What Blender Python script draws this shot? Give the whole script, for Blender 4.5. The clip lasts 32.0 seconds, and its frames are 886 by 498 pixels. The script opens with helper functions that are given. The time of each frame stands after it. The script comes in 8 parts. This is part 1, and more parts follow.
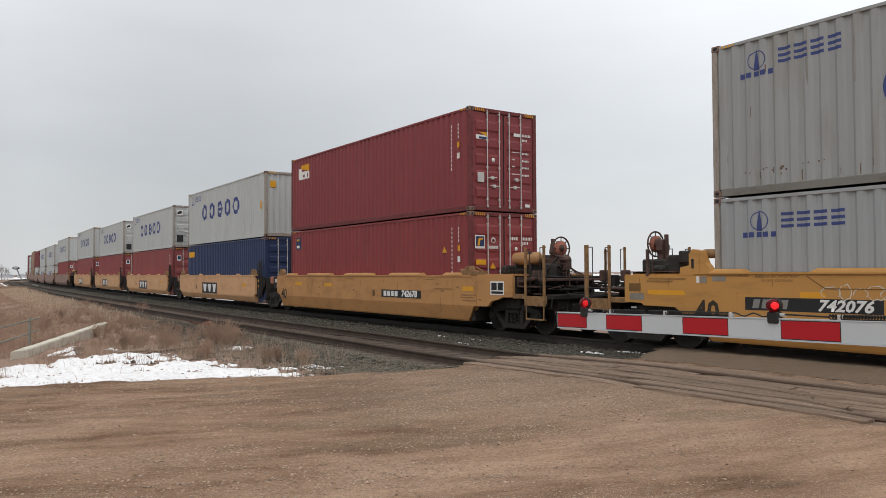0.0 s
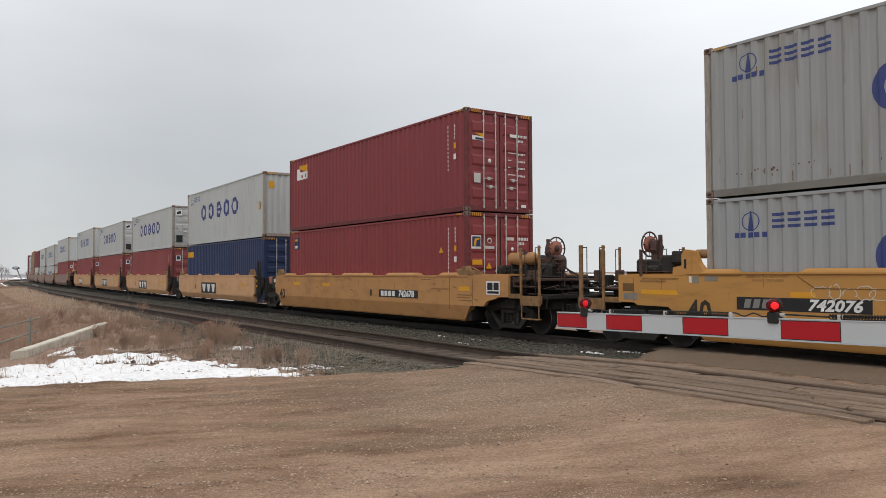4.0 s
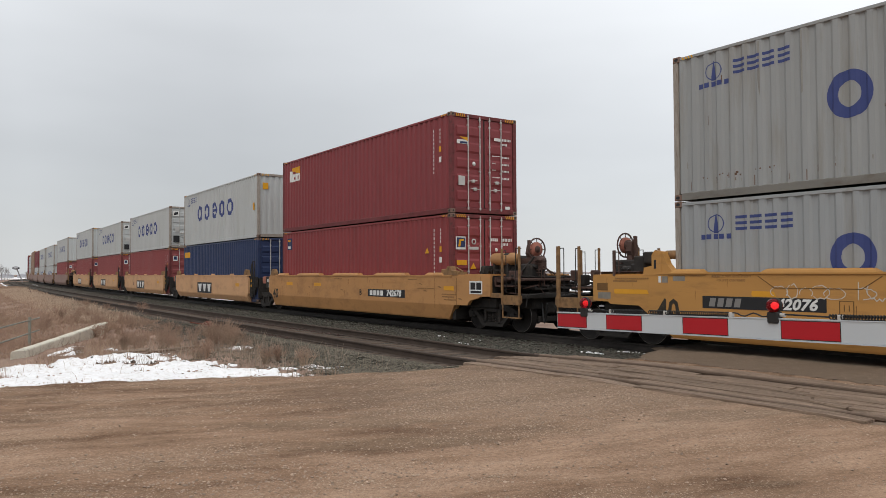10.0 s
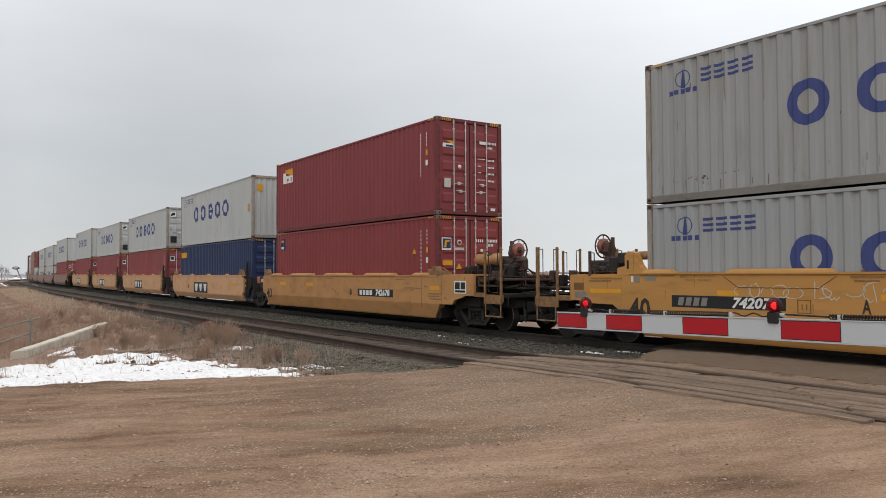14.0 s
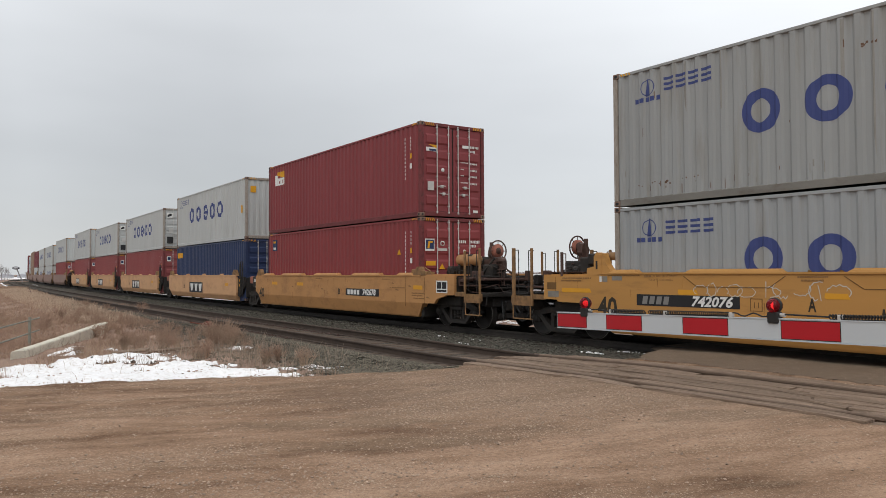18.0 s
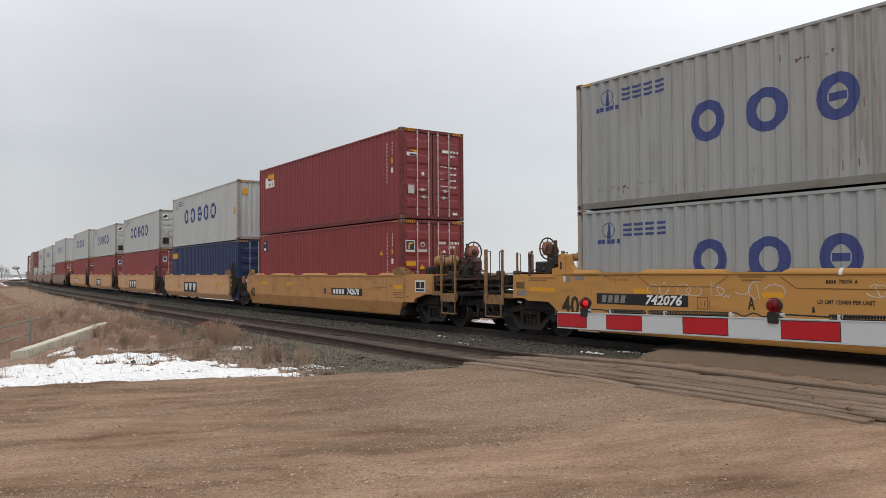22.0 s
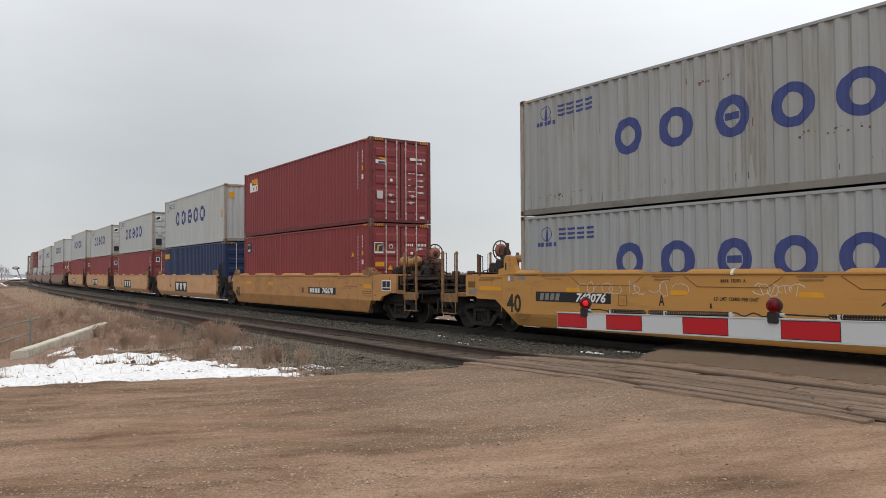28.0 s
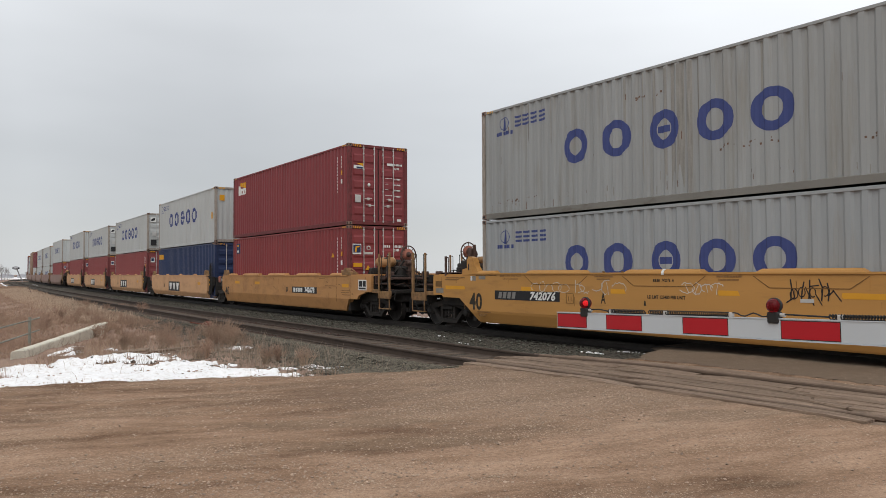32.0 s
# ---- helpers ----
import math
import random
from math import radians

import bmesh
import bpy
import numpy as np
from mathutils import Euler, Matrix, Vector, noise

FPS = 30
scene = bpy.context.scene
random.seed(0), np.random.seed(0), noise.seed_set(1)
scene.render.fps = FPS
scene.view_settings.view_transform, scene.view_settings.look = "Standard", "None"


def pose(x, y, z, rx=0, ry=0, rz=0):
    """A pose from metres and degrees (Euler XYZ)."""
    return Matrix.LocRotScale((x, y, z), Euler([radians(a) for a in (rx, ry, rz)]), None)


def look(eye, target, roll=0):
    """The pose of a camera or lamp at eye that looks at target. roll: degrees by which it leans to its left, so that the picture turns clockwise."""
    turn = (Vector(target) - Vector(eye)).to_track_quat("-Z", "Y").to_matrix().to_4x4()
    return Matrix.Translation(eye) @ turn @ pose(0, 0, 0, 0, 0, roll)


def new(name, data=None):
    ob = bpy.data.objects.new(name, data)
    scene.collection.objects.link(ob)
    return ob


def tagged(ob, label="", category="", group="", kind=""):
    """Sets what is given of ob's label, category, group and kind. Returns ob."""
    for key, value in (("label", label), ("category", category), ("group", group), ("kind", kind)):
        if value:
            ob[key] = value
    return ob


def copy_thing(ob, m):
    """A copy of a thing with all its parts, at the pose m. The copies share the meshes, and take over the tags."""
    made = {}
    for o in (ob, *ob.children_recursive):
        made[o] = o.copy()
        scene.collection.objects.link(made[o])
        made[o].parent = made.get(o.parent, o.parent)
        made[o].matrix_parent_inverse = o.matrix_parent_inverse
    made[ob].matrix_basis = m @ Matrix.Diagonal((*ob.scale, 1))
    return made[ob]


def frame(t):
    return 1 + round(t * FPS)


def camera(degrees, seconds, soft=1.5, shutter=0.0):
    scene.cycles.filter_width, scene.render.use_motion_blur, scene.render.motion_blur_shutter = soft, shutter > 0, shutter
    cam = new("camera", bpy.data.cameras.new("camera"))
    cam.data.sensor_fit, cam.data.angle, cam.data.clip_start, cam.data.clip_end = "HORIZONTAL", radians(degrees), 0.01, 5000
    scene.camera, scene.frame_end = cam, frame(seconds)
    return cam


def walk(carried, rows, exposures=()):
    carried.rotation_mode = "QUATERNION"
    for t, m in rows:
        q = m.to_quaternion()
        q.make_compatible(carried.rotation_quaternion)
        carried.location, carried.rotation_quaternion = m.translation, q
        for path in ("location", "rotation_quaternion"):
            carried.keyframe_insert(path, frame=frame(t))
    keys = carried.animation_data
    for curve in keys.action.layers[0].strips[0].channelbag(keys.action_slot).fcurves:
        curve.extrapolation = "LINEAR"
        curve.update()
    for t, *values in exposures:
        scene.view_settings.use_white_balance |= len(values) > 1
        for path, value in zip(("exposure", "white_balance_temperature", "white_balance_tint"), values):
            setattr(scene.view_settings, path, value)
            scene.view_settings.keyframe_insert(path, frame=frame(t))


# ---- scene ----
cam = camera(60.65, 32.0, soft=0.7)
EYE = (0.0, 0.0, 1.564)
VIEW = look(EYE, (0.0, math.cos(radians(1.77)), 1.564 + math.sin(radians(1.77))), -0.266)
walk(cam, [(0.0, VIEW), (32.0, VIEW)], exposures=[(0.0, 0.0), (32.0, 0.0)])

# ---- light ----
SUN_ELEV, SUN_ROT = radians(55), radians(201)


def make_world():
    w = bpy.data.worlds.new("overcast")
    w.use_nodes = True
    scene.world = w
    nt = w.node_tree
    nt.nodes.clear()
    N, K = nt.nodes.new, nt.links.new
    out, bg, bg2, add = N("ShaderNodeOutputWorld"), N("ShaderNodeBackground"), N("ShaderNodeBackground"), N("ShaderNodeAddShader")
    sky = N("ShaderNodeTexSky")
    sky.sky_type, sky.sun_disc, sky.sun_elevation, sky.sun_rotation = "NISHITA", False, SUN_ELEV, SUN_ROT
    bg.inputs["Strength"].default_value = 0.012
    K(sky.outputs[0], bg.inputs["Color"])
    tc, mp, n1 = N("ShaderNodeTexCoord"), N("ShaderNodeMapping"), N("ShaderNodeTexNoise")
    mp.inputs["Scale"].default_value = (1.0, 1.0, 3.6)
    K(tc.outputs["Generated"], mp.inputs["Vector"])
    K(mp.outputs["Vector"], n1.inputs["Vector"])
    n1.inputs["Scale"].default_value, n1.inputs["Detail"].default_value = 1.5, 4.0
    # an even cloud deck, a little darker a hand above the horizon, brighter towards the hidden sun
    sep, ramp = N("ShaderNodeSeparateXYZ"), N("ShaderNodeValToRGB")
    K(tc.outputs["Generated"], sep.inputs[0])
    e = ramp.color_ramp.elements
    e[0].position, e[0].color = 0.0, (0.515, 0.53, 0.545, 1)
    e[1].position, e[1].color = 1.0, (0.78, 0.79, 0.80, 1)
    for p, v in ((0.06, 0.49), (0.15, 0.50), (0.22, 0.565), (0.36, 0.72)):
        k = e.new(p)
        k.color = (v * 0.975, v, v * 1.025, 1)
    K(sep.outputs["Z"], ramp.inputs["Fac"])
    def math_node(op, x, y):
        q = N("ShaderNodeMath")
        q.operation = op
        for s, val in zip(q.inputs, (x, y)):
            if isinstance(val, float):
                s.default_value = val
            else:
                K(val, s)
        return q.outputs[0]
    side = math_node("MULTIPLY", sep.outputs["X"], 0.22)
    cloud = math_node("MULTIPLY", math_node("SUBTRACT", n1.outputs["Fac"], 0.5), 0.42)
    # thinner cloud to both sides, a thicker bank between
    across = N("ShaderNodeValToRGB")
    K(math_node("MULTIPLY_ADD", sep.outputs["X"], 0.5), across.inputs["Fac"])
    across.inputs["Fac"].links[0].from_node.inputs[2].default_value = 0.5
    q = across.color_ramp.elements
    q[0].position, q[1].position = 0.10, 0.95
    q[0].color = q[1].color = (0.5, 0.5, 0.5, 1)
    for x, v in ((-0.48, 1.20), (-0.41, 1.09), (-0.34, 1.0), (-0.26, 0.95), (-0.135, 0.965), (0.05, 1.07), (0.2, 1.14), (0.32, 1.17), (0.6, 1.15)):
        q.new(0.5 + 0.5 * x).color = (v / 2, v / 2, v / 2, 1)
    bank = math_node("MULTIPLY", across.outputs["Color"], 2.0)
    gain = math_node("MULTIPLY", bank, math_node("ADD", math_node("ADD", side, cloud), 1.0))
    tint = N("ShaderNodeVectorMath")
    tint.operation = "SCALE"
    K(ramp.outputs["Color"], tint.inputs[0])
    K(gain, tint.inputs["Scale"])
    K(tint.outputs[0], bg2.inputs["Color"])
    bg2.inputs["Strength"].default_value = 1.08
    K(bg.outputs[0], add.inputs[0])
    K(bg2.outputs[0], add.inputs[1])
    K(add.outputs[0], out.inputs["Surface"])


make_world()
sun = new("sun", bpy.data.lights.new("sun", "SUN"))
sun.data.energy, sun.data.angle, sun.data.color = 1.1, radians(34), (1.0, 0.96, 0.9)
sun.matrix_world = look((-5, -13, 20), (0, 0, 0))


# ---- materials ----
def mat(name, base, rough=0.6, metal=0.0, vary=0.15, size=1.0, fine=30.0, bump=0.15, dirt=None, dirt_amount=0.3,
        stretch=(1, 1, 1), per_piece=0.0, emit=0.0, spec=0.3):
    """Paint or earth with a coarse and a fine variation, dirt in patches, and relief."""
    m = bpy.data.materials.new(name)
    m.use_nodes = True
    nt = m.node_tree
    N, K = nt.nodes.new, nt.links.new
    b = nt.nodes["Principled BSDF"]
    b.inputs["Roughness"].default_value, b.inputs["Metallic"].default_value = rough, metal
    b.inputs["Specular IOR Level"].default_value = spec
    tc, mp = N("ShaderNodeTexCoord"), N("ShaderNodeMapping")
    mp.inputs["Scale"].default_value = stretch
    K(tc.outputs["Object"], mp.inputs["Vector"])
    n1, n2 = N("ShaderNodeTexNoise"), N("ShaderNodeTexNoise")
    n1.inputs["Scale"].default_value, n1.inputs["Detail"].default_value = size, 5
    n2.inputs["Scale"].default_value, n2.inputs["Detail"].default_value = fine, 3
    K(mp.outputs["Vector"], n1.inputs["Vector"])
    K(tc.outputs["Object"], n2.inputs["Vector"])
    mul = N("ShaderNodeMix")
    mul.data_type, mul.blend_type = "RGBA", "MIX"
    lo = [c * (1 - vary) for c in base]
    hi = [min(1, c * (1 + vary)) for c in base]
    mul.inputs[6].default_value, mul.inputs[7].default_value = (*lo, 1), (*hi, 1)
    ad = N("ShaderNodeMath")
    ad.operation = "MULTIPLY_ADD"
    ad.inputs[1].default_value, ad.inputs[2].default_value = 1.6, -0.55
    av = N("ShaderNodeMath")
    av.operation = "MULTIPLY_ADD"
    av.inputs[1].default_value = 0.45
    K(n2.outputs["Fac"], av.inputs[0])
    K(n1.outputs["Fac"], ad.inputs[0])
    K(ad.outputs[0], av.inputs[2])
    av.use_clamp = True
    K(av.outputs[0], mul.inputs[0])
    col = mul.outputs[2]
    if dirt:
        mx, rp, n3 = N("ShaderNodeMix"), N("ShaderNodeValToRGB"), N("ShaderNodeTexNoise")
        mx.data_type = "RGBA"
        n3.inputs["Scale"].default_value, n3.inputs["Detail"].default_value, n3.inputs["Roughness"].default_value = size * 2.3, 8, 0.65
        K(mp.outputs["Vector"], n3.inputs["Vector"])
        rp.color_ramp.elements[0].position = 0.62 - 0.3 * dirt_amount
        rp.color_ramp.elements[1].position = 0.80 - 0.3 * dirt_amount
        rp.color_ramp.elements[1].color = (0.75, 0.75, 0.75, 1)
        K(n3.outputs["Fac"], rp.inputs["Fac"])
        K(rp.outputs["Color"], mx.inputs[0])
        K(col, mx.inputs[6])
        mx.inputs[7].default_value = (*dirt, 1)
        col = mx.outputs[2]
    if per_piece:
        oi, geo, hs, mm, a2 = N("ShaderNodeObjectInfo"), N("ShaderNodeNewGeometry"), N("ShaderNodeHueSaturation"), N("ShaderNodeMath"), N("ShaderNodeMath")
        a2.operation = "ADD"
        K(oi.outputs["Random"], a2.inputs[0])
        K(geo.outputs["Random Per Island"], a2.inputs[1])
        mm.operation = "MULTIPLY_ADD"
        mm.inputs[1].default_value, mm.inputs[2].default_value = per_piece, 1 - per_piece
        K(a2.outputs[0], mm.inputs[0])
        K(mm.outputs[0], hs.inputs["Value"])
        K(col, hs.inputs["Color"])
        col = hs.outputs["Color"]
    K(col, b.inputs["Base Color"])
    if bump:
        bp = N("ShaderNodeBump")
        bp.inputs["Strength"].default_value, bp.inputs["Distance"].default_value = bump, 0.02
        K(n2.outputs["Fac"], bp.inputs["Height"])
        K(bp.outputs["Normal"], b.inputs["Normal"])
    if emit:
        b.inputs["Emission Color"].default_value = (*base, 1)
        b.inputs["Emission Strength"].default_value = emit
    return m


def gravel(name, base, dark, pale, scale=55.0, patches=None, bands=(0.3, 1.2, 1.0), pale_share=0.16):
    """Trodden gravel: stones of two sizes in finer earth, with damp bands."""
    m = bpy.data.materials.new(name)
    m.use_nodes = True
    nt = m.node_tree
    N, K = nt.nodes.new, nt.links.new
    b = nt.nodes["Principled BSDF"]
    b.inputs["Roughness"].default_value, b.inputs["Specular IOR Level"].default_value = 0.95, 0.15
    tc = N("ShaderNodeTexCoord")
    def vor(s):
        v = N("ShaderNodeTexVoronoi")
        v.inputs["Scale"].default_value, v.inputs["Randomness"].default_value = s, 1.0
        K(tc.outputs["Object"], v.inputs["Vector"])
        return v
    def mix(fac, x, y):
        q = N("ShaderNodeMix")
        q.data_type = "RGBA"
        K(fac, q.inputs[0])
        for val, sock in ((x, q.inputs[6]), (y, q.inputs[7])):
            if isinstance(val, tuple):
                sock.default_value = (*val, 1)
            else:
                K(val, sock)
        return q.outputs[2]
    def step(sock, lo, hi):
        r = N("ShaderNodeMapRange")
        r.inputs[1].default_value, r.inputs[2].default_value = lo, hi
        K(sock, r.inputs[0])
        return r.outputs[0]
    mp, n1 = N("ShaderNodeMapping"), N("ShaderNodeTexNoise")
    mp.inputs["Scale"].default_value = bands
    n1.inputs["Scale"].default_value, n1.inputs["Detail"].default_value, n1.inputs["Roughness"].default_value = 0.55, 7, 0.62
    K(tc.outputs["Object"], mp.inputs["Vector"])
    K(mp.outputs["Vector"], n1.inputs["Vector"])
    n2 = N("ShaderNodeTexNoise")
    n2.inputs["Scale"].default_value, n2.inputs["Detail"].default_value = 9.0, 6
    K(tc.outputs["Object"], n2.inputs["Vector"])
    col = mix(step(n1.outputs["Fac"], 0.40, 0.56), patches or dark, base)
    col = mix(step(n2.outputs["Fac"], 0.42, 0.85), col, dark)
    big, small = vor(scale), vor(scale * 2.3)
    for v, share in ((small, pale_share * 1.3), (big, pale_share)):
        sep = N("ShaderNodeSeparateColor")
        K(v.outputs["Color"], sep.inputs[0])
        core = step(v.outputs["Distance"], 0.42, 0.30)
        for out, tone, lo in ((sep.outputs[0], pale, 1 - share), (sep.outputs[1], dark, 1 - share * 1.1)):
            on = N("ShaderNodeMath")
            on.operation = "MULTIPLY"
            K(step(out, lo, lo + 0.06), on.inputs[0])
            K(core, on.inputs[1])
            col = mix(on.outputs[0], col, tone)
    K(col, b.inputs["Base Color"])
    bp, bp2 = N("ShaderNodeBump"), N("ShaderNodeBump")
    bp.inputs["Strength"].default_value, bp.inputs["Distance"].default_value = 0.9, 0.015
    bp.invert = True
    K(big.outputs["Distance"], bp.inputs["Height"])
    bp2.inputs["Strength"].default_value, bp2.inputs["Distance"].default_value = 0.7, 0.03
    K(n2.outputs["Fac"], bp2.inputs["Height"])
    K(bp.outputs["Normal"], bp2.inputs["Normal"])
    K(bp2.outputs["Normal"], b.inputs["Normal"])
    return m


def road_dirt(name):
    """Packed gravel road: damp and sandy bands, ragged patches, stones thick in some zones and few in others."""
    m = bpy.data.materials.new(name)
    m.use_nodes = True
    nt = m.node_tree
    N, K = nt.nodes.new, nt.links.new
    b = nt.nodes["Principled BSDF"]
    b.inputs["Roughness"].default_value, b.inputs["Specular IOR Level"].default_value = 0.95, 0.15
    tc = N("ShaderNodeTexCoord")

    def noise(scale, stretch, shift, detail=6, rough=0.6, warp=0.0):
        mp, n = N("ShaderNodeMapping"), N("ShaderNodeTexNoise")
        mp.vector_type = "TEXTURE"
        mp.inputs["Rotation"].default_value = (0, 0, radians(13))
        mp.inputs["Scale"].default_value = stretch
        mp.inputs["Location"].default_value = shift
        n.inputs["Scale"].default_value, n.inputs["Detail"].default_value, n.inputs["Roughness"].default_value = scale, detail, rough
        n.inputs["Distortion"].default_value = warp
        K(tc.outputs["Object"], mp.inputs["Vector"])
        K(mp.outputs["Vector"], n.inputs["Vector"])
        return n.outputs["Fac"]

    def calc(op, x, y, z=0.0):
        q = N("ShaderNodeMath")
        q.operation = op
        for v, sock in zip((x, y, z), q.inputs):
            if isinstance(v, (int, float)):
                sock.default_value = v
            else:
                K(v, sock)
        return q.outputs[0]

    def step(sock, lo, hi, top=1.0):
        r = N("ShaderNodeMapRange")
        r.inputs[1].default_value, r.inputs[2].default_value, r.inputs[4].default_value = lo, hi, top
        K(sock, r.inputs[0])
        return r.outputs[0]

    def mix(fac, x, y, kind="MIX"):
        q = N("ShaderNodeMix")
        q.data_type, q.blend_type = "RGBA", kind
        for val, sock in ((fac, q.inputs[0]), (x, q.inputs[6]), (y, q.inputs[7])):
            if isinstance(val, tuple):
                sock.default_value = (*val, 1)
            elif isinstance(val, float):
                sock.default_value = val
            else:
                K(val, sock)
        return q.outputs[2]

    def ramp(sock, stops):
        r = N("ShaderNodeValToRGB")
        while len(r.color_ramp.elements) < len(stops):
            r.color_ramp.elements.new(0.5)
        for e, (p, c) in zip(r.color_ramp.elements, stops):
            e.position, e.color = p, (*c, 1)
        K(sock, r.inputs["Fac"])
        return r.outputs["Color"]

    # sandier where traffic turns in, towards the gate
    dot = N("ShaderNodeVectorMath")
    dot.operation = "DOT_PRODUCT"
    dot.inputs[1].default_value = (0.012, -0.040, 0.0)
    K(tc.outputs["Object"], dot.inputs[0])
    lie = calc("MULTIPLY_ADD", dot.outputs["Value"], 0.72, 0.172)
    bandsn = noise(0.9, (3.2, 0.8, 1), (3, 1, 0), 7, 0.62, 0.4)
    rag = noise(2.6, (2.0, 0.9, 1), (7, 2, 0), 9, 0.72, 0.3)
    zone = noise(0.95, (2.2, 0.75, 1), (11, 5, 0), 6, 0.66, 0.3)
    damp = noise(1.1, (1.9, 1.0, 1), (1, 9, 0), 5, 0.6)
    fine = noise(30.0, (1, 1, 1), (0, 0, 0), 6, 0.78)
    tone = calc("ADD", calc("MULTIPLY_ADD", rag, 0.56, bandsn), lie)
    col = ramp(tone, [(0.57, (0.152, 0.090, 0.056)), (0.68, (0.247, 0.156, 0.102)), (0.79, (0.322, 0.211, 0.144)), (0.95, (0.428, 0.289, 0.202))])
    col = mix(step(damp, 0.61, 0.68, 0.35), col, (0.180, 0.119, 0.075))
    # damp hollows left by puddles
    for cx, cy, rx, ry in ((3.05, 8.35, 0.95, 0.32), (4.1, 8.1, 0.45, 0.14), (2.55, 5.95, 0.35, 0.07), (-1.2, 8.5, 1.3, 0.35), (-0.35, 7.5, 1.35, 0.28), (-0.8, 5.3, 0.8, 0.16)):
        mp, ln = N("ShaderNodeMapping"), N("ShaderNodeVectorMath")
        mp.vector_type = "TEXTURE"
        mp.inputs["Location"].default_value, mp.inputs["Scale"].default_value = (cx, cy, 0), (rx, ry, 100)
        mp.inputs["Rotation"].default_value = (0, 0, radians(8))
        ln.operation = "LENGTH"
        K(tc.outputs["Object"], mp.inputs["Vector"])
        K(mp.outputs["Vector"], ln.inputs[0])
        spot = calc("MULTIPLY_ADD", rag, 1.6, ln.outputs["Value"])
        col = mix(step(spot, 1.85, 1.45, 0.6), col, (0.165, 0.112, 0.074))
    # greyer gravel spilled from the crossing
    mp, ln = N("ShaderNodeMapping"), N("ShaderNodeVectorMath")
    mp.vector_type = "TEXTURE"
    mp.inputs["Location"].default_value, mp.inputs["Scale"].default_value = (1.6, 10.6, 0), (3.4, 2.6, 100)
    mp.inputs["Rotation"].default_value = (0, 0, radians(-14))
    ln.operation = "LENGTH"
    K(tc.outputs["Object"], mp.inputs["Vector"])
    K(mp.outputs["Vector"], ln.inputs[0])
    spill = step(calc("MULTIPLY_ADD", rag, 1.2, ln.outputs["Value"]), 1.9, 1.1)
    col = mix(calc("MULTIPLY", spill, 0.5), col, (0.262, 0.196, 0.146))
    grav = calc("MAXIMUM", step(zone, 0.47, 0.60), calc("MULTIPLY", spill, 0.8))
    col = mix(step(zone, 0.48, 0.66, 0.35), col, (0.335, 0.243, 0.173))
    for s, floor in ((95.0, 0.45), (42.0, 0.20)):
        v = N("ShaderNodeTexVoronoi")
        v.inputs["Scale"].default_value = s
        K(tc.outputs["Object"], v.inputs["Vector"])
        sep = N("ShaderNodeSeparateColor")
        K(v.outputs["Color"], sep.inputs[0])
        on = calc("MULTIPLY", step(v.outputs["Distance"], 0.46, 0.32), calc("MULTIPLY_ADD", grav, 1.0 - floor, floor))
        on = calc("MULTIPLY", on, step(sep.outputs[0], 0.60, 0.68))
        tint = ramp(sep.outputs[1], [(0.0, (0.11, 0.070, 0.048)), (0.20, (0.230, 0.155, 0.108)), (0.50, (0.43, 0.315, 0.235)), (1.0, (0.60, 0.485, 0.38))])
        col = mix(on, col, tint)
        big = on
    col = mix(1.0, col, ramp(fine, [(0.36, (0.74, 0.725, 0.70)), (0.50, (1.0, 0.98, 0.955)), (0.64, (1.24, 1.215, 1.18))]), "MULTIPLY")
    K(col, b.inputs["Base Color"])
    normal = None
    for h, st, d in ((big, 0.9, 0.014), (fine, 0.7, 0.02), (rag, 0.5, 0.03)):
        bp = N("ShaderNodeBump")
        bp.inputs["Strength"].default_value, bp.inputs["Distance"].default_value = st, d
        K(h, bp.inputs["Height"])
        if normal:
            K(normal, bp.inputs["Normal"])
        normal = bp.outputs["Normal"]
    K(normal, b.inputs["Normal"])
    return m


YELLOW = mat("ochre_car_paint", (0.462, 0.235, 0.068), 0.55, vary=0.10, size=0.7, fine=60, bump=0.03, dirt=(0.30, 0.155, 0.055), dirt_amount=0.2, stretch=(0.5, 1, 2.5))
YELLOW_B = mat("faded_ochre_car_paint", (0.455, 0.232, 0.088), 0.6, vary=0.14, size=0.7, fine=50, bump=0.04, dirt=(0.31, 0.152, 0.062), dirt_amount=0.42, stretch=(0.9, 1, 1.6))
BROWNCAR = mat("faded_brown_car_paint", (0.27, 0.175, 0.145), 0.65, vary=0.15, size=0.6, fine=40, bump=0.03)
END_PAINT = mat("grimy_ochre_end_paint", (0.25, 0.140, 0.062), 0.7, vary=0.25, size=3, fine=40, bump=0.1, dirt=(0.10, 0.06, 0.035), dirt_amount=0.5)
PLATE = mat("dull_grey_plate", (0.235, 0.215, 0.185), 0.5, 0.2, vary=0.2, size=6, bump=0.05)
STENCIL = mat("worn_brown_stencil", (0.25, 0.135, 0.052), 0.7, vary=0.2, size=5, bump=0)
RUST_RUN = mat("faint_rust_run", (0.27, 0.130, 0.055), 0.8, vary=0.25, size=5, bump=0)
PATCH = mat("orange_paint_patch", (0.64, 0.305, 0.025), 0.6, vary=0.08, size=3)
RED = mat("oxide_red_container_paint", (0.208, 0.039, 0.043), 0.5, vary=0.08, size=0.5, fine=80, bump=0.02, dirt=(0.165, 0.033, 0.035), dirt_amount=0.2, stretch=(1.2, 1.2, 0.35), spec=0.32)
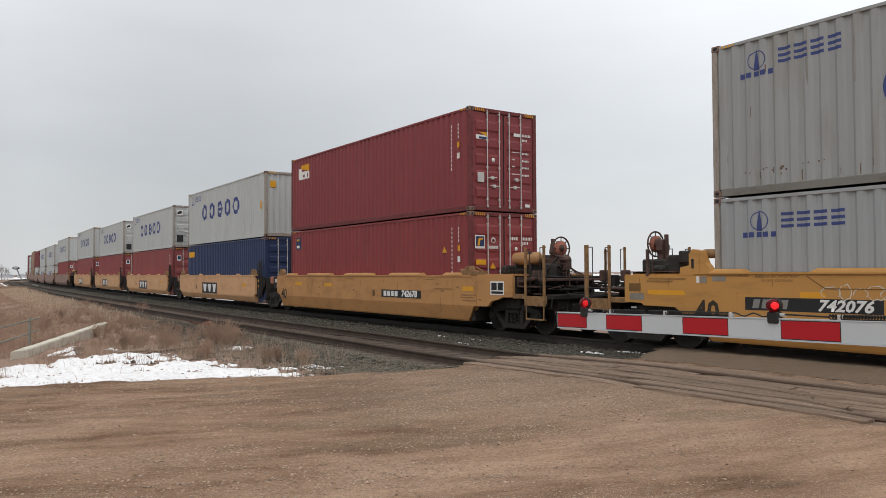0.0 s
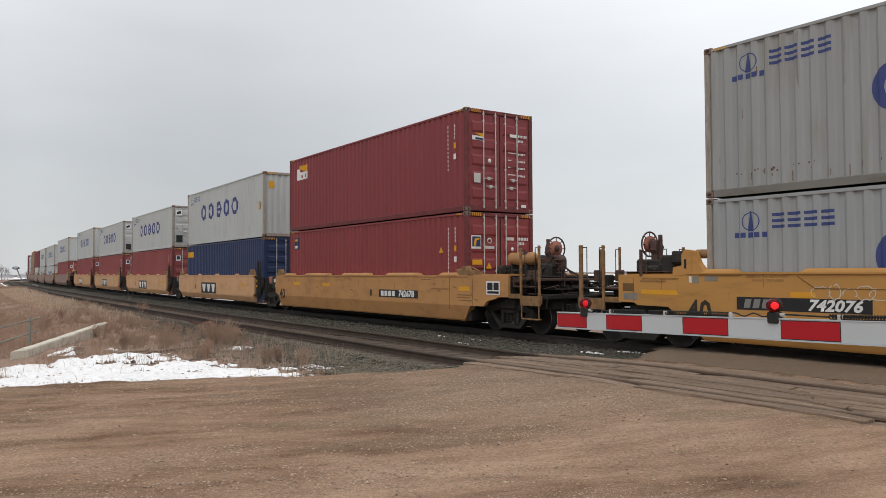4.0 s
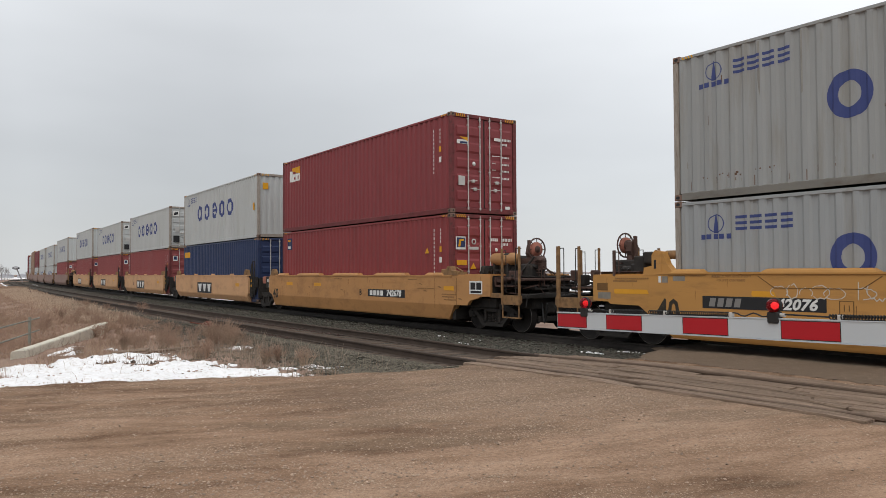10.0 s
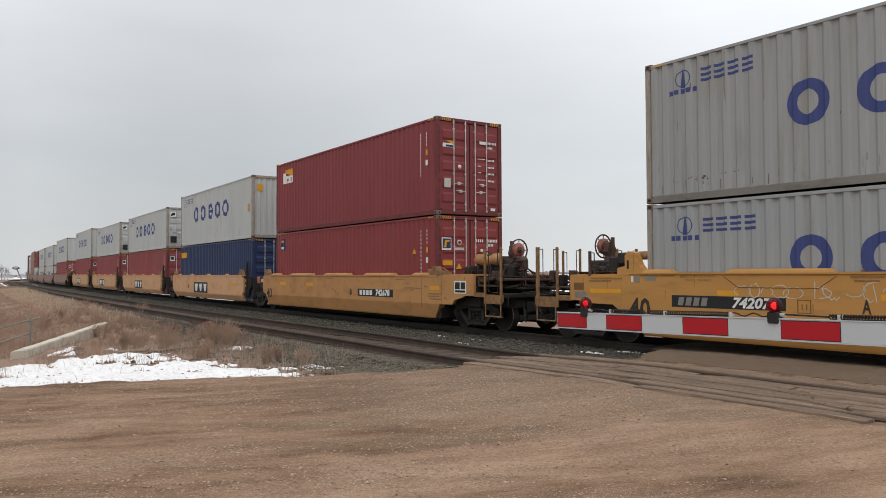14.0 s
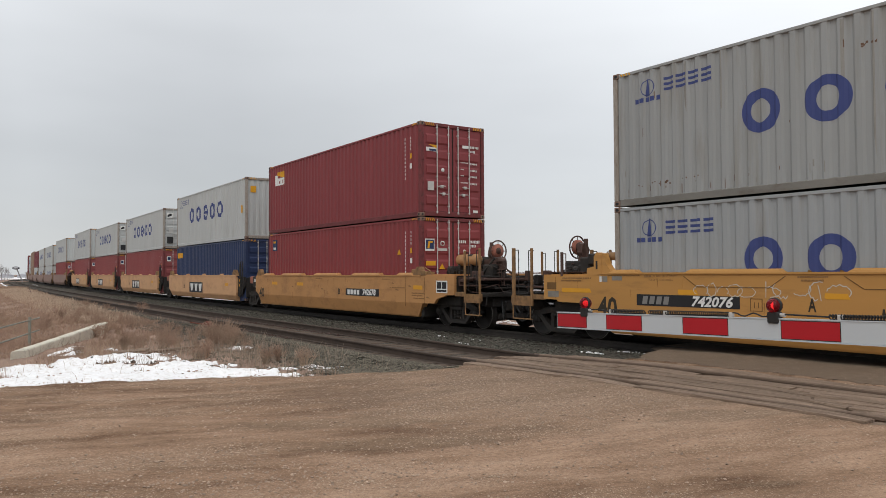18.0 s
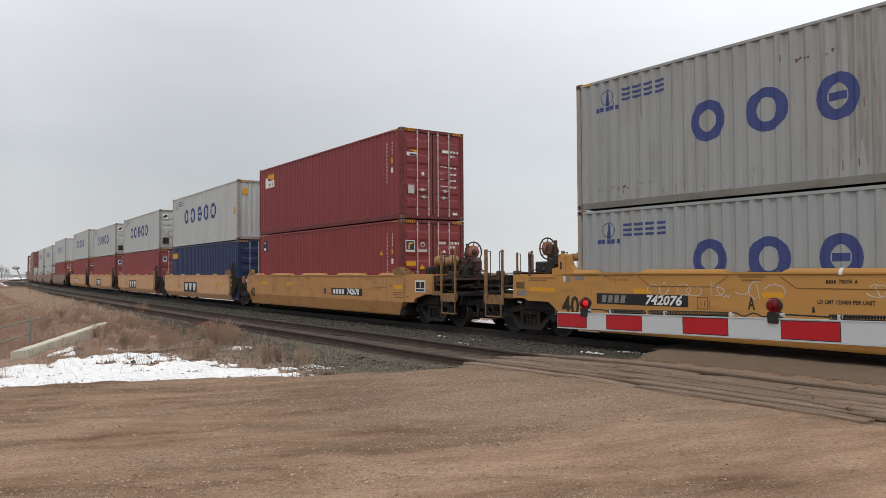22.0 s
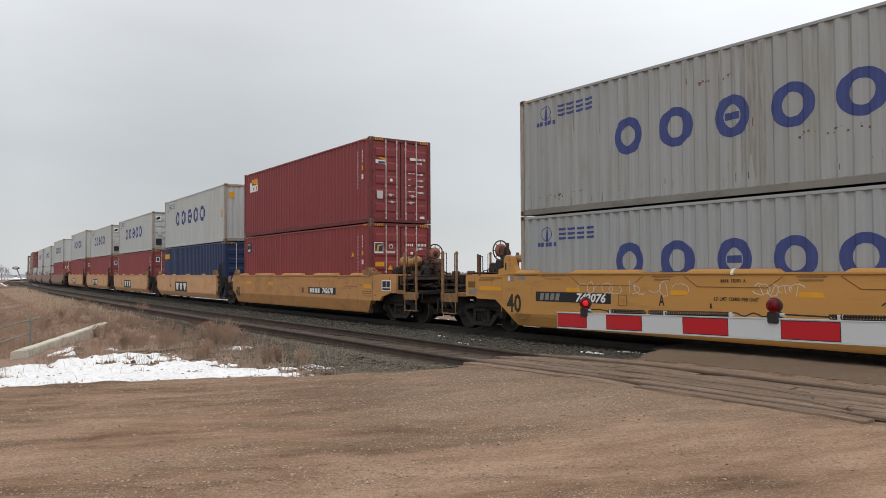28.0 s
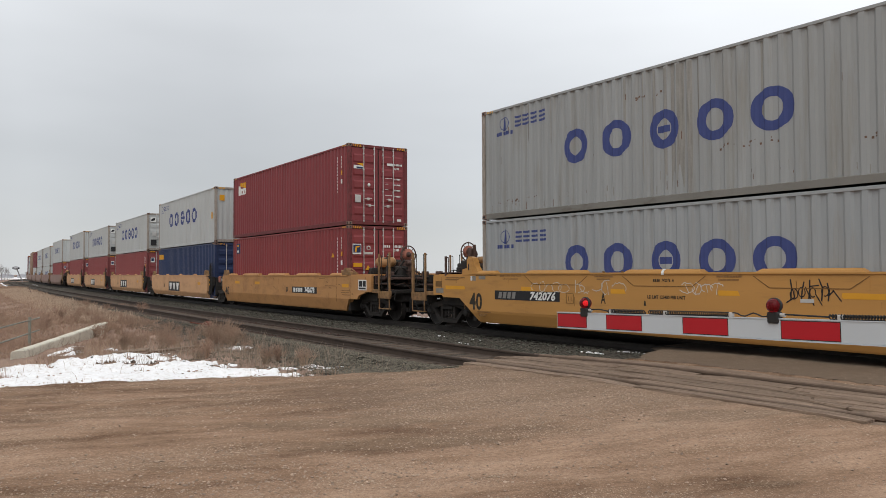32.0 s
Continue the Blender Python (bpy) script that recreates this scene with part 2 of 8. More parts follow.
RED_L = mat("brighter_oxide_red_paint", (0.222, 0.040, 0.042), 0.5, vary=0.12, size=0.5, fine=80, bump=0.02, dirt=(0.18, 0.036, 0.036), dirt_amount=0.25, stretch=(1.2, 1.2, 0.35), spec=0.32)
RED_TRIM = mat("grimy_dark_red_frame", (0.150, 0.034, 0.036), 0.65, vary=0.25, size=3, fine=60, bump=0.05, dirt=(0.075, 0.030, 0.026), dirt_amount=0.4)
RED_B = mat("faded_red_container_paint", (0.235, 0.060, 0.060), 0.6, vary=0.10, size=0.5, fine=80, bump=0.02, stretch=(1.2, 1.2, 0.35))
GREY = mat("pale_grey_container_paint", (0.302, 0.318, 0.325), 0.55, vary=0.08, size=0.6, fine=70, bump=0.02, dirt=(0.250, 0.240, 0.220), dirt_amount=0.30, stretch=(2.2, 2.2, 0.22))
GREY_B = mat("light_grey_container_paint", (0.44, 0.455, 0.45), 0.55, vary=0.07, size=0.6, fine=70, bump=0.02, dirt=(0.34, 0.33, 0.30), dirt_amount=0.15, stretch=(2.2, 2.2, 0.25))
GREY_U = mat("dirtier_grey_container_paint", (0.296, 0.307, 0.306), 0.55, vary=0.10, size=0.6, fine=70, bump=0.02, dirt=(0.232, 0.222, 0.198), dirt_amount=0.36, stretch=(2.2, 2.2, 0.22))
GREY_RAIL = mat("grimy_grey_rail", (0.185, 0.178, 0.160), 0.65, vary=0.2, size=2, fine=50, bump=0.04, dirt=(0.12, 0.10, 0.08), dirt_amount=0.3, stretch=(0.4, 1, 1))
NAVY = mat("navy_container_paint", (0.023, 0.038, 0.095), 0.5, vary=0.12, size=0.5, fine=80, bump=0.02)
RUSTY = mat("rusty_corner_steel", (0.20, 0.13, 0.10), 0.75, vary=0.3, size=6, fine=60, bump=0.1, dirt=(0.10, 0.05, 0.03))
TANPOST = mat("rust_stained_grey_post", (0.30, 0.27, 0.235), 0.7, vary=0.25, size=5, fine=40, bump=0.05, dirt=(0.17, 0.10, 0.065), dirt_amount=0.35, stretch=(3, 3, 0.5))
INK = mat("dark_blue_lettering", (0.045, 0.062, 0.19), 0.6, vary=0.08, size=5, bump=0)
WHITE = mat("white_lettering", (0.68, 0.68, 0.66), 0.6, vary=0.06, size=5, bump=0)
BLACK = mat("black_panel_paint", (0.02, 0.02, 0.022), 0.6, vary=0.15, size=5, bump=0)
DARKTXT = mat("dark_stencil_paint", (0.035, 0.028, 0.02), 0.7, vary=0.1, size=5, bump=0)
SEAM = mat("grimy_weld_seam", (0.16, 0.085, 0.03), 0.8, vary=0.2, size=5, bump=0)
AMBER = mat("amber_sticker", (0.62, 0.30, 0.01), 0.5, vary=0.05, size=5, bump=0)
STEEL = mat("galvanised_rod", (0.50, 0.49, 0.47), 0.45, 0.3, vary=0.1, size=8, bump=0.02)
GRIME = mat("black_grimy_iron", (0.026, 0.023, 0.021), 0.75, vary=0.4, size=3, fine=40, bump=0.3, dirt=(0.065, 0.048, 0.036))
WHEELM = mat("rolled_wheel_steel", (0.026, 0.022, 0.020), 0.6, 0.3, vary=0.3, size=4, fine=50, bump=0.1)
WORN = mat("worn_bright_tread_steel", (0.30, 0.28, 0.26), 0.35, 0.9, vary=0.2, size=6, fine=50, bump=0.05)
BRAKE = mat("rust_brown_brake_gear", (0.080, 0.046, 0.037), 0.7, vary=0.3, size=5, bump=0.15)
RUSTRED = mat("rust_red_primer", (0.30, 0.115, 0.080), 0.75, vary=0.3, size=6, bump=0.15)
# shade under the train is put into these darker rail and tie colours
MAINRAIL = mat("shade_darkened_rail_steel", (0.040, 0.034, 0.030), 0.6, 0.2, vary=0.25, size=3, fine=60, bump=0.1)
MAINTIE = mat("shade_darkened_tie_wood", (0.050, 0.040, 0.033), 0.9, vary=0.3, size=2, fine=20, bump=0.5, stretch=(1, 6, 6), per_piece=0.25)
TANK = mat("tan_reservoir_paint", (0.36, 0.19, 0.08), 0.5, vary=0.15, size=4, bump=0.03)
DUSTYRAIL = mat("dusty_crossing_rail", (0.150, 0.105, 0.077), 0.9, 0.0, vary=0.3, size=3, fine=60, bump=0.1, dirt=(0.07, 0.05, 0.04), dirt_amount=0.3)
RAILTOP = mat("brown_rail_steel", (0.064, 0.046, 0.036), 0.8, 0.0, vary=0.25, size=3, fine=60, bump=0.1)
TIE = mat("weathered_tie_wood", (0.105, 0.076, 0.057), 0.9, vary=0.3, size=2, fine=20, bump=0.5, stretch=(1, 6, 6), per_piece=0.25)
PLANK = mat("weathered_crossing_plank", (0.268, 0.192, 0.140), 0.9, vary=0.42, size=2.2, fine=35, bump=0.8, dirt=(0.070, 0.047, 0.033), dirt_amount=0.62, stretch=(0.35, 18, 18), per_piece=0.28)
BALLAST = gravel("dark_ballast_bed", (0.094, 0.083, 0.068), (0.030, 0.026, 0.022), (0.20, 0.18, 0.15), 22.0, (0.070, 0.059, 0.048), (0.6, 0.6, 1), 0.24)
STONE = mat("crushed_ballast_stone", (0.086, 0.083, 0.067), 0.9, vary=0.25, size=8, bump=0.3, per_piece=0.7)
BROWNSTONE = mat("dusty_crushed_stone", (0.128, 0.112, 0.086), 0.9, vary=0.25, size=8, bump=0.3, per_piece=0.65)
PEBBLE = mat("mixed_road_pebble", (0.410, 0.302, 0.226), 0.9, vary=0.2, size=8, bump=0.2, per_piece=0.55)
SOIL = mat("dead_grass_soil", (0.285, 0.193, 0.146), 0.95, vary=0.35, size=0.8, fine=14, bump=0.8, dirt=(0.29, 0.205, 0.155), dirt_amount=0.4)
FILL = gravel("grey_brown_crossing_fill", (0.218, 0.162, 0.117), (0.155, 0.112, 0.080), (0.31, 0.245, 0.183), 75.0, (0.190, 0.140, 0.101), (0.5, 0.9, 1), 0.11)
DIRT = road_dirt("packed_gravel_dirt")
SNOW = mat("old_snow", (0.85, 0.845, 0.85), 0.7, vary=0.09, size=5, fine=16, bump=0.8, dirt=(0.56, 0.50, 0.455), dirt_amount=0.36)
CONCRETE = mat("weathered_concrete", (0.62, 0.58, 0.485), 0.9, vary=0.12, size=2, fine=30, bump=0.35, dirt=(0.22, 0.19, 0.15))
TRACKDIRT = mat("brown_track_dirt", (0.080, 0.061, 0.046), 0.95, vary=0.4, size=2.5, fine=25, bump=0.8, dirt=(0.055, 0.045, 0.037), dirt_amount=0.4)
STALK = mat("grey_straw_stalk", (0.34, 0.27, 0.21), 0.9, vary=0.2, size=0.7, fine=5, bump=0, per_piece=0.4)
# paler, pinker tan for the wagons beyond the red load
YELLOW_C = mat("pale_tan_wagon_paint", (0.575, 0.330, 0.172), 0.65, vary=0.12, size=0.7, fine=60, bump=0.03, dirt=(0.42, 0.235, 0.125), dirt_amount=0.4, stretch=(0.9, 1, 1.6))
STRAW = mat("dry_straw_grass", (0.42, 0.31, 0.222), 0.9, vary=0.25, size=0.7, fine=5, bump=0, per_piece=0.28)
PALESTRAW = mat("pale_feathery_straw", (0.50, 0.385, 0.285), 0.9, vary=0.2, size=0.7, fine=5, bump=0, per_piece=0.25)
REDGRASS = mat("reddish_dead_weed", (0.375, 0.250, 0.182), 0.9, vary=0.25, size=0.7, fine=5, bump=0, per_piece=0.28)
TWIG = mat("bare_branch_bark", (0.14, 0.10, 0.085), 0.9, vary=0.2, size=3, bump=0)
GATE_W = mat("white_reflective_sheeting", (0.47, 0.51, 0.54), 0.4, vary=0.04, size=3, bump=0)
GATE_R = mat("red_reflective_sheeting", (0.385, 0.011, 0.019), 0.38, vary=0.06, size=3, bump=0)
RUBBER = mat("black_rubber_cable", (0.018, 0.018, 0.018), 0.6, vary=0.2, size=8, bump=0.05)
LENS = mat("red_lamp_lens", (0.36, 0.012, 0.020), 0.25, vary=0.05, size=10, bump=0, spec=0.5)
LENS.node_tree.nodes["Principled BSDF"].inputs["Transmission Weight"].default_value = 0.8
LENS.node_tree.nodes["Principled BSDF"].inputs["IOR"].default_value = 1.25
BULB = mat("lit_red_bulb", (1.0, 0.16, 0.14), 0.3, vary=0, size=10, bump=0, emit=1.0)
BULB_FLASH = mat("flashing_red_bulb", (1.0, 0.16, 0.14), 0.3, vary=0, size=10, bump=0, emit=1.8)
GREENPIPE = mat("weathered_green_pipe", (0.225, 0.225, 0.190), 0.7, vary=0.2, size=4, bump=0.1)
# distance haze is mixed into these pale branch and wood colours
FARTWIG = mat("haze_paled_branch", (0.30, 0.27, 0.265), 1.0, vary=0.1, size=0.5, bump=0)
FARWOOD = mat("haze_paled_woods", (0.27, 0.25, 0.25), 1.0, vary=0.3, size=0.2, bump=0)
SIDING = mat("pale_far_siding", (0.40, 0.40, 0.42), 0.8, vary=0.1, size=0.5, bump=0)


# ---- mesh tools ----
class Shape:
    """Collects vertices and faces for one mesh."""

    def __init__(self):
        self.v, self.f, self.s = [], [], []

    def add(self, verts, faces, smooth=False):
        n = len(self.v)
        self.v += [tuple(p) for p in verts]
        self.f += [tuple(i + n for i in q) for q in faces]
        self.s += [smooth] * len(faces)
        return self

    def box(self, x0, x1, y0, y1, z0, z1, b=0.0):
        if b <= 0:
            v = [(x, y, z) for x in (x0, x1) for y in (y0, y1) for z in (z0, z1)]
            return self.add(v, [(0, 1, 3, 2), (4, 6, 7, 5), (0, 4, 5, 1), (2, 3, 7, 6), (0, 2, 6, 4), (1, 5, 7, 3)])
        prof = [(y0 + b, z0), (y1 - b, z0), (y1, z0 + b), (y1, z1 - b), (y1 - b, z1), (y0 + b, z1), (y0, z1 - b), (y0, z0 + b)]
        small = [(y0 + b * 1.7 if y < (y0 + y1) / 2 else y1 - b * 1.7, z0 + b * 1.7 if z < (z0 + z1) / 2 else z1 - b * 1.7) for y, z in prof]
        v = [(x0, *p) for p in small] + [(x0 + b, *p) for p in prof] + [(x1 - b, *p) for p in prof] + [(x1, *p) for p in small]
        f = [tuple(range(8)), tuple(range(24, 32))]
        for r in range(3):
            f += [(r * 8 + i, r * 8 + (i + 1) % 8, r * 8 + 8 + (i + 1) % 8, r * 8 + 8 + i) for i in range(8)]
        return self.add(v, f)

    def prism(self, prof, a, b, axis="x"):
        """Extrudes a polygon: (y, z) along x, (x, z) along y, or (x, y) along z."""
        put = {"x": lambda p, t: (t, p[0], p[1]), "y": lambda p, t: (p[0], t, p[1]), "z": lambda p, t: (p[0], p[1], t)}[axis]
        n = len(prof)
        v = [put(p, a) for p in prof] + [put(p, b) for p in prof]
        return self.add(v, [tuple(range(n)), tuple(range(n, 2 * n))] + [(i, (i + 1) % n, n + (i + 1) % n, n + i) for i in range(n)])

    def rod(self, p0, p1, r, n=8, r2=None, caps=True):
        p0, p1 = Vector(p0), Vector(p1)
        q = (p1 - p0).to_track_quat("Z", "Y")
        r2 = r if r2 is None else r2
        v = [p0 + q @ Vector((r * math.cos(k * math.tau / n), r * math.sin(k * math.tau / n), 0)) for k in range(n)]
        v += [p1 + q @ Vector((r2 * math.cos(k * math.tau / n), r2 * math.sin(k * math.tau / n), 0)) for k in range(n)]
        self.add(v, [(i, (i + 1) % n, n + (i + 1) % n, n + i) for i in range(n)], True)
        if caps:
            self.add(v, [tuple(range(n)), tuple(range(n, 2 * n))])
        return self

    def pipe(self, pts, r, n=6):
        for a, b in zip(pts, pts[1:]):
            self.rod(a, b, r, n)
        return self

    def lathe(self, prof, n=24, axis="y", at=(0, 0, 0)):
        """Spins (radius, offset) pairs about an axis through at."""
        v = []
        for k in range(n):
            c, s = math.cos(k * math.tau / n), math.sin(k * math.tau / n)
            for r, o in prof:
                p = {"y": (r * c, o, r * s), "x": (o, r * c, r * s), "z": (r * c, r * s, o)}[axis]
                v.append((p[0] + at[0], p[1] + at[1], p[2] + at[2]))
        m = len(prof)
        return self.add(v, [(k * m + i, k * m + i + 1, (k + 1) % n * m + i + 1, (k + 1) % n * m + i) for k in range(n) for i in range(m - 1)], True)

    def turned(self, m):
        self.v = [tuple(m @ Vector(p)) for p in self.v]
        return self

    def mesh(self, name, fix=True):
        me = bpy.data.meshes.new(name)
        me.from_pydata(self.v, [], self.f)
        me.polygons.foreach_set("use_smooth", self.s)
        if fix:
            bm = bmesh.new()
            bm.from_mesh(me)
            bmesh.ops.recalc_face_normals(bm, faces=bm.faces)
            bm.to_mesh(me)
            bm.free()
        me.update()
        return me


def part(name, shape, material, parent=None, label="", at=None, fix=True):
    me = shape if isinstance(shape, bpy.types.Mesh) else shape.mesh(name, fix)
    if not me.materials:
        me.materials.append(material)
    ob = new(name, me)
    ob.parent = parent
    if at is not None:
        ob.location = at
    if label:
        ob["label"] = label
    return ob


def text_mesh(words, height, slant=0.0, thick=0.0, wide=1.0):
    """Letters of the built-in font, centred, standing in the xz plane and facing +y (read with x running to the left)."""
    cu = bpy.data.curves.new("lettering", "FONT")
    cu.body, cu.size, cu.shear, cu.align_x, cu.align_y, cu.resolution_u = words, height * 1.4, slant, "CENTER", "CENTER", 2
    cu.offset = thick
    ob = bpy.data.objects.new("lettering", cu)
    me = bpy.data.meshes.new_from_object(ob)
    bpy.data.objects.remove(ob)
    me.transform(Matrix(((-wide, 0, 0, 0), (0, 0, 1, 0), (0, 1, 0, 0), (0, 0, 0, 1))))
    return me


# ---- the line of the track ----
# curvature to the far side, against the way along the line from a point before the camera
STEP = 0.5
LINE_U = np.arange(-60.0, 420.0, STEP)


def heading(u):
    a = 0.60659 - (0.0010743 * u - 0.5 * 1.1786e-5 * u * u - 2.2e-8 * u ** 3 / 3)
    h = 0.60659 - (0.0010743 * 90 - 0.5 * 1.1786e-5 * 8100 - 2.2e-8 * 729000 / 3)
    return np.where(u < 90, a, h - 0.0005 * (u - 90) - np.where(u > 185, 0.00002 * (u - 185) ** 2, 0.0))


LINE_H = heading(LINE_U)
LX = np.concatenate([[0], np.cumsum(-(np.sin(LINE_H[1:]) + np.sin(LINE_H[:-1])) / 2 * STEP)])
LY = np.concatenate([[0], np.cumsum((np.cos(LINE_H[1:]) + np.cos(LINE_H[:-1])) / 2 * STEP)])
ZERO = int(60 / STEP)
LX, LY = LX - LX[ZERO], LY - LY[ZERO] + 23.929
SIDE = 4.62  # from the main track to the siding, towards the camera


def on_line(u, lat=0.0, z=0.0):
    """A point u metres along the main track and lat metres to the camera's side of it."""
    x, y, h = np.interp(u, LINE_U, LX), np.interp(u, LINE_U, LY), np.interp(u, LINE_U, LINE_H)
    return Vector((x - math.cos(h) * lat, y - math.sin(h) * lat, z))


def line_pose(u, half=7.6):
    a, b = on_line(u - half), on_line(u + half)
    d = b - a
    return Matrix.Translation((a + b) / 2) @ Matrix.Rotation(math.atan2(d.y, d.x), 4, "Z")


def along(x, y):
    """For arrays of points: metres along the main track and metres to the camera's side of it."""
    x, y = np.asarray(x, float), np.asarray(y, float)
    best, bu, bl = np.full(x.shape, 1e18), np.zeros(x.shape), np.zeros(x.shape)
    for i in range(0, len(LINE_U), 8):
        dx, dy = x - LX[i], y - LY[i]
        d = dx * dx + dy * dy
        s, c = -math.sin(LINE_H[i]), math.cos(LINE_H[i])
        k = d < best
        best = np.where(k, d, best)
        bu = np.where(k, LINE_U[i] + dx * s + dy * c, bu)
        bl = np.where(k, -dx * c + dy * s, bl)
    return bu, bl


# ---- how far the train has rolled ----
ROLL = [(0, 0.0), (3, 0.114), (6, 0.324), (9, 0.738), (12, 1.239), (14.5, 1.701), (17, 2.241), (20, 3.010), (23, 3.907),
        (25.5, 4.696), (28, 5.577), (30, 6.324), (32, 7.139)]


def rolled(t):
    k = max(i for i in range(len(ROLL) - 1) if ROLL[i][0] <= t)
    (t0, d0), (t1, d1) = ROLL[k], ROLL[k + 1]
    h = t1 - t0
    slope = lambda i: (ROLL[i + 1][1] - ROLL[i - 1][1]) / (ROLL[i + 1][0] - ROLL[i - 1][0]) if 0 < i < len(ROLL) - 1 else (0.03 if i == 0 else 0.41)
    s = (t - t0) / h
    return ((2 * s ** 3 - 3 * s * s + 1) * d0 + (s ** 3 - 2 * s * s + s) * h * slope(k)
            + (3 * s * s - 2 * s ** 3) * d1 + (s ** 3 - s * s) * h * slope(k + 1))


ROLLING = []  # (thing, metres along the line at the start, height)


# ---- rail wagons ----
def wheelset_shape():
    s = Shape()
    for side in (-1, 1):
        prof = [(0.07, 0.0), (0.12, 0.075), (0.33, 0.02), (0.36, 0.07), (0.408, 0.07), (0.42, 0.07), (0.425, -0.045), (0.455, -0.06), (0.455, -0.085), (0.37, -0.085), (0.33, -0.035), (0.12, -0.075), (0.07, -0.075)]
        s.lathe([(r, (0.745 + o) * side) for r, o in prof], 28, "y")
        s.rod((0, 0.745 * side, 0), (0, 1.0 * side, 0), 0.07, 10)
        for k in range(3):
            a = k * math.tau / 3
            s.box(-0.02, 0.02, 0.97 * side - 0.03, 0.97 * side + 0.05 * side + 0.03, -0.02, 0.02)
            s.rod((0.045 * math.cos(a), 1.0 * side, 0.045 * math.sin(a)), (0.045 * math.cos(a), 1.02 * side, 0.045 * math.sin(a)), 0.012, 6)
    s.rod((0, -0.75, 0), (0, 0.75, 0), 0.085, 12)
    return s


WHEELSET = wheelset_shape().mesh("wheelset")
WHEELSET.materials.append(WHEELM)
WHEELSET.materials.append(WORN)
for face in WHEELSET.polygons:
    if math.hypot(face.center.x, face.center.z) > 0.407 and abs(face.center.y) > 0.812:
        face.material_index = 1


def side_frame_shape(y):
    s = Shape()
    a, b = y - 0.07, y + 0.07
    s.prism([(-1.08, 0.46), (-0.95, 0.60), (-0.45, 0.72), (0.45, 0.72), (0.95, 0.60), (1.08, 0.46), (0.9, 0.47), (0.42, 0.58), (-0.42, 0.58), (-0.9, 0.47)], a, b, "y")
    s.prism([(-0.80, 0.50), (-0.68, 0.52), (-0.34, 0.24), (0.34, 0.24), (0.68, 0.52), (0.80, 0.50), (0.42, 0.13), (-0.42, 0.13)], a, b, "y")
    for x in (-0.30, 0.30):
        s.box(x - 0.055, x + 0.055, a, b, 0.2, 0.62)
    for x in (-0.15, 0.0, 0.15):
        for k in range(6):
            s.lathe([(0.035, 0), (0.062, 0.012), (0.062, 0.03), (0.035, 0.042)], 8, "z", (x, y, 0.245 + k * 0.042))
    s.box(-0.24, 0.24, y - 0.1, y + 0.09, 0.5, 0.60, 0.015)
    for x in (-0.889, 0.889):
        s.box(x - 0.13, x + 0.13, a - 0.01, b + 0.01, 0.33, 0.50, 0.02)
        s.lathe([(0.0, 0.05), (0.085, 0.05), (0.10, 0.03), (0.10, 0.0)], 14, "y", (x, b, 0.43))
    return s


FRAME_L = side_frame_shape(1.0).mesh("side_frame")
FRAME_R = side_frame_shape(-1.0).mesh("side_frame")


def truck(car, x):
    """A two-axle truck under a wagon, centred x metres along it."""
    s = Shape()
    s.box(-0.22, 0.22, -0.95, 0.95, 0.52, 0.74, 0.03)
    s.box(-0.75, 0.75, -0.2, -0.12, 0.32, 0.40)
    for k in (-0.45, 0.45):
        s.box(k - 0.05, k + 0.05, -0.85, 0.85, 0.36, 0.46)
    for k in (-1.45, 1.45):
        s.box(k - 0.04, k + 0.04, -0.72, 0.72, 0.30, 0.44, 0.01)
        s.rod((k, 0.5, 0.40), (k * 0.3, 0.12, 0.56), 0.03, 6)
        s.rod((k, -0.5, 0.40), (k * 0.3, -0.12, 0.56), 0.03, 6)
    s.box(-0.16, 0.16, -0.5, 0.5, 0.14, 0.5, 0.02)
    t = part("truck", s, GRIME, car, "grimy cast steel truck bolster", (x, 0, 0))
    part("side_frame", FRAME_L, GRIME, t)
    part("side_frame", FRAME_R, GRIME, t)
    for k in (-0.889, 0.889):
        part("wheelset", WHEELSET, WHEELM, t, "dull steel wheels on an axle", (k, 0, 0.425))
    return t


def side_wall_outline(ends, brk):
    """The upper side plate of a wagon in the xz plane. ends: what stands at the +x and the -x end."""
    pts = []
    for sgn, kind in ((1, ends[0]), (-1, ends[1])):
        if kind == "coupler":
            half = [(6.51, brk), (7.12, brk + 0.01), (7.24, 0.80), (7.62, 0.88), (7.70, 0.92), (8.12, 0.93), (8.12, 1.47)] if brk > 0.6 else [(6.40, brk), (6.86, 0.86), (7.62, 0.87), (7.70, 0.92), (8.12, 0.93), (8.12, 1.47)]
        elif sgn > 0:
            half = [(6.75, brk), (7.08, brk + 0.13), (7.08, 1.38), (6.98, 1.47)]
        else:
            half = [(5.32, brk), (5.42, brk + 0.10), (5.42, 1.32), (5.25, 1.47)]
        half = [(sgn * x, z) for x, z in half]
        pts += half if sgn > 0 else half[::-1]
    return pts


CAPS = [(5.25, 6.12), (2.07, 4.18), (-0.99, 1.07), (-4.0, -1.98), (-6.0, -5.0)]


def bars(shape, x0, x1, y, z0, z1, n, seed=0):
    """A row of n plain bars for writing that cannot be read; it reads with x running to the left."""
    rnd = random.Random(seed)
    w = (x1 - x0) / n
    f = []
    for i in range(n):
        a, k = x0 + i * w, rnd.uniform(0.6, 0.85)
        f += [(a, z0), (a, z1), (a + w * k, z1), (a + w * k, z0 + 0.15 * (z1 - z0))]
    f += [(x1, z0 + 0.15 * (z1 - z0)), (x1, z0)]
    return shape.prism(f, y, y + 0.003, "y")


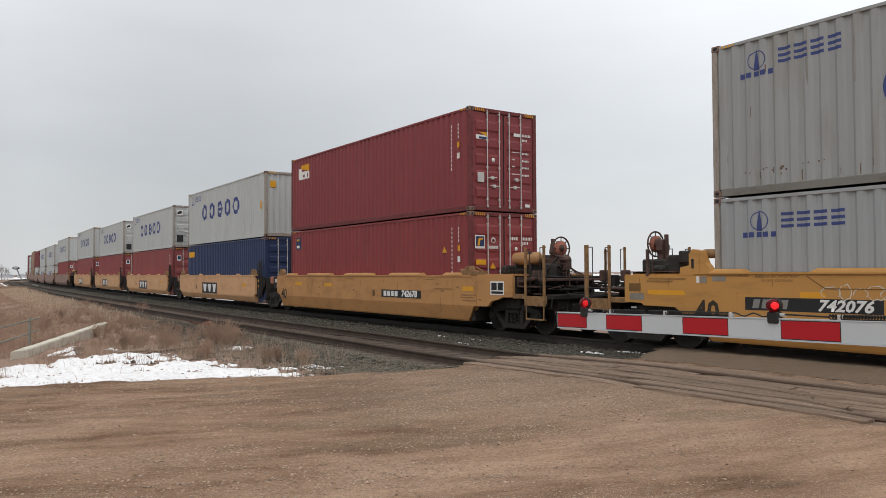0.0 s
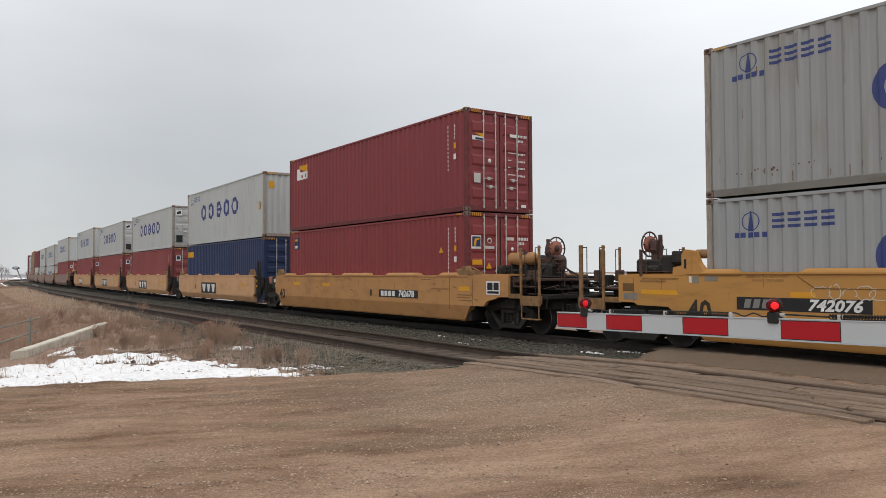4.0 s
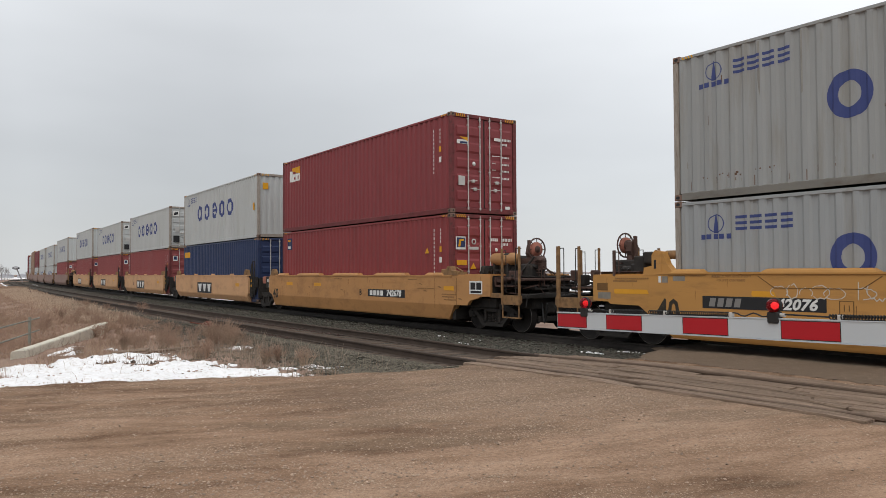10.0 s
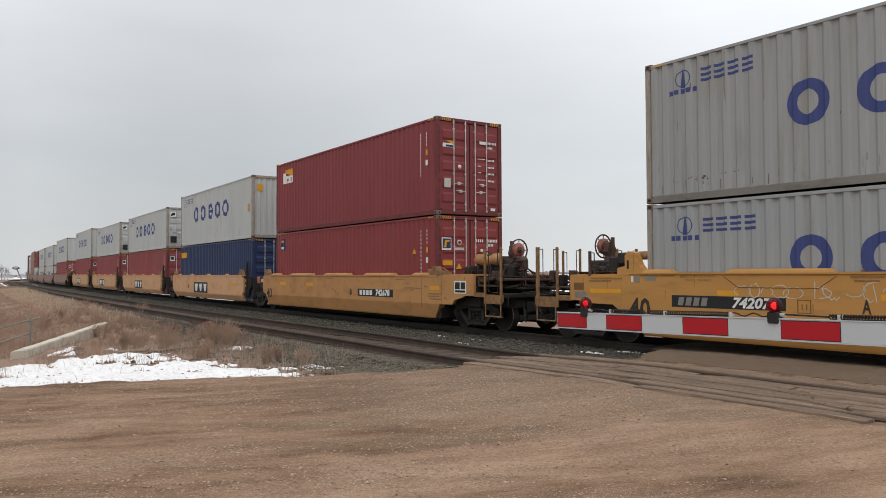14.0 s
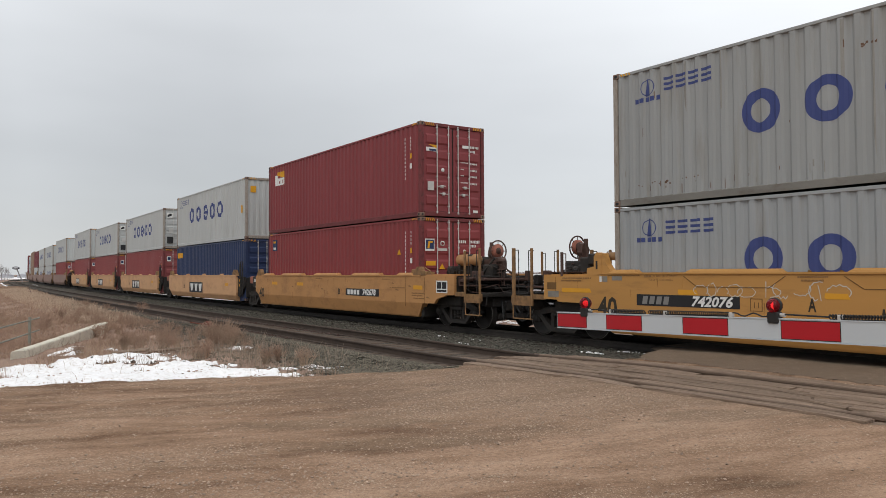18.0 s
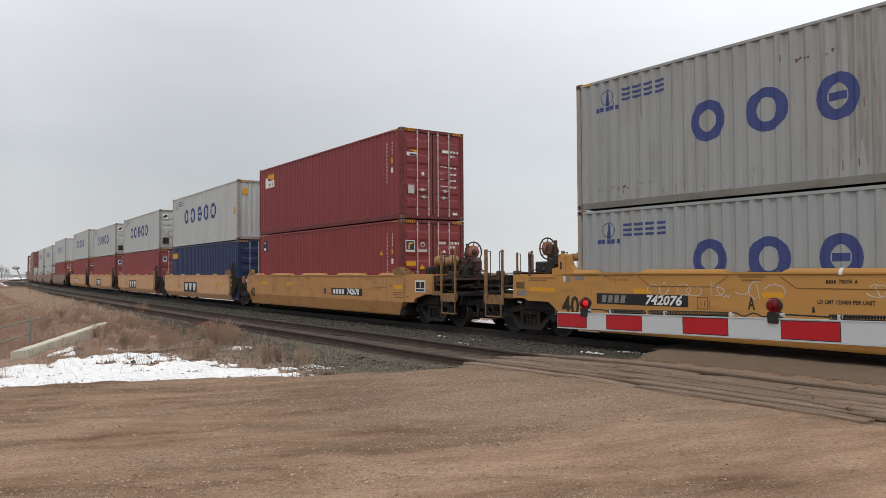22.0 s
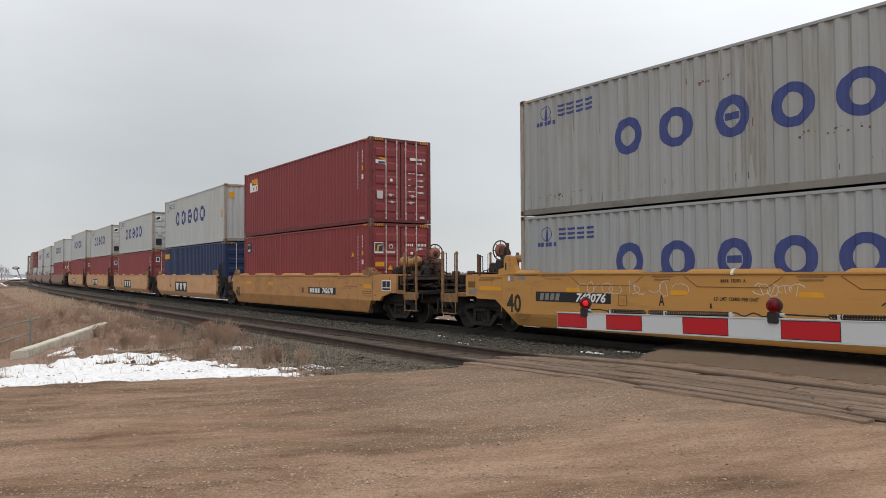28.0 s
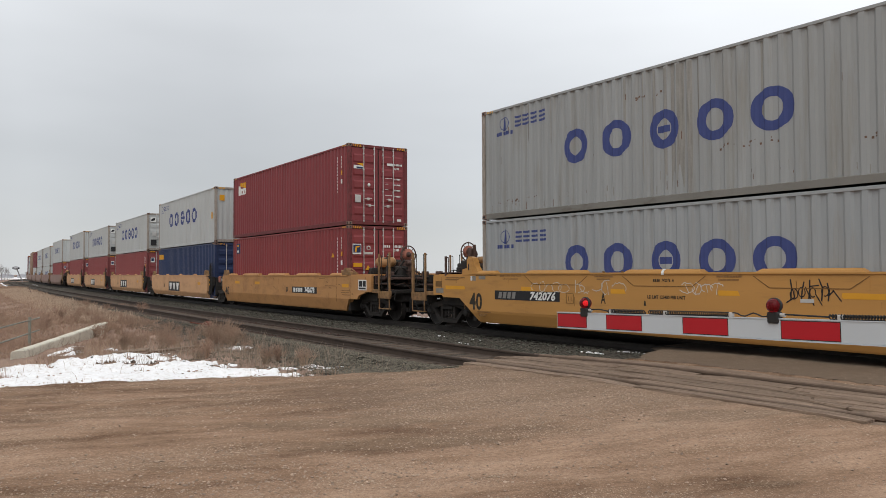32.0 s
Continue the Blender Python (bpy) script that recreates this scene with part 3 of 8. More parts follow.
def scribble(parent, x0, z0, w, h, y, material, seed, n, r, label):
    """A sprayed scrawl: loops and slashes side by side."""
    rnd = random.Random(seed)
    s = Shape()

    def stroke(pts):
        for a, c in zip(pts, pts[1:]):
            a, c = Vector((a[0], y, a[1])), Vector((c[0], y, c[1]))
            d = c - a
            if d.length < 1e-4:
                continue
            d = d.normalized() * r * 0.5
            k = Vector((-d.z, 0, d.x)).normalized() * r * rnd.uniform(0.75, 1.2)
            s.add([a - k - d, c - k + d, c + k + d, a + k - d], [(0, 1, 2, 3)])
    for i in range(n):
        cx, cz = x0 - w * (i + 0.5) / n, z0 + h * rnd.uniform(0.35, 0.65)
        rx, rz = w / n * rnd.uniform(0.4, 0.9), h * rnd.uniform(0.25, 0.5)
        a0, turn = rnd.uniform(0, 6.28), rnd.uniform(2.5, 6.0) * rnd.choice((-1, 1))
        stroke([(cx + rx * math.cos(a0 + turn * k / 12), cz + rz * math.sin(a0 + turn * k / 12) * (1 + 0.15 * math.sin(3 * k))) for k in range(13)])
        if rnd.random() < 0.6:
            lean = rnd.uniform(-0.05, 0.05)
            stroke([(cx + lean, z0 + h * rnd.uniform(0.75, 1.0)), (cx, cz), (cx - lean, z0 + h * rnd.uniform(0.0, 0.2))])
    if n > 6:
        stroke([(x0 + 0.02, z0 + h * 0.1), (x0 - w * 0.5, z0 + h * 0.28), (x0 - w * 1.05, z0 + h * 0.05)])
    part("graffiti", s, material, parent, label, fix=False)


def tag_scrawl(parent, x0, z0, y):
    """A black sprayed tag: leaning ascenders with round bowls beside them."""
    s = Shape()

    def stroke(pts, w):
        for (ax, az), (bx, bz) in zip(pts, pts[1:]):
            d = Vector((bx - ax, 0, bz - az))
            n = Vector((-d.z, 0, d.x)).normalized() * w
            a, b = Vector((ax, y, az)) - d * 0.08, Vector((bx, y, bz)) + d * 0.08
            s.add([a - n, b - n, b + n, a + n], [(0, 1, 2, 3)])
    for x, h, lean in ((0.06, 0.36, 0.02), (0.30, 0.32, -0.03), (0.40, 0.35, 0.0), (0.56, 0.37, 0.06), (0.70, 0.30, 0.03)):
        stroke([(x0 - x, z0 + h), (x0 - x - lean, z0 + h * 0.6), (x0 - x + 0.02 - lean, z0 + 0.02)], 0.012)
    for x, z, rx, rz in ((0.12, 0.12, 0.07, 0.09), (0.26, 0.15, 0.06, 0.08), (0.45, 0.15, 0.05, 0.08), (0.66, 0.17, 0.06, 0.08)):
        stroke([(x0 - x + rx * math.cos(k * 0.55 + x * 9), z0 + z + rz * math.sin(k * 0.55 + x * 9)) for k in range(11)], 0.009)
    stroke([(x0 + 0.01, z0 - 0.03), (x0 - 0.13, z0 + 0.06), (x0 - 0.10, z0 + 0.20)], 0.011)
    stroke([(x0 - 0.33, z0 + 0.22), (x0 - 0.46, z0 - 0.05)], 0.010)
    stroke([(x0 - 0.40, z0 + 0.25), (x0 - 0.55, z0 + 0.27)], 0.010)
    stroke([(x0 - 0.50, z0 + 0.12), (x0 - 0.60, z0 - 0.05)], 0.009)
    stroke([(x0 - 0.72, z0 + 0.10), (x0 - 0.80, z0 + 0.18), (x0 - 0.92, z0 + 0.02)], 0.010)
    part("graffiti", s, BLACK, parent, "black sprayed scrawl", fix=False)


def well_car(ends, paint, label, top=1.57, trucks=()):
    """A double-stack well wagon: x along the train, y to the camera's side, z from the rail tops."""
    car = tagged(new("well_wagon"), label, "rail wagon", "wagons of the train")
    brk = 0.66 if paint is YELLOW_B else 0.55  # where the side bends inwards
    foot = 0.272 if paint is YELLOW_C else 0.235
    outline = side_wall_outline(ends, brk)
    lo = -6.41 - (brk - 0.55) if ends[1] == "coupler" else -5.35
    hi = 6.41 + (brk - 0.55) if ends[0] == "coupler" else 6.75
    for sgn in (1, -1):
        s = Shape().prism(outline, sgn * 1.33, sgn * 1.42, "y")
        sill = [(sgn * 1.42, brk + 0.01), (sgn * 1.405, brk - 0.06), (sgn * 1.315, foot + 0.035), (sgn * 1.29, foot), (sgn * 1.21, foot), (sgn * 1.21, brk + 0.01)]
        cut = [(brk + 0.01 - z) * 0.95 for _, z in sill]
        ka, kb = (1.0 if ends[1] == "coupler" else 0.2), (1.0 if ends[0] == "coupler" else 0.2)
        s.add([(lo + k * ka, *p) for p, k in zip(sill, cut)] + [(hi - k * kb, *p) for p, k in zip(sill, cut)],
              [tuple(range(6)), tuple(range(6, 12))] + [(i, (i + 1) % 6, 6 + (i + 1) % 6, 6 + i) for i in range(6)])
        side = part("side_wall", s, paint, car)
        # raised top chord pieces and the low chord between them
        c = Shape()
        lip = 1.545 if paint is YELLOW else 1.485
        c.prism([(sgn * 1.24, 1.44), (sgn * 1.418, 1.44), (sgn * 1.418, lip - 0.045), (sgn * 1.437, lip - 0.04), (sgn * 1.437, lip), (sgn * 1.24, lip)], max(-6.4, lo - 0.1), min(6.4, hi + 0.2))
        part("top_chord", c, paint, car)
        for a, b in CAPS:
            if ends[1] != "coupler" and a < -5.3:
                continue
            if paint is YELLOW_C:
                c0 = (a + b) / 2
                part("lock_nub", Shape().prism([(c0 - 0.16, 1.47), (c0 - 0.09, 1.55), (c0 + 0.09, 1.55), (c0 + 0.16, 1.47)], sgn * 1.30, sgn * 1.42, "y"), paint, car)
                continue
            k = Shape()
            z0 = top - 0.10
            prof = [(1.25, z0), (1.442, z0), (1.444, z0 + 0.03), (1.425, top - 0.03), (1.375, top), (1.25, top)]
            tip = [0.16 * (z - z0) / (top - z0) for _, z in prof]
            k.add([(a + t, sgn * y, z) for (y, z), t in zip(prof, tip)] + [(b - t, sgn * y, z) for (y, z), t in zip(prof, tip)],
                  [tuple(range(6)), tuple(range(6, 12))] + [(i, (i + 1) % 6, 6 + (i + 1) % 6, 6 + i) for i in range(6)])
            part("chord_cap", k, paint, car)
            if sgn > 0:
                q = Shape()
                line = [(a, 1.475), (a + 0.31, 1.265), (b - 0.31, 1.265), (b, 1.475)] if b - a > 1.5 else [(a, 1.475), (b, 1.475)]
                for p, r in zip(line, line[1:]):
                    d = Vector((r[0] - p[0], 0, r[1] - p[1]))
                    nn = Vector((-d.z, 0, d.x)).normalized() * 0.007
                    P, R = Vector((p[0], 1.4215, p[1])), Vector((r[0], 1.4215, r[1]))
                    q.add([P - nn, R - nn, R + nn, P + nn, P - nn + Vector((0, .004, 0)), R - nn + Vector((0, .004, 0)), R + nn + Vector((0, .004, 0)), P + nn + Vector((0, .004, 0))],
                          [(4, 5, 6, 7), (0, 1, 5, 4), (3, 2, 6, 7)])
                part("weld_seam", q, SEAM if paint is YELLOW else paint, side)
    for x in (7.72, 6.62, 4.2, 2.0, -1.0, -4.0, -6.62, -7.72):
        if lo - 1.5 * (ends[1] == "coupler") < x < hi + 1.5 * (ends[0] == "coupler"):
            part("weld_seam", Shape().box(x - 0.005, x + 0.005, 1.418, 1.4225, 0.95 if abs(x) > 6.7 else brk + 0.01, 1.44), SEAM if abs(x) > 6.7 else paint, car)
    f = Shape()
    for x in np.linspace(-6.0, 6.0, 9):
        f.box(x - 0.12, x + 0.12, -1.24, 1.24, foot + 0.002, foot + 0.028)
    f.box(lo + 0.2, hi - 0.2, -1.24, -1.1, foot, foot + 0.025)
    f.box(lo + 0.2, hi - 0.2, 1.1, 1.24, foot, foot + 0.025)
    # added dark slab, stands in for the darkness below the side sill
    if paint is not YELLOW_C:
        f.box(lo + 0.7, hi - 0.7, -0.95, 0.95, 0.14, 0.23)
    part("well_floor", f, GRIME, car)
    for sgn, kind in ((1, ends[0]), (-1, ends[1])):
        if kind == "coupler":
            coupler_end(car, sgn, paint)
        else:
            joint_end(car, sgn, paint)
    for x in trucks:
        truck(car, x)
    return car


def joint_end(car, sgn, paint):
    """The end that shares its truck with the next wagon."""
    e = 6.35 if sgn > 0 else 6.12
    s = Shape()
    s.box(min(sgn * e, sgn * (e + 0.12)), max(sgn * e, sgn * (e + 0.12)), -1.2, 1.2, 0.45, 1.36, 0.01)
    s.prism([(sgn * e, 0.80), (sgn * e, 1.25), (sgn * 7.2, 1.05), (sgn * 7.4, 0.95), (sgn * 7.4, 0.80)], -0.35, 0.35, "y")
    part("end_sill", s, GRIME, car, "grimy articulation end sill")
    for y in (1.22, -1.22):
        x = 6.72 if sgn > 0 else 5.1
        g = [(x - 0.3, 1.46), (x - 0.22, 1.62), (x - 0.1, 1.74), (x + 0.06, 1.72), (x + 0.14, 1.58), (x + 0.28, 1.46)]
        part("corner_gusset", Shape().prism([(sgn * p, z) for p, z in g], y + (0.04 if y > 0 else -0.2), y + (0.2 if y > 0 else -0.04), "y"), END_PAINT, car)
    if sgn < 0:
        for y in (1.3, -1.3):
            p = Shape().prism([(-5.35, 0.5), (-5.35, 1.35), (-6.2, 1.40), (-6.2, 0.95), (-5.9, 0.6)], y - 0.07, y + 0.02, "y")
            part("end_plate", p, GRIME, car, "dark end plate")
            part("corner_guide", Shape().box(-5.69, -5.59, y - 0.03, y + 0.05, 0.45, 2.0, 0.01), GRIME, car, "black container corner guide")
        r = Shape().pipe([(-5.85, 1.36, 0.5), (-5.85, 1.36, 2.1), (-6.1, 1.36, 2.1), (-6.1, 1.36, 0.5)], 0.02)
        for z in (0.8, 1.1, 1.4):
            r.rod((-5.85, 1.36, z), (-6.1, 1.36, z), 0.014)
        part("ladder", r, GRIME, car)
        part("reflector", Shape().box(-5.70, -5.60, 1.35, 1.356, 0.95, 1.05), AMBER, car)
        part("reflector", Shape().box(-5.70, -5.60, 1.35, 1.356, 1.18, 1.28), AMBER, car)
    else:
        for y in (1.26, -1.26):
            part("corner_guide", Shape().box(6.32, 6.46, y - 0.06, y + 0.06, 0.5, 1.5, 0.01), GRIME, car, "black container corner guide")
        b = Shape().box(7.1, 7.75, 1.18, 1.3, 0.92, 1.42, 0.02)
        box = part("brake_box", b, GRIME, car, "black box with white marks")
        m = Shape()
        bars(m, 7.2, 7.6, 1.302, 1.18, 1.32, 3, 3)
        bars(m, 7.3, 7.42, 1.302, 0.98, 1.1, 1, 3)
        part("stencil_mark", m, WHITE, box)
        part("slack_adjuster", Shape().box(7.85, 8.25, 1.0, 1.26, 1.1, 1.42, 0.04), RUSTRED, car, "rust red slack adjuster")
        rnd = random.Random(63)
        for k in range(7):
            x0, z0 = rnd.uniform(7.3, 8.9), rnd.uniform(0.8, 1.35)
            q = [(x0, 1.2, z0), (x0 + rnd.uniform(-0.3, 0.3), 0.95, z0 + rnd.uniform(-0.2, 0.2)), (x0 + rnd.uniform(-0.4, 0.4), 0.4, z0 + rnd.uniform(-0.2, 0.2))]
            part("brake_pipe", Shape().pipe(q, 0.02), GRIME, car)


def coupler_end(car, sgn, paint):
    """The end with its own truck, coupler, walkway and brake gear."""
    X = lambda a, b: (min(sgn * a, sgn * b), max(sgn * a, sgn * b))
    s = Shape()
    s.box(*X(6.25, 6.4), -1.3, 1.3, 0.25, 1.45, 0.01)
    s.box(*X(6.4, 9.2), -0.38, 0.38, 0.80, 1.12, 0.02)
    s.box(*X(8.0, 8.12), -1.36, 1.36, 0.90, 1.46, 0.01)
    part("end_sill", s, GRIME, car)
    d = Shape().box(*X(6.4, 8.13), -1.40, 1.40, 1.47, 1.50)
    d.box(*X(6.6, 8.0), -1.3, 1.3, 1.498, 1.515, 0.006)
    part("walkway", d, paint, car)
    e = Shape()
    e.box(*X(8.55, 9.33), 0.75, 1.36, 0.93, 0.97, 0.01)
    e.box(*X(8.55, 9.33), -1.36, -0.75, 0.93, 0.97, 0.01)
    e.box(*X(9.25, 9.33), -1.36, 1.36, 0.90, 1.02, 0.01)
    part("end_platform", e, GRIME, car, "grimy crossover platform")
    for y in (1.36, -1.40):
        part("platform_fascia", Shape().prism([(sgn * 8.55, 0.74), (sgn * 8.55, 0.98), (sgn * 9.33, 0.98), (sgn * 9.33, 0.80), (sgn * 9.2, 0.74)], y, y + 0.04, "y"), END_PAINT, car)
        part("platform_bracket", Shape().box(*X(8.1, 8.56), y - 0.04, y + 0.03, 0.90, 1.02, 0.01), END_PAINT, car)
    bb = Shape().box(*X(6.5, 8.05), -1.15, 1.15, 0.62, 0.88, 0.02)
    part("body_bolster", bb, GRIME, car)
    b = Shape()
    b.box(*X(8.1, 9.3), -0.9, 0.9, 1.12, 1.16)
    b.box(*X(8.15, 9.35), -0.10, 0.34, 1.16, 1.20)
    for y in (-1.1, -0.6, 0.6, 1.1):
        b.rod((sgn * 8.1, y, 1.25), (sgn * 9.3, y * 0.8, 1.18), 0.03)
    part("brake_rigging", b, GRIME, car)
    k = Shape().box(*X(8.16, 8.9), -1.30, 1.30, 1.18, 1.22, 0.008)
    k.box(*X(8.16, 8.22), -1.30, 1.30, 1.22, 1.44)
    part("crossover_walkway", k, BRAKE, car, "rust brown crossover walkway")
    for x, z in ((8.75, 1.38), (9.0, 1.28), (9.15, 1.42)):
        part("cross_pipe", Shape().rod((sgn * x, -1.25, z), (sgn * x, 1.25, z + 0.03), 0.026, 8), GRIME, car)
    rnd = random.Random(41 + sgn)
    for k in range(12):
        x0, y0, z0 = rnd.uniform(7.9, 9.2), rnd.uniform(0.1, 1.25), rnd.uniform(1.0, 1.45)
        q = [(sgn * x0, y0, z0), (sgn * (x0 + rnd.uniform(-0.3, 0.3)), y0 + rnd.uniform(-0.4, 0.1), z0 + rnd.uniform(-0.1, 0.25)), (sgn * (x0 + rnd.uniform(-0.2, 0.4)), y0 - rnd.uniform(0.2, 0.7), z0 + rnd.uniform(-0.2, 0.2))]
        part("brake_pipe", Shape().pipe(q, rnd.uniform(0.012, 0.025)), BRAKE if k % 2 else GRIME, car)
    for k in range(4):
        x0, z0 = 8.2 + 0.22 * k, 1.5 + 0.1 * (k % 2)
        part("valve_body", Shape().box(*X(x0, x0 + 0.14), 0.75 + 0.1 * k, 0.95 + 0.1 * k, z0 - 0.25, z0, 0.02), BRAKE if k % 2 else GRIME, car)
    part("cut_lever", Shape().pipe([(sgn * 9.4, 1.30, 0.70), (sgn * 9.4, 1.25, 0.98), (sgn * 9.42, 0.5, 1.05), (sgn * 9.62, 0.1, 1.03)], 0.014), GRIME, car)
    c = Shape()
    c.box(*X(9.2, 9.62), -0.09, 0.09, 0.80, 0.98, 0.03)
    c.prism([(sgn * 9.58, -0.16), (sgn * 9.58, 0.16), (sgn * 9.78, 0.2), (sgn * 9.93, 0.12), (sgn * 9.90, 0.02), (sgn * 9.80, -0.02), (sgn * 9.84, -0.16)], 0.74, 1.02, "z")
    part("coupler", c, GRIME, car, "black knuckle coupler")
    u = Shape().box(*X(7.0, 9.25), -0.46, 0.46, 0.50, 0.80, 0.03)
    u.box(*X(8.7, 9.2), -0.9, 0.9, 0.62, 0.90, 0.02)
    part("draft_housing", u, GRIME, car, "black draft gear housing")
    rnd2 = random.Random(17 + sgn)
    for k in range(9):
        x0, y0 = 8.5 + 0.1 * k, rnd2.uniform(-0.9, 1.0)
        dip = rnd2.uniform(0.25, 0.5)
        q = [(sgn * (x0 + 0.09 * i), y0 + 0.05 * i, 0.78 - dip * math.sin(i / 6 * math.pi)) for i in range(7)]
        part("hanging_hose", Shape().pipe(q, 0.022), RUBBER, car)
    h = Shape()
    pts = [(sgn * (9.35 + 0.42 * k / 8), 0.25, 0.78 - 0.32 * math.sin(k / 8 * math.pi)) for k in range(9)]
    h.pipe(pts, 0.025)
    part("air_hose", h, RUBBER, car)
    # handrail posts with looped rails and the hanging steps
    for y in (1.40, -1.40):
        for x, top in ((8.6, 2.16), (9.27, 2.2)) if sgn < 0 else ((8.56, 2.14), (9.22, 2.16)):
            w = 0.05 if sgn > 0 and x > 9 else 0.03
            p = Shape().box(*X(x - w, x + w), y - 0.026, y + 0.026, 0.74, top, 0.006)
            part("handrail_post", p, END_PAINT, car)
            r = Shape()
            o = -0.16 if x > 9 else 0.13
            r.pipe([(sgn * x, y - 0.06, top - 0.05), (sgn * (x + o), y - 0.02, top - 0.05), (sgn * (x + o), y - 0.02, 1.05)], 0.011)
            part("grab_iron", r, GRIME, car)
        st = Shape().pipe([(sgn * 8.62, y, 0.95), (sgn * 8.62, y, 0.42), (sgn * 9.25, y, 0.42), (sgn * 9.25, y, 0.95)], 0.017)
        st.box(*X(8.62, 9.25), y - 0.08, y + 0.02, 0.405, 0.428)
        part("step", st, END_PAINT, car)
        if sgn > 0:
            k = Shape().box(7.50, 7.565, y - 0.03, y + 0.02, 1.45, 2.02, 0.006)
            k.pipe([(7.50, y, 1.98), (7.40, y, 1.98), (7.40, y, 1.52)], 0.012)
            part("grab_iron", k, BRAKE, car)
    # corner gussets that hold the container
    for y in (1.22, -1.22):
        g = Shape()
        if sgn > 0:
            out = [(5.95, 1.48), (6.05, 1.60), (6.16, 1.72), (6.26, 1.96), (6.44, 1.99), (6.52, 1.90), (6.52, 1.68), (6.72, 1.64), (6.74, 1.48)]
        else:
            out = [(5.98, 1.48), (6.1, 1.66), (6.2, 1.74), (6.32, 1.74), (6.36, 1.62), (6.62, 1.60), (6.66, 1.48)]
        g.prism([(sgn * x, z) for x, z in out], y + (0.02 if y > 0 else -0.2), y + (0.2 if y > 0 else -0.02), "y")
        cg = part("corner_gusset", g, paint if sgn > 0 else END_PAINT, car)
        o = 1 if y > 0 else -1
        if sgn > 0:
            part("gusset_rib", Shape().box(6.28, 6.40, min(y + o * 0.20, y + o * 0.215), max(y + o * 0.20, y + o * 0.215), 1.52, 1.94, 0.004), paint, cg)
            part("gusset_slot", Shape().box(6.40, 6.46, min(y + o * 0.201, y + o * 0.206), max(y + o * 0.201, y + o * 0.206), 1.62, 1.80), BLACK, cg)
            part("gusset_tube", Shape().lathe([(0.0, -0.16), (0.05, -0.15), (0.09, -0.10), (0.09, 0.10), (0.05, 0.15), (0.0, 0.16)], 14, "x", (6.24, y - 0.06 * o, 1.90)), END_PAINT, cg)
        else:
            q = Shape().box(-6.88, -5.74, y - 0.03, y + 0.17, 1.47, 1.505, 0.006)
            q.box(-6.86, -6.62, y + 0.0, y + 0.14, 1.50, 1.58, 0.01)
            q.box(-6.10, -5.80, y + 0.0, y + 0.15, 1.50, 1.66, 0.02)
            q.rod((-6.75, y + 0.05, 1.58), (-6.42, y + 0.05, 1.70), 0.022, 6)
            part("lock_lever", q, END_PAINT, cg)
    # hand brake: a spoked wheel on a gear housing
    w = Shape()
    back, cy, cz = (0.01, -0.23, 2.19) if sgn > 0 else (-0.24, 0.45, 2.15)
    cx = sgn * (8.62 - back)
    for k in range(20):
        a, b2 = k * math.tau / 20, (k + 1) * math.tau / 20
        w.rod((cx, cy + 0.285 * math.cos(a), cz + 0.285 * math.sin(a)), (cx, cy + 0.285 * math.cos(b2), cz + 0.285 * math.sin(b2)), 0.02, 6)
    for k in range(8):
        a = k * math.tau / 8
        w.rod((cx, cy, cz), (cx, cy + 0.285 * math.cos(a), cz + 0.285 * math.sin(a)), 0.012, 5)
    w.lathe([(0.0, 0.07), (0.06, 0.07), (0.09, 0.03), (0.09, -0.03), (0.0, -0.05)], 12, "x", (cx, cy, cz))
    wheel = part("brake_wheel", w, BRAKE, car, "spoked iron hand brake wheel")
    part("hub_disc", Shape().lathe([(0.0, 0.09), (0.12, 0.085), (0.19, 0.05), (0.19, -0.03), (0.0, -0.04)], 16, "x", (cx - sgn * 0.015, cy, cz)), RUSTRED, wheel, "rust red gear cover")
    q = Shape()
    q.prism([(cy - 0.13, 1.5), (cy + 0.13, 1.5), (cy + 0.10, 1.95), (cy + 0.15, 2.05), (cy + 0.10, 2.27), (cy - 0.05, 2.30), (cy - 0.15, 2.12), (cy - 0.10, 1.95)], *X(8.34 - back, 8.50 - back))
    q.lathe([(0.0, 0.0), (0.13, 0.0), (0.13, 0.06), (0.07, 0.11), (0.0, 0.11)], 14, "x", (sgn * (8.5 - back) - (0.11 if sgn < 0 else 0.0), cy, cz))
    q.box(*X(8.28 - back, 8.36 - back), cy - 0.04, cy + 0.04, 1.2, 2.40, 0.01)
    q.box(*X(8.05 - back, 8.34 - back), cy - 0.10, cy + 0.06, 1.72, 1.92, 0.02)
    for z in (1.62, 1.74):
        q.rod((sgn * (8.42 - back), cy - 0.3, z), (sgn * (8.42 - back), cy + 0.42, z + 0.02), 0.016, 6)
    part("brake_housing", q, BRAKE, car, "rust brown brake gear housing")
    v = Shape()
    if sgn < 0:
        v.box(*X(7.5, 8.05), 0.2, 0.75, 1.5, 1.86, 0.05)
    v.box(*X(7.15, 7.45), 0.7, 1.0, 1.5, 1.74, 0.04)
    v.rod((sgn * 7.3, 0.3, 1.62), (sgn * 8.2, 0.3, 1.62), 0.08, 10)
    for k in range(5):
        v.pipe([(sgn * (7.2 + 0.16 * k), 1.02, 1.5), (sgn * (7.2 + 0.16 * k), 1.02, 1.60 + 0.03 * (k % 2)), (sgn * (7.32 + 0.16 * k), 0.8, 1.62)], 0.014)
    v.box(*X(8.2, 8.62), -0.2, 0.9, 1.16, 1.5, 0.04)
    part("control_valve", v, GRIME, car, "black brake control valve")
    t = Shape()
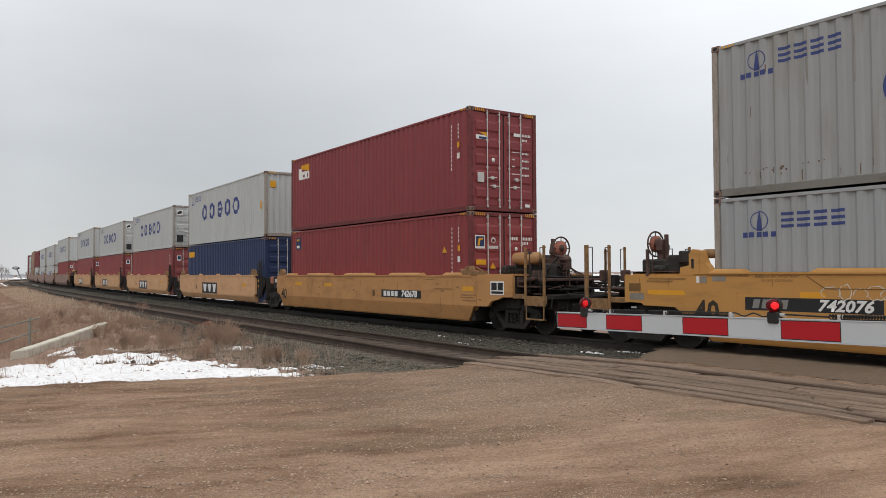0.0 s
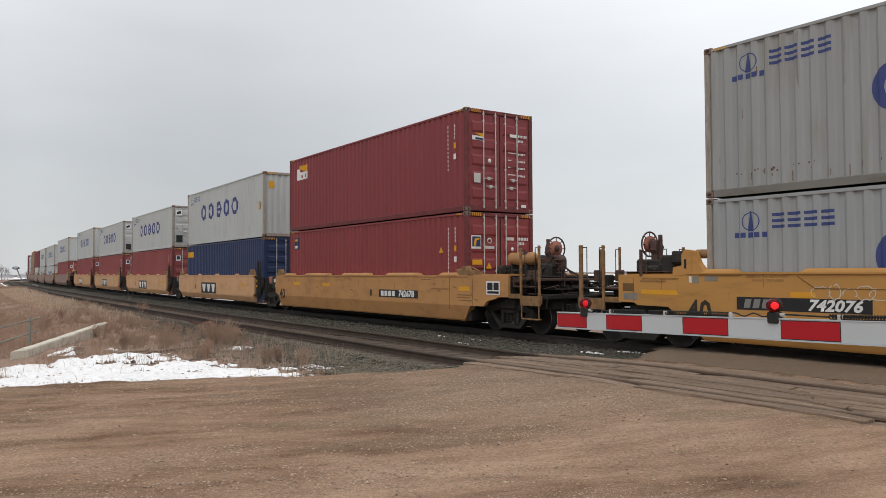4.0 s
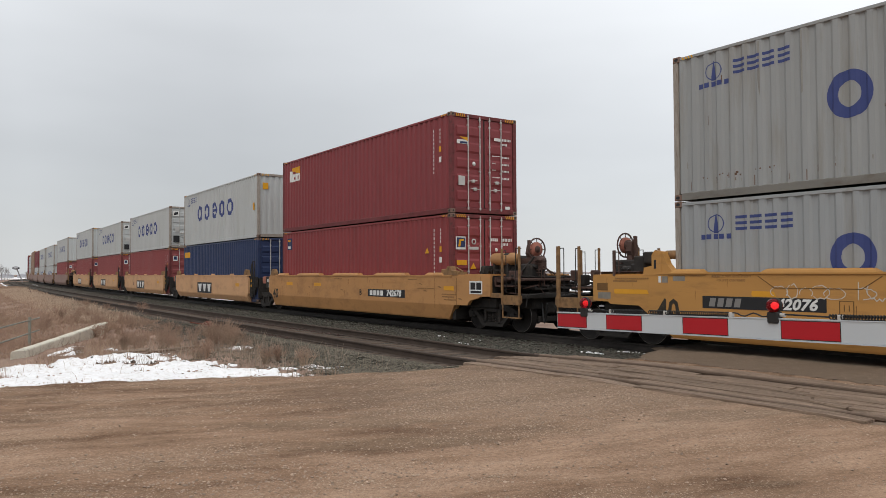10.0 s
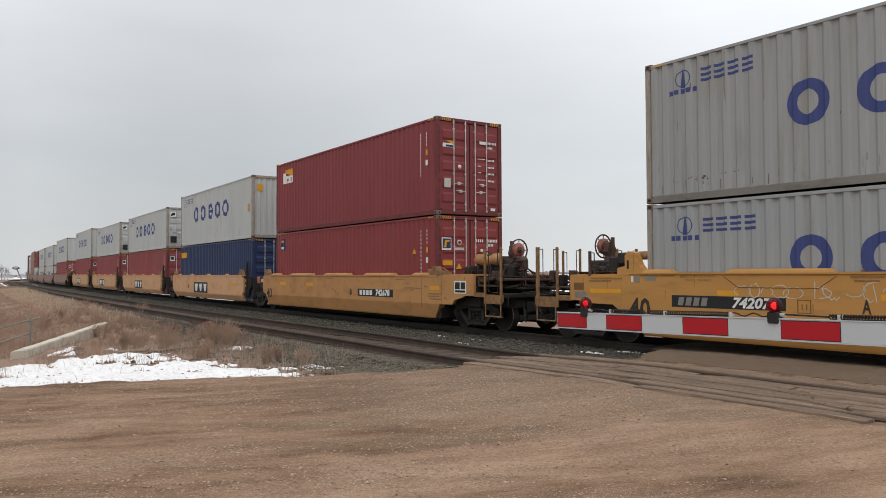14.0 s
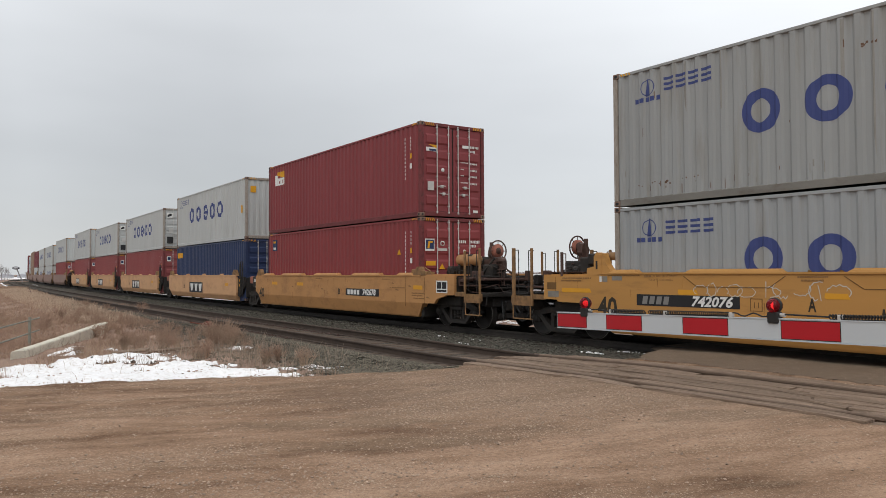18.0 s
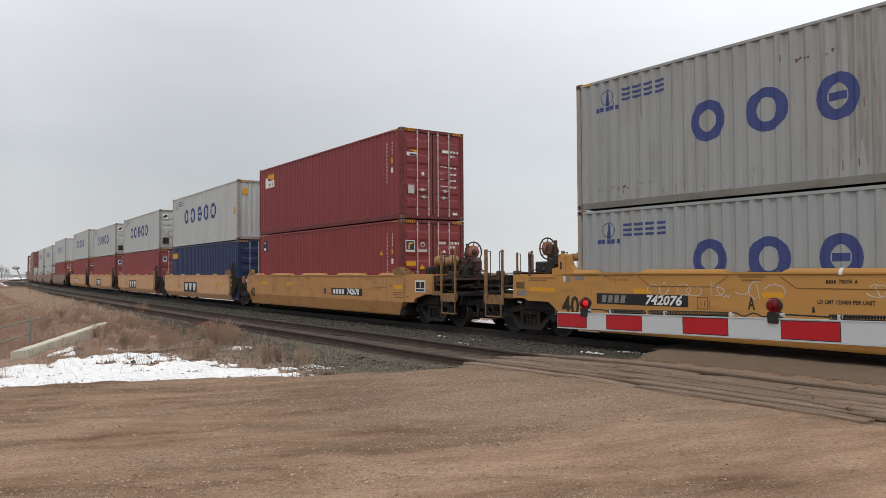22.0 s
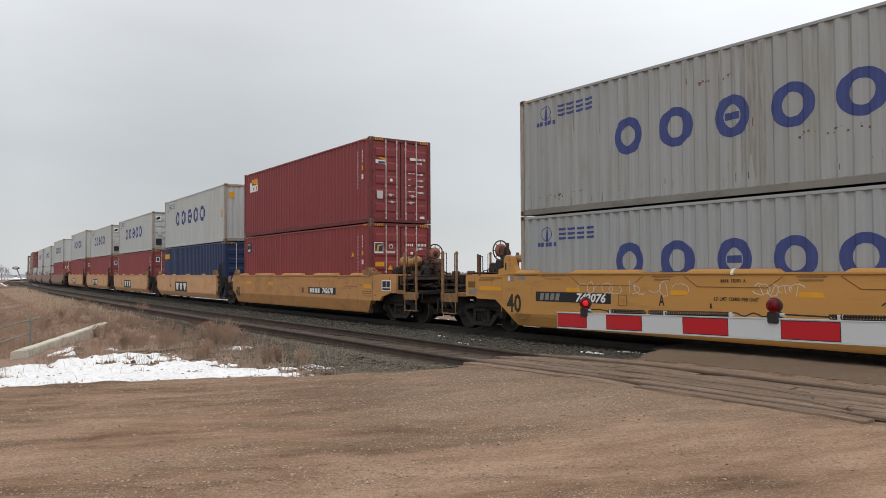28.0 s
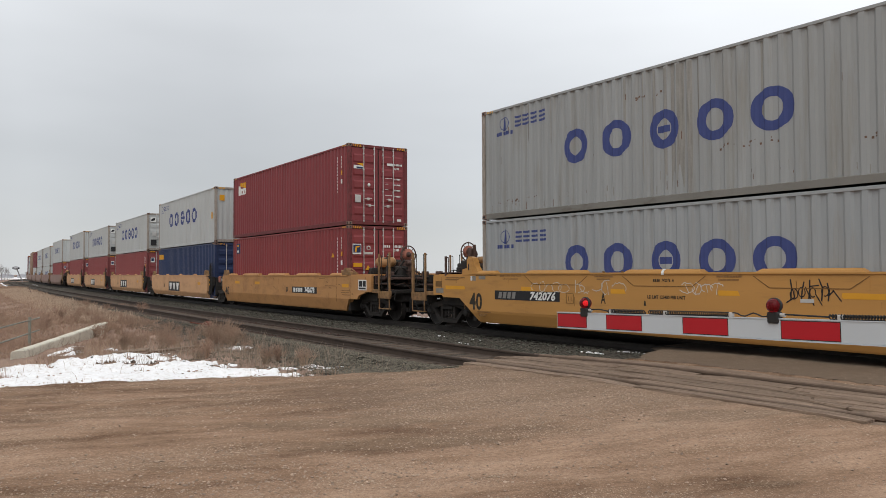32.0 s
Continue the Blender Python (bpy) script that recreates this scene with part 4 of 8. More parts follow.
    if sgn < 0:
        k = Shape().box(*X(7.98, 8.3), 0.25, 0.8, 1.5, 2.0, 0.04)
        k.box(*X(8.66, 9.05), 0.3, 0.85, 1.42, 1.78, 0.04)
        k.rod((sgn * 8.7, 0.9, 1.5), (sgn * 9.1, 0.75, 1.95), 0.03, 6)
        k.rod((sgn * 8.9, 0.4, 1.6), (sgn * 9.2, 0.9, 1.72), 0.025, 6)
        part("brake_stand", k, GRIME, car, "black brake stand and levers")
        q = Shape().box(*X(8.78, 9.02), 0.28, 0.62, 1.40, 1.98, 0.03)
        q.box(*X(9.0, 9.16), 0.36, 0.58, 1.62, 1.90, 0.03)
        q.lathe([(0.0, -0.1), (0.09, -0.1), (0.09, 0.1), (0.0, 0.1)], 12, "y", (sgn * 9.08, 0.5, 1.86))
        for z in (1.52, 1.60, 1.74, 1.84):
            q.rod((sgn * 8.7, 0.62, z), (sgn * 9.24, 0.66 - 0.1 * (z - 1.5), z + 0.03), 0.014, 6)
        for x in (9.1, 9.2, 9.3):
            q.pipe([(sgn * x, 0.6, 1.2), (sgn * x, 0.6, 1.56 + 0.6 * (9.3 - x)), (sgn * (x + 0.06), 0.5, 1.60 + 0.6 * (9.3 - x)), (sgn * (x + 0.06), 0.2, 1.5)], 0.016)
        part("release_valve", q, BRAKE, car, "rust brown release valve with thin pipes")
        for x, z in ((8.05, 1.3), (8.45, 1.36), (8.95, 1.34)):
            part("cross_channel", Shape().box(*X(x, x + 0.34), -1.2, 1.28, z, z + 0.07, 0.01), BRAKE, car)
        t.lathe([(0.0, -0.52), (0.1, -0.50), (0.165, -0.42), (0.165, 0.42), (0.1, 0.50), (0.0, 0.52)], 18, "x", (sgn * 7.95, 0.78, 1.91))
        tank = part("air_reservoir", t, TANK, car, "tan painted air reservoir")
        lab = Shape()
        for k in range(7):
            ang = radians(38 + 6 * k)
            lab.v += [(sgn * 7.95 + x, 0.78 + 0.168 * math.cos(ang), 1.91 + 0.168 * math.sin(ang)) for x in (-0.30, -0.10)]
        lab.f = [(2 * k, 2 * k + 1, 2 * k + 3, 2 * k + 2) for k in range(6)]
        lab.s = [True] * 6
        part("data_label", lab, GRIME, tank, "dark grey data label", fix=False)
        for k in (7.63, 8.2):
            part("reservoir_bracket", Shape().box(*X(k - 0.03, k + 0.03), 0.66, 0.9, 1.45, 1.80), GRIME, car)
    else:
        k = Shape().box(8.02, 8.75, -0.45, 0.12, 1.22, 1.84, 0.04)
        k.box(8.30, 8.52, 0.10, 0.32, 1.50, 1.72, 0.03)
        part("brake_stand", k, GRIME, car, "black brake stand")
        k = Shape().box(6.95, 8.10, 0.55, 1.28, 1.548, 1.566, 0.004)
        for x in (7.0, 7.5, 8.0):
            k.box(x, x + 0.05, 0.60, 1.24, 1.51, 1.55)
        part("running_board", k, BRAKE, car, "rust brown running board over the end deck")
        t.box(*X(7.0, 7.3), 0.72, 1.06, 1.5, 1.90, 0.03)
        t.box(*X(6.7, 7.05), 0.86, 1.06, 1.72, 1.98, 0.03)
        part("brake_cylinder", t, GRIME, car)


def stencils_main(car):
    """Lettering of the wagon whose grey load fills the foreground."""
    y = 1.4235
    part("truck_tag", Shape().prism([(7.54, 0.655), (7.70, 0.67), (7.68, 0.715), (7.55, 0.72)], 1.068, 1.078, "y"), SIDING, car, "small pale tag on the truck frame")
    part("truck_tag", Shape().box(7.86, 8.0, 1.36, 1.372, 0.80, 0.835), SIDING, car, "small pale tag under the side sill")
    s = Shape().box(2.955, 5.33, 1.415, y, 0.865, 1.095)
    plate = part("number_panel", s, BLACK, car, "black panel with white numerals")
    t = Shape()
    for k in range(4):
        a = 5.19 - k * 0.175
        t.add([(a, y + .003, 0.90), (a - 0.125, y + .003, 0.90), (a - 0.16, y + .003, 1.06), (a - 0.035, y + .003, 1.06)], [(0, 1, 2, 3)])
    part("reporting_mark", t, mat("dull_white_paint", (0.22, 0.21, 0.2), 0.6, vary=0.1, bump=0), plate, fix=False)
    part("painted_number", text_mesh("742076", 0.185, 0.25, 0.009, 1.15), WHITE, plate, "white slanted numerals", (3.56, y + 0.004, 0.972))
    part("painted_number", text_mesh("40", 0.44, 0.0, 0.016, 0.88), DARKTXT, car, "black numerals forty", (6.13, y, 0.765))
    part("stencil_letter", text_mesh("A", 0.22, 0, 0.008, 0.62), DARKTXT, car, "black letter", (1.61, y, 0.968))
    part("stencil_line", text_mesh("LD LMT 123400 PER UNIT", 0.066, 0, 0.003, 0.90), DARKTXT, car, "small black stencil line", (-0.06, y, 1.042))
    part("stencil_line", text_mesh("742076  A", 0.06, 0, 0.003, 0.85), DARKTXT, car, "small black stencil line", (-0.11, y, 1.382))
    part("stencil_mark", bars(Shape(), 0.09, 0.26, y, 1.355, 1.41, 4, 31), DARKTXT, car)
    part("stencil_line", text_mesh("LBS. MAX. GROSS WEIGHT", 0.046, 0, 0.001, 0.82), STENCIL, car, "small brown stencil line", (4.62, y, 1.468))
    part("stencil_mark", bars(Shape(), 4.95, 5.13, y, 1.448, 1.488, 5, 33), STENCIL, car)
    part("stencil_line", text_mesh("FOR 20 FT. CONTAINERS", 0.046, 0, 0.001, 0.82), STENCIL, car, "small brown stencil line", (4.72, y, 1.392))
    for k, (a, b, z) in enumerate(((1.33, 1.86, 1.462), (1.40, 1.80, 1.40), (-1.75, -1.22, 1.465), (-1.69, -1.26, 1.405), (6.6, 7.5, 1.42), (6.9, 7.55, 1.365), (5.5, 6.1, 0.52), (5.65, 6.0, 0.46), (5.72, 6.0, 0.42))):
        part("stencil_mark", bars(Shape(), a, b, y, z - 0.016, z + 0.016, 17, k), STENCIL, car)
    part("stencil_mark", Shape().prism([(0.44, 0.86), (0.50, 0.86), (0.485, 0.96), (0.46, 0.96)], y - .004, y, "y"), DARKTXT, car)
    for a, b, z in ((0.98, 1.40, 1.14), (-1.71, -1.25, 1.155), (3.84, 4.31, 1.155), (-4.4, -3.55, 1.15), (6.6, 7.52, 1.145)):
        part("paint_patch", Shape().prism([(a, z - 0.045), (b - 0.03, z - 0.05), (b, z - 0.02), (b - 0.01, z + 0.05), (a + 0.04, z + 0.045)], y - .01, y, "y"), PATCH, car, "bright orange repaint patch")
    w = mat("white_spray", (0.55, 0.52, 0.46), 0.7, vary=0.1, bump=0)
    scribble(car, 3.9, 1.08, 1.2, 0.28, y + .001, w, 3, 5, 0.007, "thin white sprayed scrawl")
    scribble(car, 2.6, 1.05, 1.6, 0.33, y + .001, w, 8, 5, 0.008, "thin white sprayed scrawl")
    scribble(car, -0.45, 1.12, 0.9, 0.22, y + .001, w, 5, 4, 0.008, "thin white sprayed scrawl")
    tag_scrawl(car, -2.62, 1.05, y + .001)
    part("strap", Shape().prism([(1.36, 1.611), (1.38, 1.611), (1.431, 1.580), (1.452, 1.535), (1.450, 1.495), (1.443, 1.495), (1.36, 1.60)], -0.03, 0.03, "x"), WHITE, car, "short white strap over the top chord")
    for x in (1.18, 1.72):
        part("lock_peg", Shape().prism([(x - 0.045, 1.46), (x + 0.045, 1.46), (x + 0.03, 1.53), (x + 0.015, 1.575), (x - 0.03, 1.56)], 1.26, 1.30, "y"), SEAM, car)
    for k in range(7):
        rx, rz, rw = random.Random(k).uniform(-6, 7.6), random.Random(k + 50).uniform(0.95, 1.42), random.Random(k + 90).uniform(0.006, 0.016)
        part("grime_run", Shape().prism([(rx, rz), (rx + rw, rz), (rx + rw * 0.6, rz - random.Random(k + 7).uniform(0.06, 0.4))], y - .004, y - .0005, "y"), SEAM, car)
    part("inspection_plate", Shape().box(7.70, 8.0, y - .01, y + .002, 1.16, 1.32), SEAM, car, "small grey inspection plate")
    part("data_plate", Shape().box(7.62, 7.98, y - .01, y + .001, 0.98, 1.12), PLATE, car, "small grey data plate")
    part("data_plate", Shape().box(5.72, 6.0, y - .01, y + .001, 1.375, 1.465), PLATE, car, "small grey data plate")
    part("data_plate", Shape().box(6.13, 6.27, y - .01, y + .003, 1.34, 1.465), PLATE, car, "small grey data plate")
    part("reflector", Shape().box(6.29, 6.35, y - .01, y + .004, 1.34, 1.465), WHITE, car)
    part("data_plate", Shape().box(-3.09, -2.85, y - .01, y + .003, 1.02, 1.085, 0.003), STEEL, car, "small riveted pale plate")
    fr = Shape()
    for q in ((2.51, 2.525, 0.84, 1.07), (2.735, 2.75, 0.84, 1.07), (2.525, 2.735, 0.84, 0.852), (2.525, 2.735, 1.058, 1.07), (2.58, 2.595, 0.9, 1.0), (2.66, 2.675, 0.9, 1.0)):
        fr.box(q[0], q[1], y - .01, y + .001, q[2], q[3])
    part("placard", fr, SEAM, car, "thin dark placard outline")


def stencils_red_load(car):
    y = 1.4235
    part("sill_plate", Shape().prism([(-6.20, 0.225), (-6.02, 0.225), (-6.10, 0.33), (-6.20, 0.33)], 1.08, 1.10, "y"), SIDING, car, "pale plate at the end of the sill")
    plate = part("number_panel", Shape().box(-3.91, -1.58, 1.415, y, 0.79, 1.03), BLACK, car, "black panel with white numerals")
    t = Shape()
    for k in range(4):
        a = -1.72 - k * 0.23
        t.box(a - 0.17, a, y, y + .003, 0.83, 0.99)
    part("reporting_mark", t, WHITE, plate)
    part("painted_number", text_mesh("742678", 0.185, 0.1, 0.012, 1.15), WHITE, plate, "white numerals", (-3.25, y + 0.004, 0.91))
    part("stencil_letter", text_mesh("B", 0.2, 0, 0.008), DARKTXT, car, "black letter", (-1.07, y, 0.9))
    part("painted_number", text_mesh("40", 0.4, 0.05, 0.012), DARKTXT, car, "black numerals forty", (6.35, y, 0.72))
    for a, b, z in ((4.6, 5.2, 1.15), (2.0, 2.6, 1.14), (-6.5, -6.0, 1.12)):
        part("paint_patch", Shape().box(a, b, y - .01, y, z - 0.06, z + 0.06), PATCH, car, "bright orange repaint patch")
    q = part("inspection_panel", Shape().box(-7.79, -7.23, y - .01, y + .003, 0.98, 1.33), WHITE, car, "white framed black inspection panel")
    s = Shape()
    for a, b, c, d in ((-7.5, -7.28, 1.1, 1.29), (-7.75, -7.54, 1.1, 1.29), (-7.75, -7.28, 1.01, 1.07)):
        s.box(a, b, y, y + .005, c, d)
    part("panel_field", s, BLACK, q)
    for k, (a, b, z) in enumerate(((-6.6, -5.9, 0.95), (-6.5, -5.9, 0.88), (-6.6, -6.0, 0.8), (-5.5, -4.6, 1.1), (0.3, 0.9, 1.36), (-4.6, -4.1, 1.36))):
        part("stencil_mark", bars(Shape(), a, b, y, z - 0.014, z + 0.014, 9, k + 20), STENCIL, car)


def wear_on_side(car, seed, n):
    """Rust runs, scuffs and small stencilled notes on an old wagon side."""
    rnd, y = random.Random(seed), 1.4235
    for _ in range(n):
        x, z, w = rnd.uniform(-7.4, 6.4), rnd.uniform(0.75, 1.42), rnd.uniform(0.01, 0.03)
        if -4.1 < x < -1.4 and z < 1.15:
            continue
        part("rust_run", Shape().prism([(x, z), (x + w, z), (x + w * 0.6, z - rnd.uniform(0.05, 0.3))], y - .004, y - .0003, "y"), RUST_RUN, car)
    for x, z in ((-5.15, 1.0), (-5.9, 1.12), (-4.9, 1.2), (-6.9, 0.8), (2.9, 1.0), (0.2, 0.95)):
        part("scuff", Shape().prism([(x, z), (x + 0.16, z + 0.02), (x + 0.22, z + 0.05), (x + 0.1, z + 0.06)], y - .004, y - .0002, "y"), STENCIL, car)
    for x in (-5.55, -6.62):
        part("weld_seam", Shape().box(x - 0.006, x + 0.006, y - .006, y, 0.55, 1.42), SEAM, car)


def stencils_mid(car):
    y = 1.4235
    plate = part("emblem_panel", Shape().box(0.07, 2.6, 1.415, y, 0.55, 1.1), BLACK, car, "black panel with a plain white emblem")
    for a, c in ((1.74, 2.48), (0.96, 1.64), (0.16, 0.86)):
        part("emblem_block", Shape().prism([(a + 0.06, 1.02), (c - 0.06, 1.02), (c - 0.22, 0.63), (a + 0.22, 0.63)], y, y + .003, "y"), WHITE, plate)
    part("stencil_mark", bars(Shape(), 3.6, 3.75, y, 0.75, 0.95, 1, 1), DARKTXT, car)
    part("paint_patch", Shape().box(-4.2, -3.7, y - .01, y, 0.95, 1.1), PATCH, car, "orange repaint patch")


# ---- containers ----
LEN, WID = 12.192, 2.438
PITCH = 0.278


def wave(x, depth=0.036):
    """How far the corrugated sheet stands back at x."""
    p = (x + 50 * PITCH) % PITCH
    if p < 0.09:
        return 0.0
    if p < 0.139:
        return depth * (p - 0.09) / 0.049
    if p < 0.229:
        return depth
    return depth * (1 - (p - 0.229) / 0.049)


def wave_knots(a, b):
    ks = [a, b]
    n0 = math.floor(a / PITCH) - 1
    for i in range(n0, n0 + int((b - a) / PITCH) + 4):
        ks += [i * PITCH + d for d in (0.0, 0.09, 0.139, 0.229)]
    return sorted({round(k, 5) for k in ks if a - 1e-6 <= k <= b + 1e-6})


def sheet(a, b, z0, z1, y, sgn):
    """A corrugated wall between x = a and b, its ridges at y."""
    s = Shape()
    ks = wave_knots(a, b)
    v = []
    for k in ks:
        w = y - sgn * wave(k)
        v += [(k, w, z0), (k, w, z1)]
    n = len(ks)
    v += [(a, y - sgn * 0.05, z0), (a, y - sgn * 0.05, z1), (b, y - sgn * 0.05, z0), (b, y - sgn * 0.05, z1)]
    f = [(2 * i, 2 * i + 2, 2 * i + 3, 2 * i + 1) for i in range(n - 1)]
    f += [(2 * n, 2 * n + 1, 2 * n + 3, 2 * n + 2), (2 * n, 2 * n + 1, 1, 0), (2 * n + 2, 2 * n + 3, 2 * n - 1, 2 * n - 2)]
    return s.add(v, f)


def laid_on(spans, x0, x1, y, sgn=1, fine=0.03, out=0.003):
    """A painted figure that follows the corrugation. spans(x): the (low, high) heights painted at x."""
    ks = sorted(set(wave_knots(x0, x1) + [round(float(k), 5) for k in np.arange(x0, x1, fine)] + [x1]))
    s = Shape()
    for a, b in zip(ks, ks[1:]):
        if b - a < 1e-4:
            continue
        A, B = spans(a + 1e-4), spans(b - 1e-4)
        if len(A) != len(B):
            A = B = spans((a + b) / 2)
        ya, yb = y - sgn * (wave(a) - out), y - sgn * (wave(b) - out)
        for (l0, h0), (l1, h1) in zip(A, B):
            s.add([(a, ya, l0), (b, yb, l1), (b, yb, h1), (a, ya, h0)], [(0, 1, 2, 3)])
    return s


def ring(cx, cz, rx, rz, wx, wz):
    """An upright oval ring."""
    def spans(x):
        d = (x - cx) / rx
        if abs(d) >= 1:
            return []
        h = rz * math.sqrt(1 - d * d)
        e = (x - cx) / (rx - wx)
        if abs(e) >= 1:
            return [(cz - h, cz + h)]
        k = (rz - wz) * math.sqrt(1 - e * e)
        return [(cz - h, cz - k), (cz + k, cz + h)]
    return spans


def rect(z0, z1):
    return lambda x: [(z0, z1)]


CAST = Shape().box(-0.089, 0.089, -0.081, 0.081, -0.059, 0.059, 0.012).mesh("corner_casting")
CAST.materials.append(RUSTY)
HOLE = Shape()
HOLE.prism([(0.045 * math.cos(a), 0.032 * math.sin(a)) for a in np.linspace(0, math.tau, 10, endpoint=False)], -0.083, 0.083, "y")
HOLE.prism([(0.03 * math.cos(a), 0.032 * math.sin(a)) for a in np.linspace(0, math.tau, 10, endpoint=False)], -0.091, 0.091, "x")
HOLE = HOLE.mesh("casting_hole")
HOLE.materials.append(BLACK)


def container(paint, height, label, doors=True, trim=None):
    """A forty-foot container: x along it (doors at -x), y to the camera's side, z from its underside."""
    c = tagged(new("shipping_container"), label, "container", "containers on the train")
    trim = trim or paint
    H, L2, W2 = height, LEN / 2, WID / 2
    for sgn in (1, -1):
        part("side_wall", sheet(-L2 + 0.12, L2 - 0.12, 0.14, H - 0.08, sgn * (W2 - 0.008), sgn), paint, c)
        part("bottom_rail", Shape().prism([(sgn * (W2 - 0.004), 0.004), (sgn * (W2 - 0.004), 0.135), (sgn * (W2 - 0.02), 0.15), (sgn * (W2 - 0.06), 0.15), (sgn * (W2 - 0.06), 0.004)], -L2 + 0.18, L2 - 0.18), trim if trim is RED_TRIM else GREY_RAIL if paint is GREY_U else paint, c)
        part("top_rail", Shape().box(-L2 + 0.17, L2 - 0.17, min(sgn * W2, sgn * (W2 - 0.06)), max(sgn * W2, sgn * (W2 - 0.06)), H - 0.09, H - 0.030, 0.006), paint, c)
        for e in (1, -1):
            x = e * (L2 - 0.06)
            part("corner_post", Shape().box(x - 0.06, x + 0.06, sgn * (W2 - 0.065) - 0.065, sgn * (W2 - 0.065) + 0.065, 0.11, H - 0.11, 0.015), trim, c)
            for z in (0.059, H - 0.059):
                k = part("corner_casting", CAST, RUSTY, c, "", (e * (L2 - 0.0885), sgn * (W2 - 0.0805), z))
                part("casting_hole", HOLE, BLACK, k)
    part("roof", Shape().box(-L2 + 0.1, L2 - 0.1, -W2 + 0.05, W2 - 0.05, H - 0.05, H - 0.02), paint, c)
    part("floor", Shape().box(-L2 + 0.1, L2 - 0.1, -W2 + 0.06, W2 - 0.06, 0.06, 0.15), GRIME, c)
    e = sheet(-W2 + 0.12, W2 - 0.12, 0.15, H - 0.1, L2 - 0.03, 1).turned(Matrix.Rotation(-math.pi / 2, 4, "Z"))
    part("end_wall", e, paint, c)
    for x in (1, -1):
        a, b = sorted((x * (L2 - 0.09), x * L2))
        part("header", Shape().box(a, b - 0.004, -W2 + 0.15, W2 - 0.15, H - 0.12, H - 0.012, 0.008), trim, c)
        part("end_sill", Shape().box(a, b - 0.004, -W2 + 0.15, W2 - 0.15, 0.015, 0.16, 0.008), trim, c)
    if not doors:
        e = sheet(-W2 + 0.12, W2 - 0.12, 0.15, H - 0.1, L2 - 0.03, 1).turned(Matrix.Rotation(math.pi / 2, 4, "Z"))
        part("end_wall", e, paint, c)
    else:
        x = -L2 + 0.045
        for sgn in (1, -1):
            y0, y1 = sorted((sgn * 0.01, sgn * 1.09))
            d = Shape().box(x - 0.01, x + 0.03, y0, y1, 0.17, H - 0.13)
            z = 0.27
            step = (H - 0.55) / 5
            for k in range(5):
                ym0, ym1 = y0 + 0.09, y1 - 0.09
                zc = 0.27 + step * (k + 0.5)
                d.add([(x - 0.011, ym0, zc - 0.16), (x - 0.011, ym1, zc - 0.16), (x - 0.011, ym1, zc + 0.16), (x - 0.011, ym0, zc + 0.16),
                       (x - 0.04, ym0 + 0.02, zc - 0.10), (x - 0.04, ym1 - 0.02, zc - 0.10), (x - 0.04, ym1 - 0.02, zc + 0.10), (x - 0.04, ym0 + 0.02, zc + 0.10)],
                      [(4, 5, 6, 7), (0, 1, 5, 4), (1, 2, 6, 5), (2, 3, 7, 6), (3, 0, 4, 7)])
            door = part("door", d, paint, c)
            for ya in (y0 - 0.004, y1 - 0.012):
                part("gasket", Shape().box(x - 0.014, x - 0.004, ya, ya + 0.016, 0.18, H - 0.14), GRIME, door)
            for yy in (0.18, 0.61):
                r = Shape().rod((x - 0.055, sgn * yy, 0.10), (x - 0.055, sgn * yy, H - 0.06), 0.017, 8)
                for z in (0.14, 0.33, 0.85 * H / 2, H * 0.68, H - 0.34, H - 0.15):
                    r.box(x - 0.07, x - 0.01, sgn * yy - 0.028, sgn * yy + 0.028, z - 0.022, z + 0.022, 0.006)
                part("lock_rod", r, STEEL, door, "galvanised lock rod")
                hz = 0.70 if yy < 0.5 else 0.93
                h = Shape().rod((x - 0.075, sgn * yy, hz), (x - 0.085, sgn * (yy + (0.36 if yy < 0.5 else -0.3)), hz + 0.02), 0.014, 6)
                h.box(x - 0.09, x - 0.03, sgn * (yy + (0.2 if yy < 0.5 else -0.17)) - 0.05, sgn * (yy + (0.2 if yy < 0.5 else -0.17)) + 0.05, hz - 0.04, hz + 0.05, 0.008)
                part("handle", h, STEEL, door)
            for z in (0.4, 1.05, 1.75, H - 0.45):
                part("hinge", Shape().box(x - 0.05, x + 0.0, sgn * 1.13 - 0.05, sgn * 1.13 + 0.05, z - 0.05, z + 0.05, 0.01), trim, door)
    # black and yellow height stripes
    if height > 2.7:
        for e, ys in ((-1, (0.70, -1.10)),):
            for y0 in ys:
                hz = Shape()
                for k in range(5):
                    a = y0 + k * 0.07
                    hz.add([(e * (L2 + 0.001), a, H - 0.11), (e * (L2 + 0.001), a + 0.03, H - 0.11), (e * (L2 + 0.001), a + 0.055, H - 0.02), (e * (L2 + 0.001), a + 0.025, H - 0.02)], [(0, 1, 2, 3)])
                part("height_stripes", hz, AMBER, c, "yellow height warning stripes", fix=False)
        for e in (-1, 1):
            hz = Shape()
            for k in range(4):
                a = e * (L2 - 0.35) - 0.14 + k * 0.07
                hz.add([(a, W2 + .001, H - 0.088), (a + 0.035, W2 + .001, H - 0.088), (a + 0.06, W2 + .001, H - 0.036), (a + 0.025, W2 + .001, H - 0.036)], [(0, 1, 2, 3)])
            part("height_stripes", hz, AMBER, c, "yellow height warning stripes", fix=False)
    return c


YF = WID / 2 - 0.008


